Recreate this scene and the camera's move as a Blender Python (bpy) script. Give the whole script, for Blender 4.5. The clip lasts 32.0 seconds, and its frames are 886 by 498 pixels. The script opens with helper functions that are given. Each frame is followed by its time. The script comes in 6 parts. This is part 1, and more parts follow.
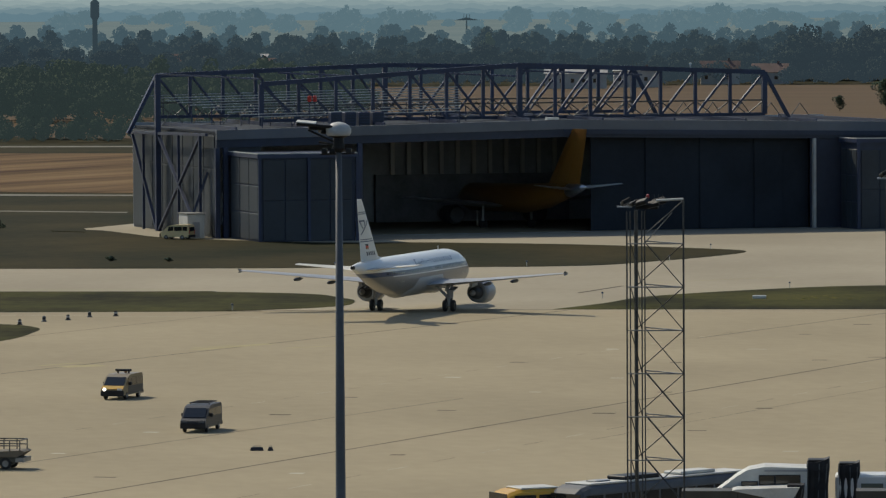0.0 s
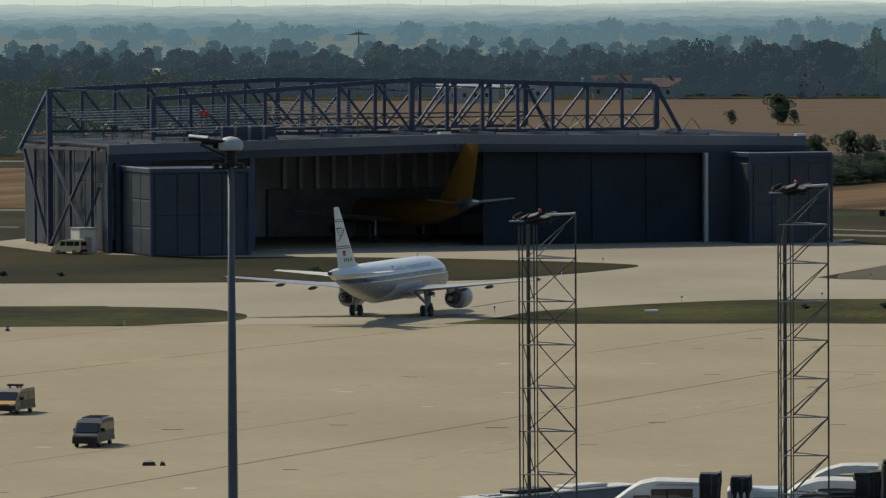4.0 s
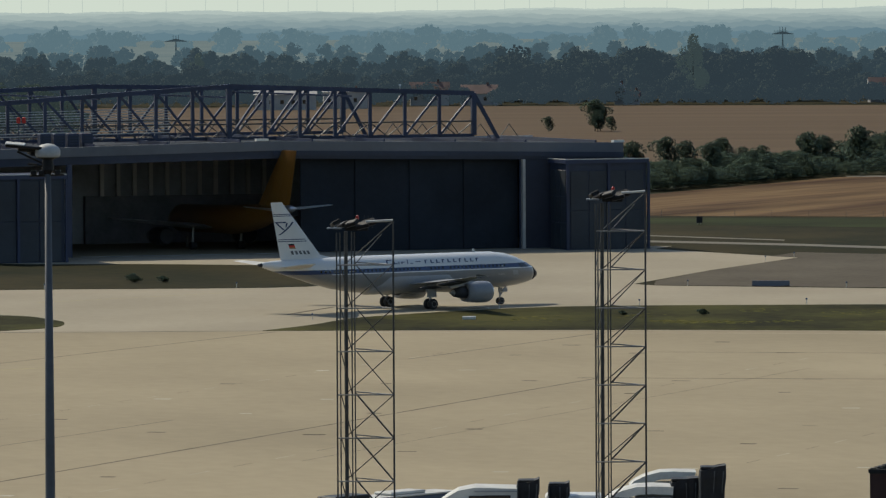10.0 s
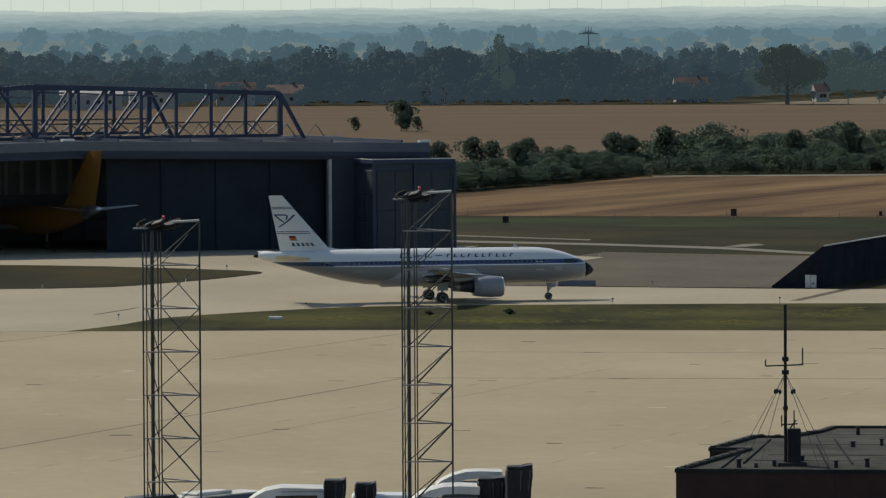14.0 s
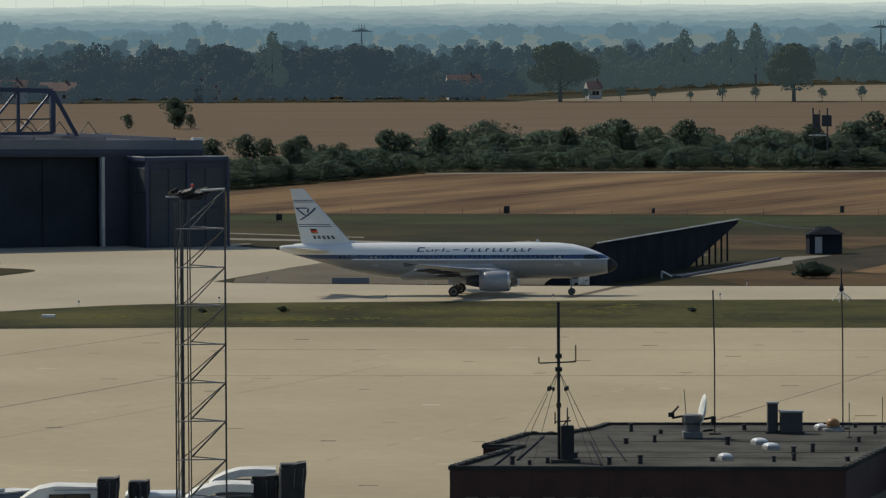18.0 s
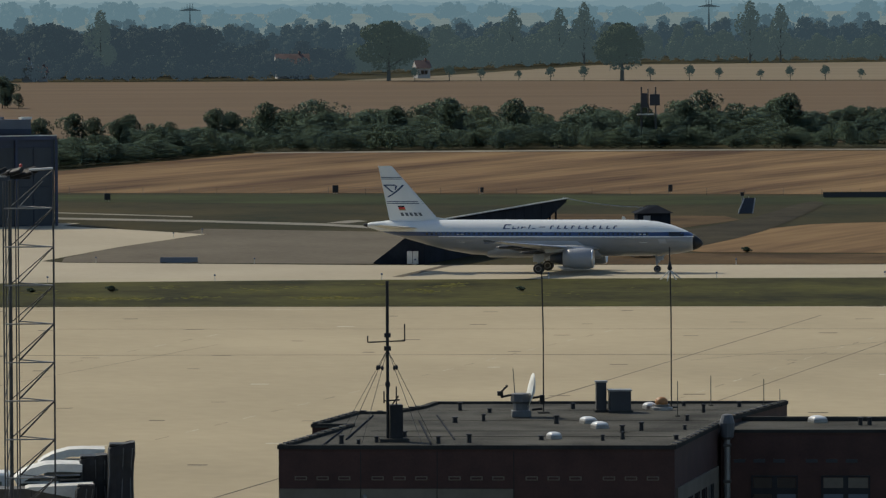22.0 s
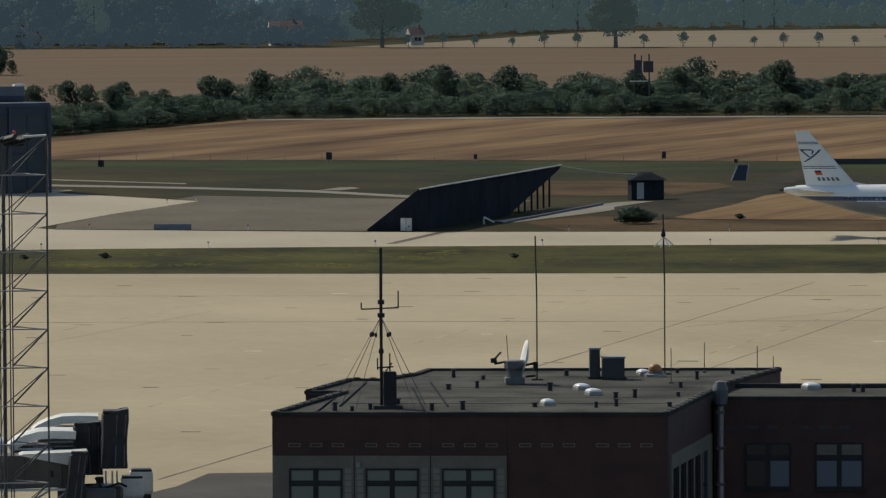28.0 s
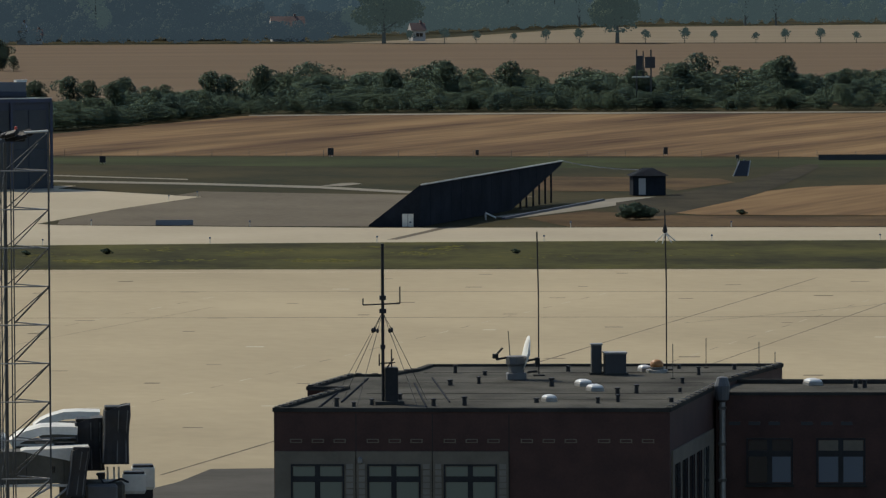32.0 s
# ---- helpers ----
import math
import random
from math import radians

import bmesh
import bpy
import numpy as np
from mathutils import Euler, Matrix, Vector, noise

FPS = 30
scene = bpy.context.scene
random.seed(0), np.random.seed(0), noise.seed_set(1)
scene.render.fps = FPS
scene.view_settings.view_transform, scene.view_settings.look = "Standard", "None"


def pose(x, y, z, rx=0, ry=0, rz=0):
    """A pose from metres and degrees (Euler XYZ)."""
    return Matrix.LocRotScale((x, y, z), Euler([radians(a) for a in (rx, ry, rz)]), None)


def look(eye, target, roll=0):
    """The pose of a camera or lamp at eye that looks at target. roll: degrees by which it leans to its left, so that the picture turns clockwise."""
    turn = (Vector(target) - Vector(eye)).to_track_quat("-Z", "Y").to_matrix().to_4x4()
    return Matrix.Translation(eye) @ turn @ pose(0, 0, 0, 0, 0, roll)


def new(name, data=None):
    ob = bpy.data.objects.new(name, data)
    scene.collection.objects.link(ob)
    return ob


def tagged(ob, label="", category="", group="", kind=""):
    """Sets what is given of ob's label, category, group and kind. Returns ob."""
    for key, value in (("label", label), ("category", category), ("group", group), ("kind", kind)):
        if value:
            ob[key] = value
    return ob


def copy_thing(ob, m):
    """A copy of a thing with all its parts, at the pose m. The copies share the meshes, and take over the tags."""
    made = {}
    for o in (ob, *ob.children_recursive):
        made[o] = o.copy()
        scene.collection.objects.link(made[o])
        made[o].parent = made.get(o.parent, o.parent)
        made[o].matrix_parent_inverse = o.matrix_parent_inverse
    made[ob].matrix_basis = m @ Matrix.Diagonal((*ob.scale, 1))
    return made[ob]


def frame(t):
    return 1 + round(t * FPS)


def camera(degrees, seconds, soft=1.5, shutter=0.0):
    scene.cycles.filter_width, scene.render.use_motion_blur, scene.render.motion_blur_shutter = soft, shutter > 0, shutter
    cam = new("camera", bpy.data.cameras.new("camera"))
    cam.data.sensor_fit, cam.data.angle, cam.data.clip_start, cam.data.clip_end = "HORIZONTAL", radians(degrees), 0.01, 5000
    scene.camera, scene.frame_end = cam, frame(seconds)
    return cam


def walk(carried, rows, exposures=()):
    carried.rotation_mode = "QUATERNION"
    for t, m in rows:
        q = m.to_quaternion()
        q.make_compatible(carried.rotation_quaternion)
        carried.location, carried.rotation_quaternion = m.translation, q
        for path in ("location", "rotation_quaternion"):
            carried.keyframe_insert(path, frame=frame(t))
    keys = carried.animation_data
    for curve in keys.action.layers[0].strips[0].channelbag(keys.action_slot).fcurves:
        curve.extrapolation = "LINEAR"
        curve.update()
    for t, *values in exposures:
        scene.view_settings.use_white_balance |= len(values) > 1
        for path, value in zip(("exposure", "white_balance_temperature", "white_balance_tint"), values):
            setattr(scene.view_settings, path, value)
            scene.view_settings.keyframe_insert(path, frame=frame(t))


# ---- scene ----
cam = camera(8.304, 32.0, soft=1.3)
EYE = 31.7
LEAN = 0.3
# seconds, turn to the left and tilt in degrees: the camera stands on a high deck and only turns
PAN = [
    (0, 4.034, -2.423), (0.5, 3.894, -2.399), (1, 3.764, -2.384), (1.5, 3.637, -2.368), (2, 3.516, -2.353),
    (2.5, 3.395, -2.337), (3, 3.265, -2.322), (3.5, 3.141, -2.306), (5.5, 2.630, -2.261), (6, 2.477, -2.253),
    (6.5, 2.331, -2.244), (7, 2.184, -2.238), (7.5, 2.039, -2.233), (8, 1.908, -2.231), (8.5, 1.771, -2.232),
    (9, 1.633, -2.232), (9.5, 1.479, -2.233), (10, 1.308, -2.237), (10.5, 1.130, -2.238), (11, 0.928, -2.239),
    (11.5, 0.716, -2.242), (12, 0.488, -2.241), (12.5, 0.244, -2.242), (13, 0.000, -2.243), (13.5, -0.251, -2.245),
    (14, -0.511, -2.246), (14.5, -0.771, -2.248), (16.5, -1.812, -2.261), (17, -2.081, -2.265), (17.5, -2.364, -2.271),
    (18, -2.640, -2.280), (18.5, -2.894, -2.290), (19, -3.147, -2.300), (19.5, -3.398, -2.316), (20, -3.633, -2.336),
    (20.5, -3.851, -2.360), (21, -4.038, -2.393), (21.5, -4.232, -2.435), (22, -4.249, -2.484), (22.5, -4.294, -2.533),
    (23, -4.318, -2.586), (23.5, -4.328, -2.631), (24, -4.334, -2.663), (24.5, -4.334, -2.696), (25, -4.334, -2.720),
    (25.5, -4.334, -2.736), (27.5, -4.319, -2.789), (28, -4.310, -2.795), (28.5, -4.302, -2.805), (29, -4.295, -2.813),
    (29.5, -4.294, -2.819), (30, -4.287, -2.825), (30.5, -4.290, -2.831), (31, -4.293, -2.833), (31.5, -4.293, -2.835),
    (32, -4.294, -2.835)]
walk(cam, [(t, pose(0, 0, EYE, 90.012 + tilt, LEAN, turn)) for t, turn, tilt in PAN],
     exposures=[(0, 0.08), (6, 0.12), (16, 0.15), (22, 0.22), (32, 0.27)])

# ---- light: high afternoon sun from beyond the hangar, hazy sky ----
SUN_TO = Vector((-0.48, 0.55, 0.68)).normalized()
world = bpy.data.worlds.new("sky")
scene.world = world
world.use_nodes = True
wn = world.node_tree.nodes
sky = wn.new("ShaderNodeTexSky")
sky.sky_type = 'NISHITA'
sky.sun_disc = False
sky.sun_elevation = math.asin(SUN_TO.z)
sky.sun_rotation = math.atan2(SUN_TO.x, SUN_TO.y)
sky.air_density, sky.dust_density, sky.ozone_density = 1.0, 0.8, 2.5
wn["Background"].inputs[1].default_value = 0.094
haze = wn.new("ShaderNodeVectorMath")
haze.operation = 'MULTIPLY'
haze.inputs[1].default_value = (1.0, 0.985, 0.945)
world.node_tree.links.new(sky.outputs[0], haze.inputs[0])
world.node_tree.links.new(haze.outputs[0], wn["Background"].inputs[0])
sun = new("sun", bpy.data.lights.new("sun", 'SUN'))
sun.data.energy, sun.data.angle, sun.data.color = 2.95, radians(0.55), (1.0, 0.915, 0.74)
sun.matrix_world = look((0, 0, 200), Vector((0, 0, 200)) - SUN_TO)


# ---- materials ----
def material(name, base, rough=0.7, gloss=0.5, leafy=0.0, metal=0.0, spread=0.25, size=1.0, fine=None, bump=0.0, tint=None, isle=0.0, obj=0.0, coat=0.0, gaps=0.0):
    """base: linear colour; spread: how far light and dark patches of that size go; tint: a second colour in the patches."""
    m = bpy.data.materials.new(name)
    m.use_nodes = True
    nt = m.node_tree
    n, link = nt.nodes, nt.links.new
    b = n["Principled BSDF"]
    b.inputs["Roughness"].default_value, b.inputs["Metallic"].default_value = rough, metal
    b.inputs["Coat Weight"].default_value = coat
    b.inputs["Specular IOR Level"].default_value = gloss if rough < 0.9 else 0.06
    co = n.new("ShaderNodeTexCoord")

    def mottle(scale, detail):
        t = n.new("ShaderNodeTexNoise")
        t.inputs["Scale"].default_value, t.inputs["Detail"].default_value = scale, detail
        link(co.outputs["Object"], t.inputs["Vector"])
        return t
    big, small = mottle(1.0 / size, 4), mottle((fine or 9.0) / size, 3)
    mix = n.new("ShaderNodeMix")
    mix.data_type = 'RGBA'
    lo = tuple(c * (1 - spread) for c in base)
    hi = tint or tuple(min(1, c * (1 + spread)) for c in base)
    mix.inputs[6].default_value, mix.inputs[7].default_value = (*lo, 1), (*hi, 1)
    ramp = n.new("ShaderNodeMapRange")
    ramp.inputs[1].default_value, ramp.inputs[2].default_value = 0.3, 0.7
    add = n.new("ShaderNodeMath")
    add.operation = 'MULTIPLY_ADD'
    add.inputs[1].default_value = 0.35
    link(small.outputs[0], add.inputs[0])
    sub = n.new("ShaderNodeMath")
    sub.operation = 'SUBTRACT'
    sub.inputs[1].default_value = 0.175
    link(big.outputs[0], sub.inputs[0])
    link(sub.outputs[0], add.inputs[2])
    link(add.outputs[0], ramp.inputs[0])
    link(ramp.outputs[0], mix.inputs[0])
    out = mix.outputs[2]
    if isle or obj:
        src = n.new("ShaderNodeNewGeometry").outputs["Random Per Island"] if isle else n.new("ShaderNodeObjectInfo").outputs["Random"]
        mr = n.new("ShaderNodeMapRange")
        k = isle or obj
        mr.inputs[3].default_value, mr.inputs[4].default_value = 1 - k, 1 + k
        link(src, mr.inputs[0])
        mul = n.new("ShaderNodeVectorMath")
        mul.operation = 'SCALE'
        link(out, mul.inputs[0])
        link(mr.outputs[0], mul.inputs["Scale"])
        out = mul.outputs[0]
    link(out, b.inputs["Base Color"])
    if leafy:
        tr, mx = n.new("ShaderNodeBsdfTranslucent"), n.new("ShaderNodeMixShader")
        mx.inputs[0].default_value = leafy
        link(out, tr.inputs[0])
        link(b.outputs[0], mx.inputs[1])
        link(tr.outputs[0], mx.inputs[2])
        last = mx
        if gaps:
            gap, last = n.new("ShaderNodeBsdfTransparent"), n.new("ShaderNodeMixShader")
            last.inputs[0].default_value = gaps
            link(mx.outputs[0], last.inputs[1])
            link(gap.outputs[0], last.inputs[2])
        link(last.outputs[0], n["Material Output"].inputs[0])
    if bump:
        bp = n.new("ShaderNodeBump")
        bp.inputs["Strength"].default_value, bp.inputs["Distance"].default_value = bump, 0.02 * size
        link(small.outputs[0], bp.inputs["Height"])
        link(bp.outputs[0], b.inputs["Normal"])
    return m


def stretched(m, sx, sy, sz=1.0, turn=0.0):
    """Stretches a material's mottling along one way, as in drilled fields and streaks."""
    n, link = m.node_tree.nodes, m.node_tree.links
    mp = n.new("ShaderNodeMapping")
    mp.vector_type = 'TEXTURE'
    mp.inputs["Scale"].default_value, mp.inputs["Rotation"].default_value = (1 / sx, 1 / sy, 1 / sz), (0, 0, radians(turn))
    for t in [k for k in n if k.type == 'TEX_NOISE']:
        link.new(mp.outputs[0], t.inputs["Vector"])
    co = [k for k in n if k.type == 'TEX_COORD'][0]
    link.new(co.outputs["Object"], mp.inputs["Vector"])
    return m


def glow(name, colour, strength):
    m = bpy.data.materials.new(name)
    m.use_nodes = True
    b = m.node_tree.nodes["Principled BSDF"]
    b.inputs["Base Color"].default_value = (0.02, 0.02, 0.02, 1)
    b.inputs["Specular IOR Level"].default_value = 0.0
    b.inputs["Emission Color"].default_value, b.inputs["Emission Strength"].default_value = (*colour, 1), strength
    return m


M_GRASS = stretched(material("dry_grass", (0.016, 0.022, 0.008), 0.95, size=16, spread=0.3, fine=14, tint=(0.046, 0.036, 0.013)), 0.6, 0.4)
M_GRASS2 = stretched(material("mown_grass", (0.021, 0.022, 0.007), 0.95, size=7, spread=0.35, fine=9, tint=(0.068, 0.064, 0.015)), 0.5, 0.35)
M_CONC = stretched(material("apron_concrete", (0.345, 0.289, 0.190), 0.9, size=26, spread=0.12, fine=22), 0.8, 0.5, turn=20)
M_CONC2 = stretched(material("taxiway_concrete", (0.350, 0.305, 0.222), 0.9, size=24, spread=0.10, fine=20), 1.0, 0.6)
M_PATCH = stretched(material("worn_hardstand", (0.111, 0.094, 0.068), 0.9, size=16, spread=0.2, fine=16), 1.0, 0.5)
M_JOINT = material("joint_seal", (0.135, 0.112, 0.08), 0.9, size=4, spread=0.4)
M_PALEJ = material("pale_joint", (0.46, 0.42, 0.32), 0.9, size=4, spread=0.2)
M_ASPH = material("asphalt", (0.075, 0.07, 0.06), 0.9, size=10, spread=0.2)
M_ROAD = material("pale_road", (0.20, 0.185, 0.15), 0.9, size=10, spread=0.15)
M_YELLOW = material("faded_yellow_paint", (0.345, 0.285, 0.130), 0.85, size=1.5, spread=0.12)
M_STUB = stretched(material("stubble", (0.066, 0.035, 0.017), 0.95, size=17, spread=0.15, fine=6, tint=(0.210, 0.134, 0.064)), 0.10, 1.3, turn=67)
M_STUB2 = stretched(material("pale_stubble", (0.118, 0.082, 0.050), 0.95, size=60, spread=0.12, fine=5), 0.25, 2.0)
M_STUB3 = stretched(material("straw_field", (0.175, 0.142, 0.095), 0.95, size=60, spread=0.10, fine=5), 0.3, 2.0)
M_LEAF = material("hedge_leaf", (0.073, 0.115, 0.103), 0.97, leafy=0.72, gaps=0.27, size=9, spread=0.2, isle=0.04, tint=(0.098, 0.132, 0.088))


def haze_leaf(name, base, air):
    """Foliage of the distance; its haze is painted in as an even glow of colour air."""
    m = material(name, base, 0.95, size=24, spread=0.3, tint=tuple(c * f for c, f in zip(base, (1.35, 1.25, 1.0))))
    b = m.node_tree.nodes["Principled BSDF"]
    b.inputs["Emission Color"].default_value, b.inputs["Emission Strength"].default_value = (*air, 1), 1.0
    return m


# the glow grows from belt to belt, standing for the haze before it
M_LEAF2 = haze_leaf("wood_leaf", (0.015, 0.022, 0.015), (0.0235, 0.0365, 0.0465))
M_LEAFT = haze_leaf("haze_tree_leaf", (0.020, 0.028, 0.014), (0.0205, 0.0310, 0.0310))
M_LEAFW = haze_leaf("open_wood_leaf", (0.018, 0.026, 0.014), (0.0330, 0.0500, 0.0540))
M_LEAF3 = haze_leaf("haze_leaf", (0.014, 0.020, 0.014), (0.0285, 0.0460, 0.0580))
M_LEAF4 = haze_leaf("farther_leaf", (0.012, 0.017, 0.013), (0.0500, 0.0850, 0.1050))
M_LEAF5 = haze_leaf("farthest_leaf", (0.012, 0.015, 0.013), (0.0920, 0.1540, 0.1820))
M_BARK2 = haze_leaf("haze_bark", (0.03, 0.03, 0.028), (0.0120, 0.0165, 0.0185))
M_BARK = material("bark", (0.06, 0.048, 0.035), 0.9, size=1.0, bump=0.4)
M_BLUE = material("dark_blue_steel", (0.022, 0.034, 0.075), 0.5, size=6, spread=0.25)
M_CLAD = material("grey_cladding", (0.025, 0.035, 0.044), 0.6, size=8, spread=0.12)
M_CLADD = material("dark_blue_cladding", (0.024, 0.034, 0.060), 0.6, size=8, spread=0.2)
M_FASC = material("pale_fascia", (0.125, 0.135, 0.150), 0.6, size=10, spread=0.15)
M_ROOFS = material("bright_roof_sheet", (0.42, 0.42, 0.40), 0.5, size=5, spread=0.15)
M_DARK = material("dark_interior", (0.20, 0.21, 0.23), 0.7, size=5, spread=0.3)
# near-black of the eastern bay's shade, also used on the hangar roof
M_BAY = material("bay_shade_sheet", (0.019, 0.026, 0.036), 0.75, gloss=0.2, size=6, spread=0.2)
M_INNER = material("inner_wall_sheet", (0.38, 0.41, 0.45), 0.7, size=6, spread=0.2)
M_STEEL = material("galvanised_steel", (0.24, 0.24, 0.23), 0.5, metal=0.5, size=1.5, spread=0.25)
M_LATT = material("lattice_steel", (0.075, 0.074, 0.070), 0.45, metal=0.5, size=1.5, spread=0.3)
M_POLE = material("grey_mast_paint", (0.085, 0.09, 0.095), 0.55, size=2, spread=0.2)
M_OLIVE = material("olive_grey_paint", (0.062, 0.060, 0.046), 0.6, size=1.5, spread=0.3)
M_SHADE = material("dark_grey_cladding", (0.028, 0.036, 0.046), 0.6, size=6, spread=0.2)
M_BLACK = material("black_rubber", (0.014, 0.014, 0.015), 0.7, size=0.5, spread=0.4)
M_BLKP = material("black_paint", (0.02, 0.021, 0.023), 0.5, gloss=0.2, size=1, spread=0.3)
M_WHITE = material("white_paint", (0.64, 0.645, 0.615), 0.4, size=2, spread=0.05)
M_OFFW = material("dirty_white", (0.56, 0.55, 0.50), 0.55, size=1.5, spread=0.15)
M_GREY = material("grey_paint", (0.30, 0.305, 0.31), 0.4, size=3, spread=0.08)
M_NAC = material("nacelle_grey", (0.25, 0.26, 0.275), 0.35, size=3, spread=0.08)
M_ALU = material("bare_aluminium", (0.62, 0.63, 0.65), 0.28, metal=0.9, size=2, spread=0.08)
M_RED = material("red_lamp_glass", (0.55, 0.02, 0.015), 0.3, size=0.5)
M_VANY = material("yellow_van_paint", (0.62, 0.33, 0.02), 0.35, size=2, spread=0.06)
M_BUSY = material("yellow_bus_paint", (0.66, 0.36, 0.03), 0.35, size=2, spread=0.06)
M_VANG = material("dark_grey_van_paint", (0.034, 0.037, 0.043), 0.45, gloss=0.3, size=2, spread=0.1)
M_FENCE = material("dark_fence_sheet", (0.016, 0.020, 0.027), 0.92, size=4, spread=0.3)
M_BEIGE = material("beige_van_paint", (0.19, 0.145, 0.075), 0.4, size=2, spread=0.08)
M_CREAM = material("cream_van_paint", (0.72, 0.56, 0.28), 0.4, size=2, spread=0.08)
# jet yellow darkened to stand for the shade inside the hangar
M_JETY = material("dimmed_jet_yellow", (0.19, 0.085, 0.014), 0.35, size=5, spread=0.06)
M_BRICK = material("dark_red_brick", (0.054, 0.025, 0.019), 0.85, size=1.2, spread=0.25, fine=10, bump=0.3)
M_STONE = material("grey_render_panel", (0.142, 0.121, 0.090), 0.85, size=1.5, spread=0.15)
M_STONEL = material("pale_wall_slat", (0.19, 0.172, 0.14), 0.85, size=1.5, spread=0.15)
M_FELT = material("roof_felt", (0.060, 0.058, 0.049), 0.9, size=3.0, spread=0.48, fine=20, bump=0.4)
M_FELTD = material("dark_coping", (0.040, 0.040, 0.037), 0.92, size=2, spread=0.25)
M_TILE = material("red_roof_tile", (0.135, 0.088, 0.075), 0.85, size=5, spread=0.2)
M_HOUSE = material("pale_render", (0.36, 0.35, 0.33), 0.8, size=4, spread=0.1)
M_LAMPG = material("lamp_housing", (0.017, 0.0165, 0.016), 0.55, gloss=0.2, size=0.5, spread=0.3)
M_ORANGE = material("orange_dome", (0.34, 0.15, 0.04), 0.5, size=0.5)
M_ACRYL = material("opal_skylight", (0.62, 0.62, 0.60), 0.3, size=0.5, spread=0.08)
M_CONTR = material("pale_duct_cover", (0.42, 0.42, 0.40), 0.6, size=1, spread=0.15)
M_NAVY = material("cheatline_blue", (0.018, 0.042, 0.105), 0.35, size=2, spread=0.06)


def pane(name, tone):
    m = bpy.data.materials.new(name)
    m.use_nodes = True
    b = m.node_tree.nodes["Principled BSDF"]
    b.inputs["Base Color"].default_value = (*tone, 1)
    b.inputs["Roughness"].default_value, b.inputs["Specular IOR Level"].default_value = 0.08, 0.8
    return m


M_GLASS = pane("dark_window_glass", (0.015, 0.018, 0.02))
# pale greenish reflection put into the pane's own colour
M_GLASSG = pane("pale_reflection_glass", (0.15, 0.17, 0.135))
# what the cab panes mirror is given here as a brown colour
M_GLASSW = pane("brown_reflection_glass", (0.085, 0.065, 0.042))
M_GLASSB = pane("blue_grey_glass", (0.095, 0.125, 0.155))


# ---- building helpers ----
def part(name, bm, mat, parent=None, label="", smooth=False):
    me = bpy.data.meshes.new(name)
    bm.to_mesh(me)
    bm.free()
    if smooth:
        for p in me.polygons:
            p.use_smooth = True
    me.materials.append(mat)
    ob = new(name, me)
    if parent:
        ob.parent = parent
    if label:
        ob["label"] = label
    return ob


def thing(name, m, label, category, group="", kind=""):
    e = new(name)
    e.matrix_basis = m
    return tagged(e, label, category, group, kind)


def box(bm, x0, x1, y0, y1, z0, z1, bevel=0.0):
    vs = [bm.verts.new(p) for p in ((x0, y0, z0), (x1, y0, z0), (x1, y1, z0), (x0, y1, z0), (x0, y0, z1), (x1, y0, z1), (x1, y1, z1), (x0, y1, z1))]
    fs = [bm.faces.new([vs[i] for i in q]) for q in ((3, 2, 1, 0), (4, 5, 6, 7), (0, 1, 5, 4), (1, 2, 6, 5), (2, 3, 7, 6), (3, 0, 4, 7))]
    if bevel:
        bmesh.ops.bevel(bm, geom=list({e for f in fs for e in f.edges}), offset=bevel, segments=1, affect='EDGES')
    return bm


def boxes(*dims, bevel=0.0):
    bm = bmesh.new()
    for d in dims:
        box(bm, *d, bevel=bevel)
    return bm


def tube(bm, p, q, r, r2=None, n=8, caps=True):
    p, q = Vector(p), Vector(q)
    turn = (q - p).to_track_quat('Z', 'Y').to_matrix()
    r2 = r if r2 is None else r2
    a, b = [], []
    for i in range(n):
        c = Vector((math.cos(2 * math.pi * (i + .5) / n), math.sin(2 * math.pi * (i + .5) / n), 0))
        a.append(bm.verts.new(p + turn @ (c * r)))
        b.append(bm.verts.new(q + turn @ (c * r2)))
    for i in range(n):
        bm.faces.new((a[i], a[(i + 1) % n], b[(i + 1) % n], b[i]))
    if caps:
        bm.faces.new(a[::-1])
        bm.faces.new(b)
    return bm


def tubes(rows, r, n=6):
    bm = bmesh.new()
    for p, q in rows:
        tube(bm, p, q, r, n=n)
    return bm


def beam(p, q, r):
    return tubes([(p, q)], r, 4)


def lathe(rings, n=16, axis='Z'):
    """rings: (height, radius) from one end to the other."""
    bm = bmesh.new()
    last = None
    for h, r in rings:
        ring = []
        for i in range(n):
            a = 2 * math.pi * i / n
            c, s = r * math.cos(a), r * math.sin(a)
            ring.append(bm.verts.new({'Z': (c, s, h), 'Y': (s, h, c), 'X': (h, c, s)}[axis]))
        if last:
            for i in range(n):
                bm.faces.new((last[i], last[(i + 1) % n], ring[(i + 1) % n], ring[i]))
        else:
            bm.faces.new(ring[::-1])
        last = ring
    bm.faces.new(last)
    bmesh.ops.recalc_face_normals(bm, faces=bm.faces)
    return bm


def loft(sections, close=True):
    """sections: rings of points of equal count."""
    bm = bmesh.new()
    rings = [[bm.verts.new(p) for p in s] for s in sections]
    n = len(rings[0])
    for a, b in zip(rings, rings[1:]):
        for i in range(n):
            bm.faces.new((a[i], a[(i + 1) % n], b[(i + 1) % n], b[i]))
    if close:
        bm.faces.new(rings[0][::-1])
        bm.faces.new(rings[-1])
    bmesh.ops.recalc_face_normals(bm, faces=bm.faces)
    return bm


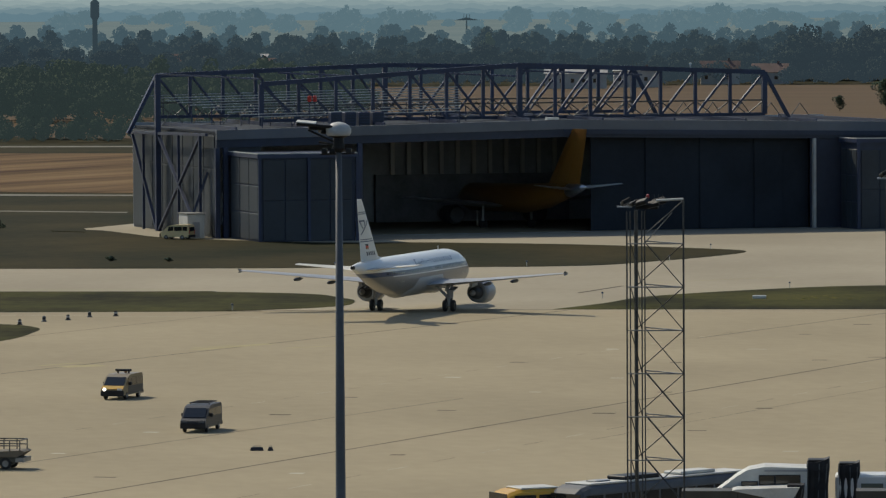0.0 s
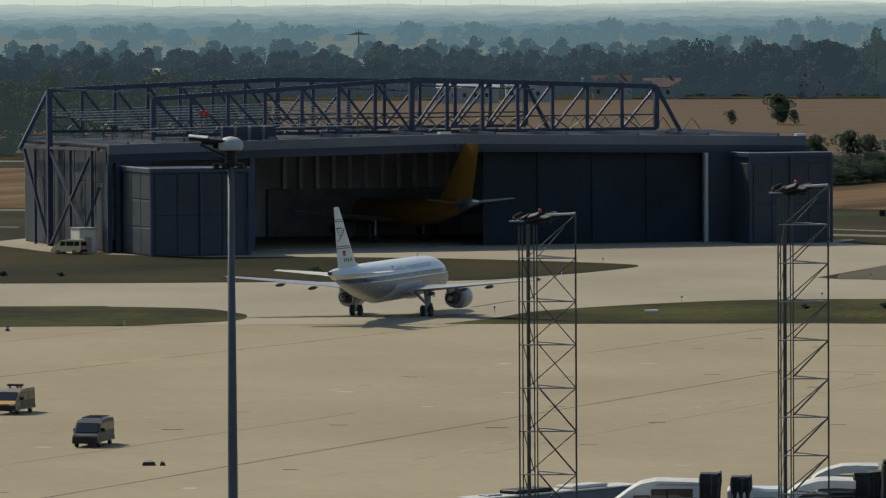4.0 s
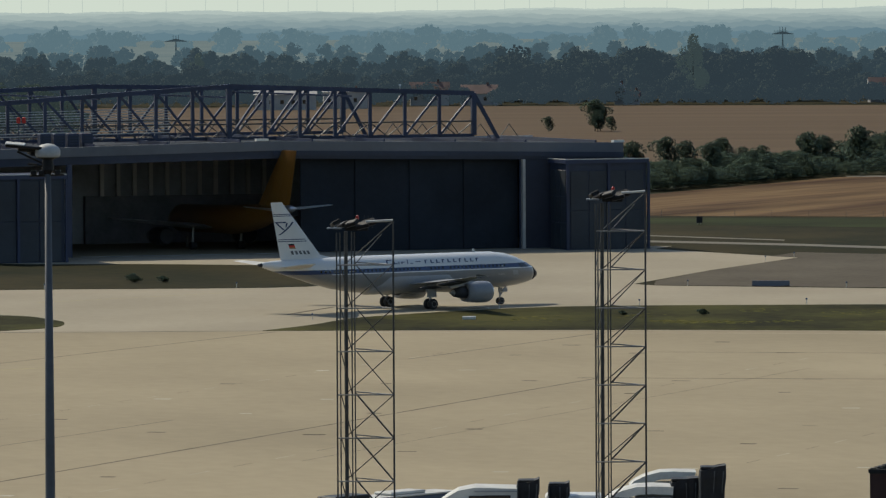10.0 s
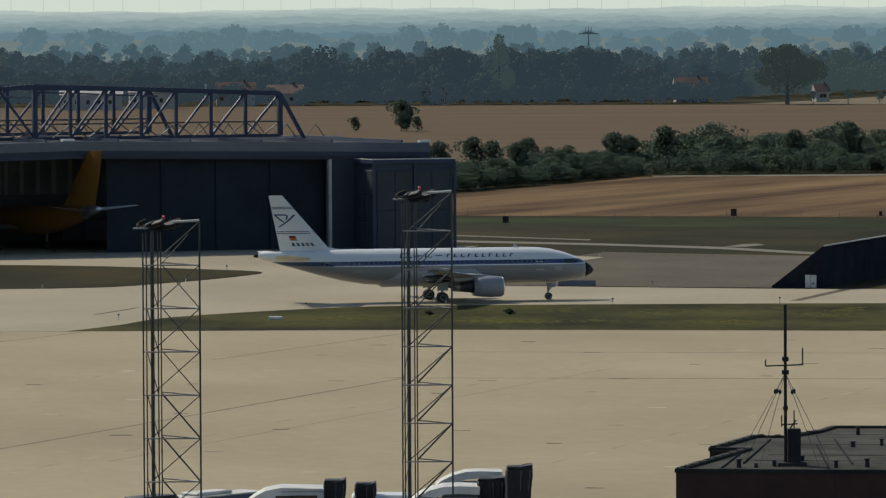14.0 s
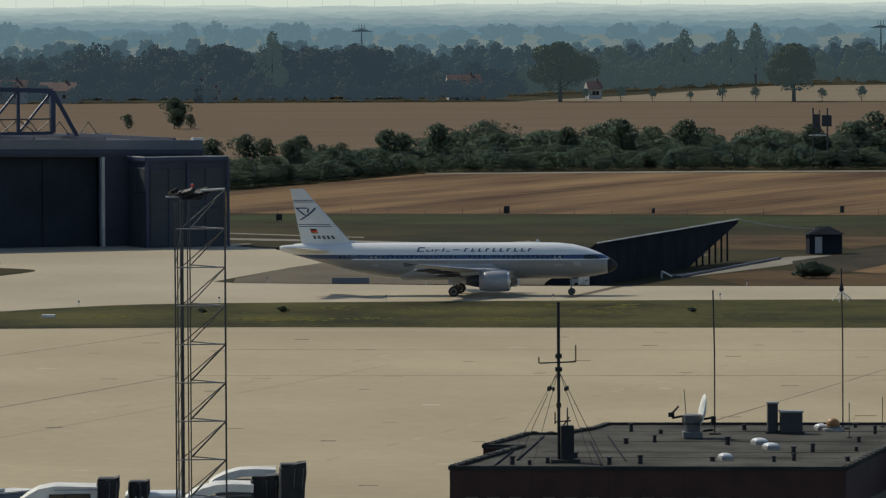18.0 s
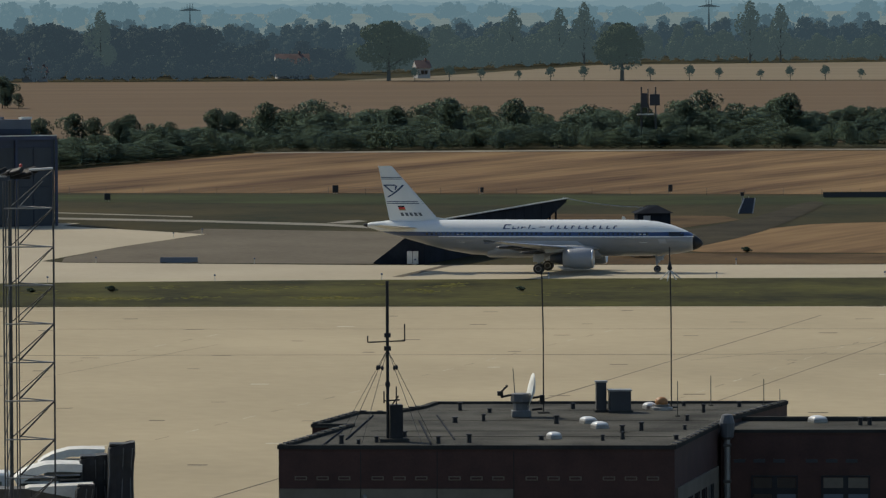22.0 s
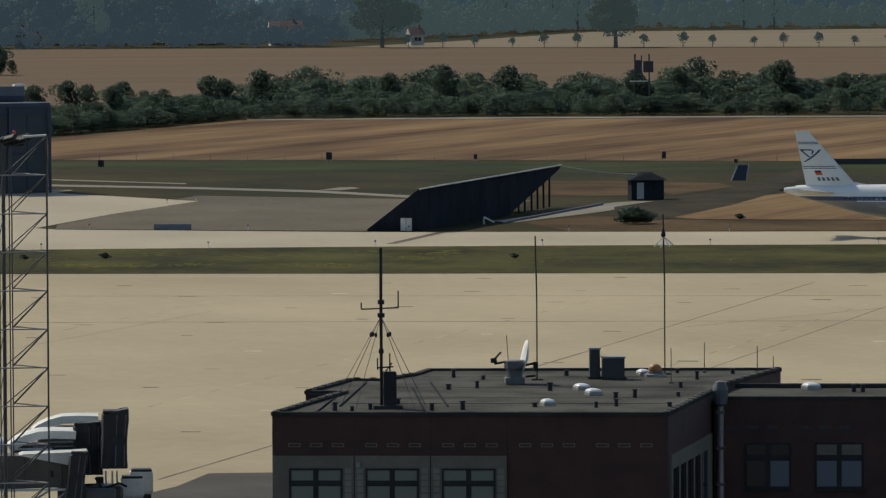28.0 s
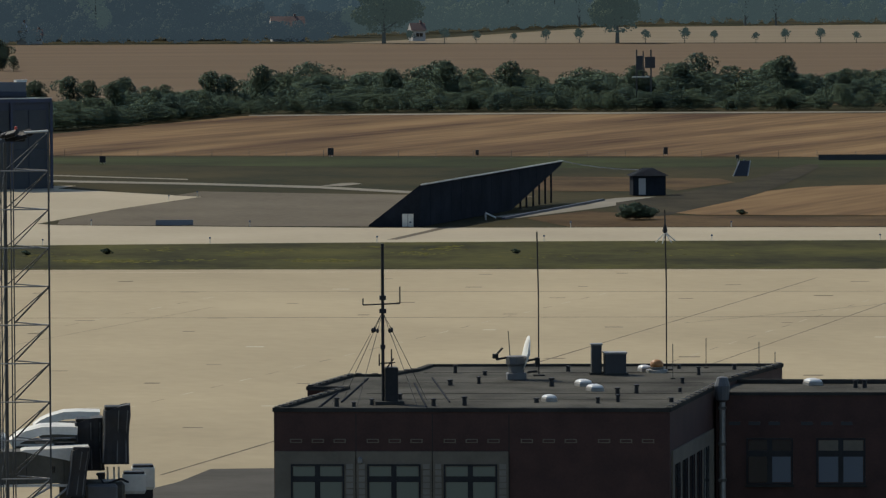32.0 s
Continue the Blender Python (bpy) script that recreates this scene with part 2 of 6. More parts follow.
def sheet(name, pts, z, mat, label, category="ground", drop=0.0):
    """A flat piece of the ground with a real edge down to the ground under it."""
    bm = bmesh.new()
    top = [bm.verts.new((x, y, z)) for x, y in pts]
    if sum((a[0] * b[1] - b[0] * a[1]) for a, b in zip(pts, pts[1:] + pts[:1])) < 0:
        top.reverse()
        pts = pts[::-1]
    f = bm.faces.new(top)
    bm.normal_update()
    if drop:
        low = [bm.verts.new((x, y, z - drop)) for x, y in pts]
        for i in range(len(pts)):
            j = (i + 1) % len(pts)
            bm.faces.new((top[i], low[i], low[j], top[j]))
    bmesh.ops.triangulate(bm, faces=[f])
    bmesh.ops.recalc_face_normals(bm, faces=bm.faces)
    if sum(fc.normal.z * fc.calc_area() for fc in bm.faces) < 0:
        bmesh.ops.reverse_faces(bm, faces=bm.faces)
    return tagged(part(name, bm, mat), label, category, kind="structure")


def curve_pts(pts, steps=6):
    """A smooth open line through the points."""
    out = []
    for i in range(len(pts) - 1):
        p0, p1, p2, p3 = (Vector(pts[max(0, min(len(pts) - 1, k))]) for k in (i - 1, i, i + 1, i + 2))
        for s in range(steps):
            t = s / steps
            v = 0.5 * (2 * p1 + (p2 - p0) * t + (2 * p0 - 5 * p1 + 4 * p2 - p3) * t * t + (3 * p1 - p0 - 3 * p2 + p3) * t ** 3)
            out.append((v.x, v.y))
    return out + [tuple(pts[-1])]


# ---- ground: one sheet to the horizon, rising to low hills far off ----
def rise(d):
    return 0.0 if d < 2700 else 12.0 * min(1.0, (d - 2700) / 2150.0) ** 1.25


def ground_sheet():
    bm = bmesh.new()
    rings = [40, 200, 400, 600, 800, 1000, 1400, 1900, 2400, 2700, 2900, 3100, 3300, 3600, 3900, 4200, 4500, 4800, 4940]
    n, last = 72, None
    centre = bm.verts.new((0, 0, 0))
    for d in rings:
        ring = [bm.verts.new((d * math.sin(2 * math.pi * i / n), d * math.cos(2 * math.pi * i / n), rise(d))) for i in range(n)]
        for i in range(n):
            j = (i + 1) % n
            bm.faces.new((centre, ring[j], ring[i]) if last is None else (last[i], last[j], ring[j], ring[i]))
        last = ring
    return part("ground", bm, M_GRASS)


tagged(ground_sheet(), "dry olive-green airfield grass reaching to low hills", "ground", kind="structure")

# apron edge runs across at about 600 m, the taxiway behind it, hangar apron beyond
sheet("apron", [(-330, 300), (330, 300), (330, 566), (77.8, 594.3), (6.5, 605.5), (-31.3, 606.0), (-64.4, 604.6), (-86.7, 602.2), (-330, 590)],
      0.03, M_CONC, "wide pale tan concrete apron with long dark joints", "apron", 0.3)
sheet("forecourt", [(-330, 60), (330, 60), (330, 300), (-330, 300)], 0.03, M_ASPH, "dark asphalt beside the terminal", "pavement", 0.3)
sheet("terminal_road", [(-6, 320), (11.2, 362), (13.5, 371), (60, 371), (60, 320)], 0.06, M_ASPH, "dark grey asphalt beside the terminal building", "road")
sheet("taxiway", [(330, 652), (101.1, 681.5), (43.2, 690.8), (8.1, 704), (5.8, 708.0), (15.5, 745), (27.5, 781.7), (9.5, 812), (12, 822), (-6, 822),
                  (-84, 786), (-98, 850), (-106.5, 818), (-102, 799), (-106, 780), (-330, 770), (-330, 590), (-86.7, 602.2), (-64.4, 604.6), (-31.3, 606.0), (6.5, 605.5), (77.8, 594.3), (330, 566)],
      0.03, M_CONC2, "pale concrete taxiway and hangar forecourt", "taxiway")
sheet("grass_strip", curve_pts([(-32.0, 606.8), (-27.5, 618), (-23.0, 632.5), (-11.5, 646.8), (0.5, 654.6), (25.7, 655.8), (50.2, 655), (96.7, 650.6), (330, 622)])
      + [(330, 566.5), (77.8, 594.8), (6.5, 606.0)], 0.07, M_GRASS2, "mown dry grass strip between apron and taxiway", "grass", 0.06)
sheet("grass_island", curve_pts([(-330, 652), (-92.8, 644.6), (-74.6, 644.4), (-60, 639), (-55.5, 631), (-53.2, 623.5), (-54.4, 613.2), (-64.4, 605.3), (-86.7, 602.8), (-330, 591)]),
      0.07, M_GRASS2, "mown dry grass island between apron and taxiway", "grass", 0.06)
sheet("grass_verge", curve_pts([(-330, 799), (-124, 800), (-110, 811), (-104, 812), (-98, 800), (-91, 786), (-72, 771), (-56, 769.3), (-38.5, 763.1), (-24.0, 752.3), (-15.8, 743), (-18, 731), (-26.0, 714.2), (-35.4, 702.6), (-60, 700), (-100.4, 698.5), (-330, 701)]),
      0.07, M_GRASS, "dry olive grass between taxiway and hangar", "grass", 0.06)
sheet("apron_verge", curve_pts([(-140, 572), (-92, 579), (-83.6, 580.6), (-79.5, 575), (-78.6, 568), (-79.7, 553), (-86, 540), (-140, 538)]), 0.07, M_GRASS2, "small patch of grass at the apron's edge", "grass", 0.06)
sheet("hardstand", [(8.1, 705.0), (28, 698), (44.5, 693.0), (54, 720), (64.5, 758), (70, 775), (56, 781), (41, 790), (28.0, 798.6), (24, 786), (27.7, 781.0), (20.5, 760), (15.3, 744), (8.5, 716)],
      0.05, M_PATCH, "worn brown concrete hardstand before the blast fence", "pavement")
sheet("fence_path", curve_pts([(59, 716), (73, 746), (79, 766), (88, 771)]) + curve_pts([(90, 768), (81, 758), (76, 742), (62, 712)]), 0.045, M_ROAD, "pale gravel path behind the blast fence", "path")
for name, pts in (("service_road", [(5, 844.5), (8.9, 842.4), (28.8, 827.9), (44.2, 813.7), (54.0, 796.2), (60, 786), (58, 779), (53.5, 788.9), (43.8, 806.0), (28.6, 820.9), (8.9, 835.2), (5, 837)]),
                  ("service_track", [(44.6, 814.2), (47.7, 822.8), (49.5, 824.5), (50.5, 820), (47.4, 813.4)]),
                  ("service_track", [(4, 867), (9.7, 861.3), (27.8, 842.5), (27.6, 839.0), (9.7, 857.5), (4, 863)]),
                  ("service_road", [(-330, 975), (-139, 960), (-112, 955), (-112, 950), (-137, 952), (-330, 966)]),
                  ("service_road", [(-330, 900), (-127, 887), (-108, 880), (-108, 876.5), (-127, 883), (-330, 895)]),
                  ("country_road", [(-400, 1300), (-181, 1264), (-140, 1262), (-140, 1252), (-181, 1254), (-400, 1288)]),
                  ("field_track", [(50, 1166), (100, 1168), (172, 1160), (330, 1140), (330, 1133), (172, 1152), (100, 1158), (50, 1158)])):
    sheet(name, pts, 0.045, M_ROAD, "narrow pale service road through the grass", "road")
sheet("field", [(6, 944), (40, 936), (90, 922), (134.8, 908), (330, 860), (330, 1128), (170.2, 1146), (95, 1155), (48.2, 1158), (30, 1105), (11.3, 1054), (0, 1030)], 0.05, M_STUB, "harvested field of tan stubble with drilled rows", "field")
sheet("field", [(84.3, 716), (105.7, 710.5), (330, 690), (330, 790), (150, 806), (119.1, 802.5), (112.5, 800.5), (107.3, 796.5), (101.5, 786.3), (98.6, 779.5), (94.9, 769.4), (91.3, 763), (88.7, 753.2), (85.2, 741), (80.6, 725.2)], 0.05, M_STUB, "harvested patch of tan stubble beside the taxiway", "field")
sheet("field", [(-400, 985), (-139.7, 970), (-116, 964), (-110, 1000), (-118, 1110), (-143, 1203), (-173, 1206), (-400, 1225)], 0.05, M_STUB, "harvested reddish brown stubble field", "field")
sheet("field", [(-700, 1500), (-190, 1345), (-60, 1260), (60, 1230), (200, 1200), (480, 1170), (520, 1940), (292.6, 1968), (130, 2028), (0, 2045), (-250, 2040), (-700, 2020)], 0.05, M_STUB2, "wide brown harvested field behind the hedge", "field")
sheet("field", [(118, 2042), (292.6, 1990), (520, 1955), (700, 2400), (364, 2440), (240, 2400), (158, 2140)], 0.05, M_STUB3, "pale straw-coloured field under the woods", "field")


M_DRY = stretched(material("dry_brown_grass", (0.052, 0.032, 0.014), 0.95, size=9, spread=0.35, fine=12, tint=(0.098, 0.062, 0.028)), 0.6, 0.5)
M_ROUGH = stretched(material("rough_dark_herbage", (0.022, 0.021, 0.013), 0.95, size=6, spread=0.35, fine=10, tint=(0.044, 0.036, 0.020)), 0.7, 0.5)
M_LUSH = stretched(material("green_grass", (0.016, 0.022, 0.008), 0.95, size=12, spread=0.3, fine=12, tint=(0.040, 0.049, 0.014)), 0.3, 0.5)
sheet("grass_verge", curve_pts([(8, 934), (44, 928), (92, 913), (136, 899), (330, 852), (330, 830), (124, 868), (96, 872), (60, 880), (30, 896), (9, 908), (8, 934)], 3), 0.03, M_LUSH, "band of greener grass along the stubble field", "grass")
sheet("grass_verge", [(77, 842), (88, 836), (92, 812), (84.5, 788), (75, 789), (66, 800), (68, 826)], 0.038, M_DRY, "dry brown grass behind the blast fence", "grass")
sheet("grass_verge", [(91, 832), (100, 829), (100.5, 815), (89.5, 789), (88.5, 800)], 0.036, M_DRY, "dry brown grass beside the equipment hut", "grass")
sheet("grass_verge", [(63, 712), (72, 730), (80.7, 716), (97.1, 709.2), (330, 690), (330, 654), (101, 683.5), (66, 688.5)], 0.036, M_DRY, "dry brown grass along the taxiway", "grass")
sheet("rough_verge", curve_pts([(77.9, 753), (87.6, 777), (102, 818), (117, 875), (119, 868), (99.2, 778), (82.5, 724), (78.4, 714), (74.9, 718), (77.9, 753)], 3), 0.055, M_ROUGH, "dark rough herbage at the edge of the stubble patch", "grass")

# yellow-flowering herbs among the mown grass: leaning blades and flower heads in drifts
M_HERB = material("yellow_flowering_herb", (0.060, 0.060, 0.014), 0.95, size=1.5, spread=0.3, tint=(0.125, 0.115, 0.024), isle=.35)


def herb_drifts(spots):
    rng = random.Random(23)
    bm = bmesh.new()
    for x, y, reach, deep, count in spots:
        for _ in range(count):
            cx, cy = x + rng.gauss(0, reach * .45), y + rng.gauss(0, deep * .6)
            tall, wide, way = rng.uniform(.02, .07), rng.uniform(.16, .5), rng.uniform(0, math.pi)
            ring = [bm.verts.new((cx + wide * math.cos(way + k * 1.257) * rng.uniform(.6, 1.1), cy + wide * math.sin(way + k * 1.257) * rng.uniform(.6, 1.1), .072)) for k in range(5)]
            tip = bm.verts.new((cx + rng.uniform(-.1, .1), cy + rng.uniform(-.1, .1), .07 + tall))
            for k in range(5):
                bm.faces.new((ring[k], ring[(k + 1) % 5], tip))
    ob = part("flowering_herbs", bm, M_HERB)
    return tagged(ob, "drifts of low yellow-flowering herbs in the mown grass", "herbs", kind="stuff")


herb_drifts(((12.6, 620, 5.5, 2.6, 210), (8.0, 622, 2.0, 2.0, 40), (18.5, 643, 2.0, 3, 24), (21.0, 621, 2.4, 2.6, 40), (33.2, 618, 4.2, 2.6, 150), (36.6, 617, 1.6, 1.6, 50), (27.0, 634, 3.0, 5, 30),
             (44.5, 631, 3.0, 3.5, 60), (47.2, 640, 2.4, 2.4, 50), (49.2, 645, 1.6, 2, 26), (40.6, 646, 2.0, 2, 20), (30.5, 640, 2.2, 3, 20), (5.0, 634, 3.0, 4, 34), (57, 622, 5, 6, 22), (-6, 628, 5, 5, 60), (70, 628, 9, 8, 20)))


# ---- trees and woods: crowns of many small leaf clumps ----
def crown_arrays(rng, height, width, leaves, leaf, base=0.12, lobes=7):
    """Leaf clumps on the lobes of one crown: (n, 5, 3), four corners and the way the clump faces; feet at z = 0."""
    lob = []
    for i in range(lobes):
        a, h = rng.uniform(0, 2 * np.pi), rng.uniform(base + 0.2, 0.82)
        reach = width * 0.5 * (1 - abs(h - 0.5) * 0.9) * rng.uniform(0.25, 0.72)
        lob.append((reach * np.cos(a), reach * np.sin(a), h * height, width * rng.uniform(0.20, 0.34), height * rng.uniform(0.13, 0.24)))
    lob.append((0, 0, height * 0.5, width * 0.36, height * 0.36))
    lob.append((0, 0, height * 0.84, width * 0.2, height * 0.15))
    lob = np.array(lob)
    pick = lob[rng.integers(0, len(lob), leaves)]
    v = rng.normal(size=(leaves, 3))
    v /= np.linalg.norm(v, axis=1)[:, None]
    v *= rng.uniform(0.74, 1.02, (leaves, 1))
    c = pick[:, :3] + v * pick[:, [3, 3, 4]]
    c[:, 2] = np.maximum(c[:, 2], base * height)
    nrm = v + rng.normal(size=(leaves, 3)) * 0.7
    nrm /= np.linalg.norm(nrm, axis=1)[:, None]
    u = np.cross(nrm, rng.normal(size=(leaves, 3)))
    u /= np.linalg.norm(u, axis=1)[:, None]
    w = np.cross(nrm, u)
    s = leaf * rng.uniform(0.55, 1.2, (leaves, 1))
    face = v / np.linalg.norm(v, axis=1)[:, None] + rng.normal(size=(leaves, 3)) * 0.16 + np.array([0, 0, 0.15])
    face /= np.linalg.norm(face, axis=1)[:, None]
    return np.stack([c - u * s - w * s * .5, c + u * s * .3 - w * s, c + u * s + w * s * .5, c - u * s * .3 + w * s, face], 1)


def leaf_mesh(name, quads, mat):
    n = len(quads)
    faces, quads = quads[:, 4], quads[:, :4]
    me = bpy.data.meshes.new(name)
    me.vertices.add(n * 4)
    me.vertices.foreach_set("co", quads.astype(np.float32).ravel())
    me.loops.add(n * 4)
    me.loops.foreach_set("vertex_index", np.arange(n * 4, dtype=np.int32))
    me.polygons.add(n)
    me.polygons.foreach_set("loop_start", np.arange(0, n * 4, 4, dtype=np.int32))
    me.update(calc_edges=True)
    me.polygons.foreach_set("use_smooth", np.ones(n, dtype=bool))
    me.normals_split_custom_set_from_vertices(np.repeat(faces, 4, axis=0).astype(np.float32))
    me.materials.append(mat)
    return me


rng = np.random.default_rng(5)


def trunk(height, r, crown_from, spread, limbs=5):
    bm = bmesh.new()
    tube(bm, (0, 0, 0), (0, 0, height * crown_from), r, r * 0.75, 7)
    tube(bm, (0, 0, height * crown_from), (0, 0, height * 0.8), r * 0.7, r * 0.15, 6)
    for i in range(limbs):
        a, h = 2.4 * i, height * (crown_from + 0.08 * i)
        tube(bm, (0, 0, h), (spread * math.cos(a), spread * math.sin(a), h + height * 0.2), r * 0.4, r * 0.1, 5)
    return bm


def tree_model(name, height, width, leaves, leaf, mat, base, label, category="tree", r=None):
    # trunks under glowing leaves get bark with the same painted haze
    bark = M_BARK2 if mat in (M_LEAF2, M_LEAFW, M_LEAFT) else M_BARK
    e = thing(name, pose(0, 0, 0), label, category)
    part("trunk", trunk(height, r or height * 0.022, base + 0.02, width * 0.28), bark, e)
    c = new("crown", leaf_mesh("crown", crown_arrays(rng, height, width, leaves, leaf, base), mat))
    c.parent = e
    return e


def place(model, spots, group=""):
    """The first spot takes the model itself, the others copies of it."""
    first = model.copy()
    for k, (x, y, z, turn, size) in enumerate(spots):
        m = pose(x, y, z, 0, 0, turn) @ Matrix.Scale(size, 4)
        if k == 0:
            ob = model
            ob.matrix_basis = m
        else:
            ob = copy_thing(model, pose(x, y, z, 0, 0, turn))
            ob.scale = (size, size, size)
        if group:
            ob["group"] = group
    bpy.data.objects.remove(first)


def woods(name, spots, mat, label, tall, wide, leaves, leaf, kinds=7):
    """One mesh of many crowns on the ground; spots: x, y, scale."""
    models = [crown_arrays(rng, tall * rng.uniform(.8, 1.25), wide * rng.uniform(.8, 1.25), leaves, leaf, 0.03, 8) for _ in range(kinds)]
    out = []
    for x, y, s in spots:
        q = models[rng.integers(0, kinds)]
        a = rng.uniform(0, 6.28)
        ca, sa = np.cos(a), np.sin(a)
        rot = np.array([[ca, sa, 0], [-sa, ca, 0], [0, 0, 1]])
        q = q @ rot
        out.append(np.concatenate([q[:, :4] * s + np.array([x, y, rise(math.hypot(x, y)) - 0.1]), q[:, 4:]], 1))
    ob = new(name, leaf_mesh(name, np.concatenate(out), mat))
    return tagged(ob, label, "backdrop" if name == "backdrop" else "trees", kind="structure" if name == "backdrop" else "stuff")


def belt(line, depth, step, lo=0.8, hi=1.2, gap=0.0):
    """Spots along a line, spread over a depth behind it."""
    out = []
    for (x0, y0), (x1, y1) in zip(line, line[1:]):
        n = max(1, int(math.hypot(x1 - x0, y1 - y0) / step))
        for i in range(n):
            if rng.uniform() < gap:
                continue
            k = (i + rng.uniform(0, 1)) / n
            out.append((x0 + (x1 - x0) * k + rng.normal() * step * .2, y0 + (y1 - y0) * k + rng.uniform(0, depth), rng.uniform(lo, hi)))
    return out


# hedge belt between the two fields
HEDGE = [(4, 1062), (11, 1066), (28, 1108), (47, 1164), (75, 1172), (110, 1172), (172, 1166), (260, 1150)]
EAST = [(60, 1170), (75, 1174), (110, 1174), (172, 1168), (260, 1152)]
hedge = belt([(-6, 1090), (20, 1135), (45, 1190)], 30, 2.2, .5, .85) + belt([(50, 1195), (95, 1212)], 50, 1.8, .6, 1.0) + belt(HEDGE, 14, 1.5, 0.45, 0.75) + belt([(x, y + 16) for x, y in HEDGE[2:]], 30, 2.0, 0.5, 0.85) + belt([(x, y + 30) for x, y in EAST], 30, 2.0, 0.75, 1.2) + belt([(x, y + 62) for x, y in EAST], 36, 2.6, 0.9, 1.4, .12)
woods("hedgerow", hedge, M_LEAF, "dense dark green hedge of bushes and small trees", 5.8, 7.6, 1500, 0.22)
shrub = tree_model("hedge_tree", 8.6, 7.4, 2000, 0.24, M_LEAF, 0.06, "dark green round tree rising from the hedge")
place(shrub, [(9, 1112, 0, 0, .95), (24, 1142, 0, 40, .85), (44, 1190, 0, 80, .95), (66, 1205, 0, 200, .8), (80, 1204, 0, 33, .95), (91, 1205, 0, 120, 1.12), (104, 1206, 0, 60, 1.1), (129, 1204, 0, 99, 1.0), (138, 1206, 0, 5, 1.05),
              (158, 1202, 0, 35, 1.2), (3.2, 1610, 0, 20, 1.0), (4.6, 1613, 0, 200, .85), (3.9, 1606, 0, 110, .65), (7.4, 1600, 0, 70, .5), (-9, 1600, 0, 10, .5), (16, 1172, 0, 15, .9), (20, 1176, 0, 70, .8), (27, 1180, 0, 100, .85), (54.5, 1205, 0, 155, 1.05), (35, 1188, 0, 210, .55), (47, 1200, 0, 260, .85)], "trees in the hedge")
left_hedge = belt([(-230, 1300), (-205, 1294), (-150, 1290), (-118, 1284)], 40, 1.0, 0.45, .85) + belt([(-270, 1690), (-232, 1680), (-206, 1660)], 50, 2.2, 1.3, 1.9) + belt([(-290, 1420), (-190, 1400)], 60, 4, .8, 1.2)
behind = belt([(-232, 1470), (-180, 1480), (-128, 1505)], 70, 1.5, .85, 1.2) + belt([(-250, 1620), (-150, 1640)], 60, 2.4, 1.0, 1.3)
# copse and roadside trees carry the field trees' haze as a glow
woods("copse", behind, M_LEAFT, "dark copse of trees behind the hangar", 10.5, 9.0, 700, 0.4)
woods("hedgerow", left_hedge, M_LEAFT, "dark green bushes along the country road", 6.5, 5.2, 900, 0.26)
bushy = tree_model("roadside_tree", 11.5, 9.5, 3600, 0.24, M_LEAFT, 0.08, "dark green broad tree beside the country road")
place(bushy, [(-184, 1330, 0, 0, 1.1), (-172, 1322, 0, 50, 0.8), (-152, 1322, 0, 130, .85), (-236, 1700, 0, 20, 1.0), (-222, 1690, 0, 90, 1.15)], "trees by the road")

# the avenue and the single big trees of the far field
avenue = tree_model("avenue_tree", 4.6, 3.6, 320, 0.26, M_LEAFT, 0.3, "small round roadside tree with a thin trunk", r=0.13)
place(avenue, [(130 + 11.1 * i + rng.normal() * .8, 2030 - 0.26 * 11.1 * i, 0, 57 * i, (.8, .95, 1.1, .9, .75, 1.0, 1.05)[i % 7]) for i in range(1, 24) if i not in (7,)], "avenue of small trees")
big = tree_model("field_tree", 19.5, 22, 6400, 0.46, M_LEAFT, 0.2, "tall broad lone tree with a bare trunk", r=0.75)
place(big, [(132.5, 2030, 0, 0, 1.04), (208, 2004, 0, 110, 1.0)], "lone trees in the field")

# woods in bands, each a little further off, with more haze in its glow
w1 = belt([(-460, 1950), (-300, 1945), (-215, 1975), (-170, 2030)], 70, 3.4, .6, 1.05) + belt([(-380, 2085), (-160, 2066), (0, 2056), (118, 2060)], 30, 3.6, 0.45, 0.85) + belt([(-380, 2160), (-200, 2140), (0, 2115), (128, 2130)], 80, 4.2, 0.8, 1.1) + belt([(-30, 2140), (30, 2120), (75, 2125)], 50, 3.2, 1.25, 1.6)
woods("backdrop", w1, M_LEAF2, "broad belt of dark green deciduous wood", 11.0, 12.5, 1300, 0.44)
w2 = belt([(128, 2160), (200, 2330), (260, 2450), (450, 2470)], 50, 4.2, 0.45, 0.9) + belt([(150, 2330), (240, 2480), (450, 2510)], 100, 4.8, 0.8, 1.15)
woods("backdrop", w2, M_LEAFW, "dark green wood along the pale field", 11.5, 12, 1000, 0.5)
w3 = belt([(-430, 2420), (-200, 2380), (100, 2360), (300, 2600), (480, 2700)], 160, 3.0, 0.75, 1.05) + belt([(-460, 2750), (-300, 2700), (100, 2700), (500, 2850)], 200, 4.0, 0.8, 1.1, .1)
woods("backdrop", w3, M_LEAF3, "further belt of wood, blue-green with painted haze", 11.5, 10, 420, 0.8)
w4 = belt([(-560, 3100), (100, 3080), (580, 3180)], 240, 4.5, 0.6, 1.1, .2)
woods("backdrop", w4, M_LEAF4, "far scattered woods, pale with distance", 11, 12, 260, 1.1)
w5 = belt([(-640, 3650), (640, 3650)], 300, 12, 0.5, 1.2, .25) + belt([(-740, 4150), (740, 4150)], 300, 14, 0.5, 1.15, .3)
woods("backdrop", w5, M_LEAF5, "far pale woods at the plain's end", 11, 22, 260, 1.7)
poplar = tree_model("poplar", 24, 10, 1500, 0.5, M_LEAFW, 0.05, "tall narrow poplar at the wood's edge")
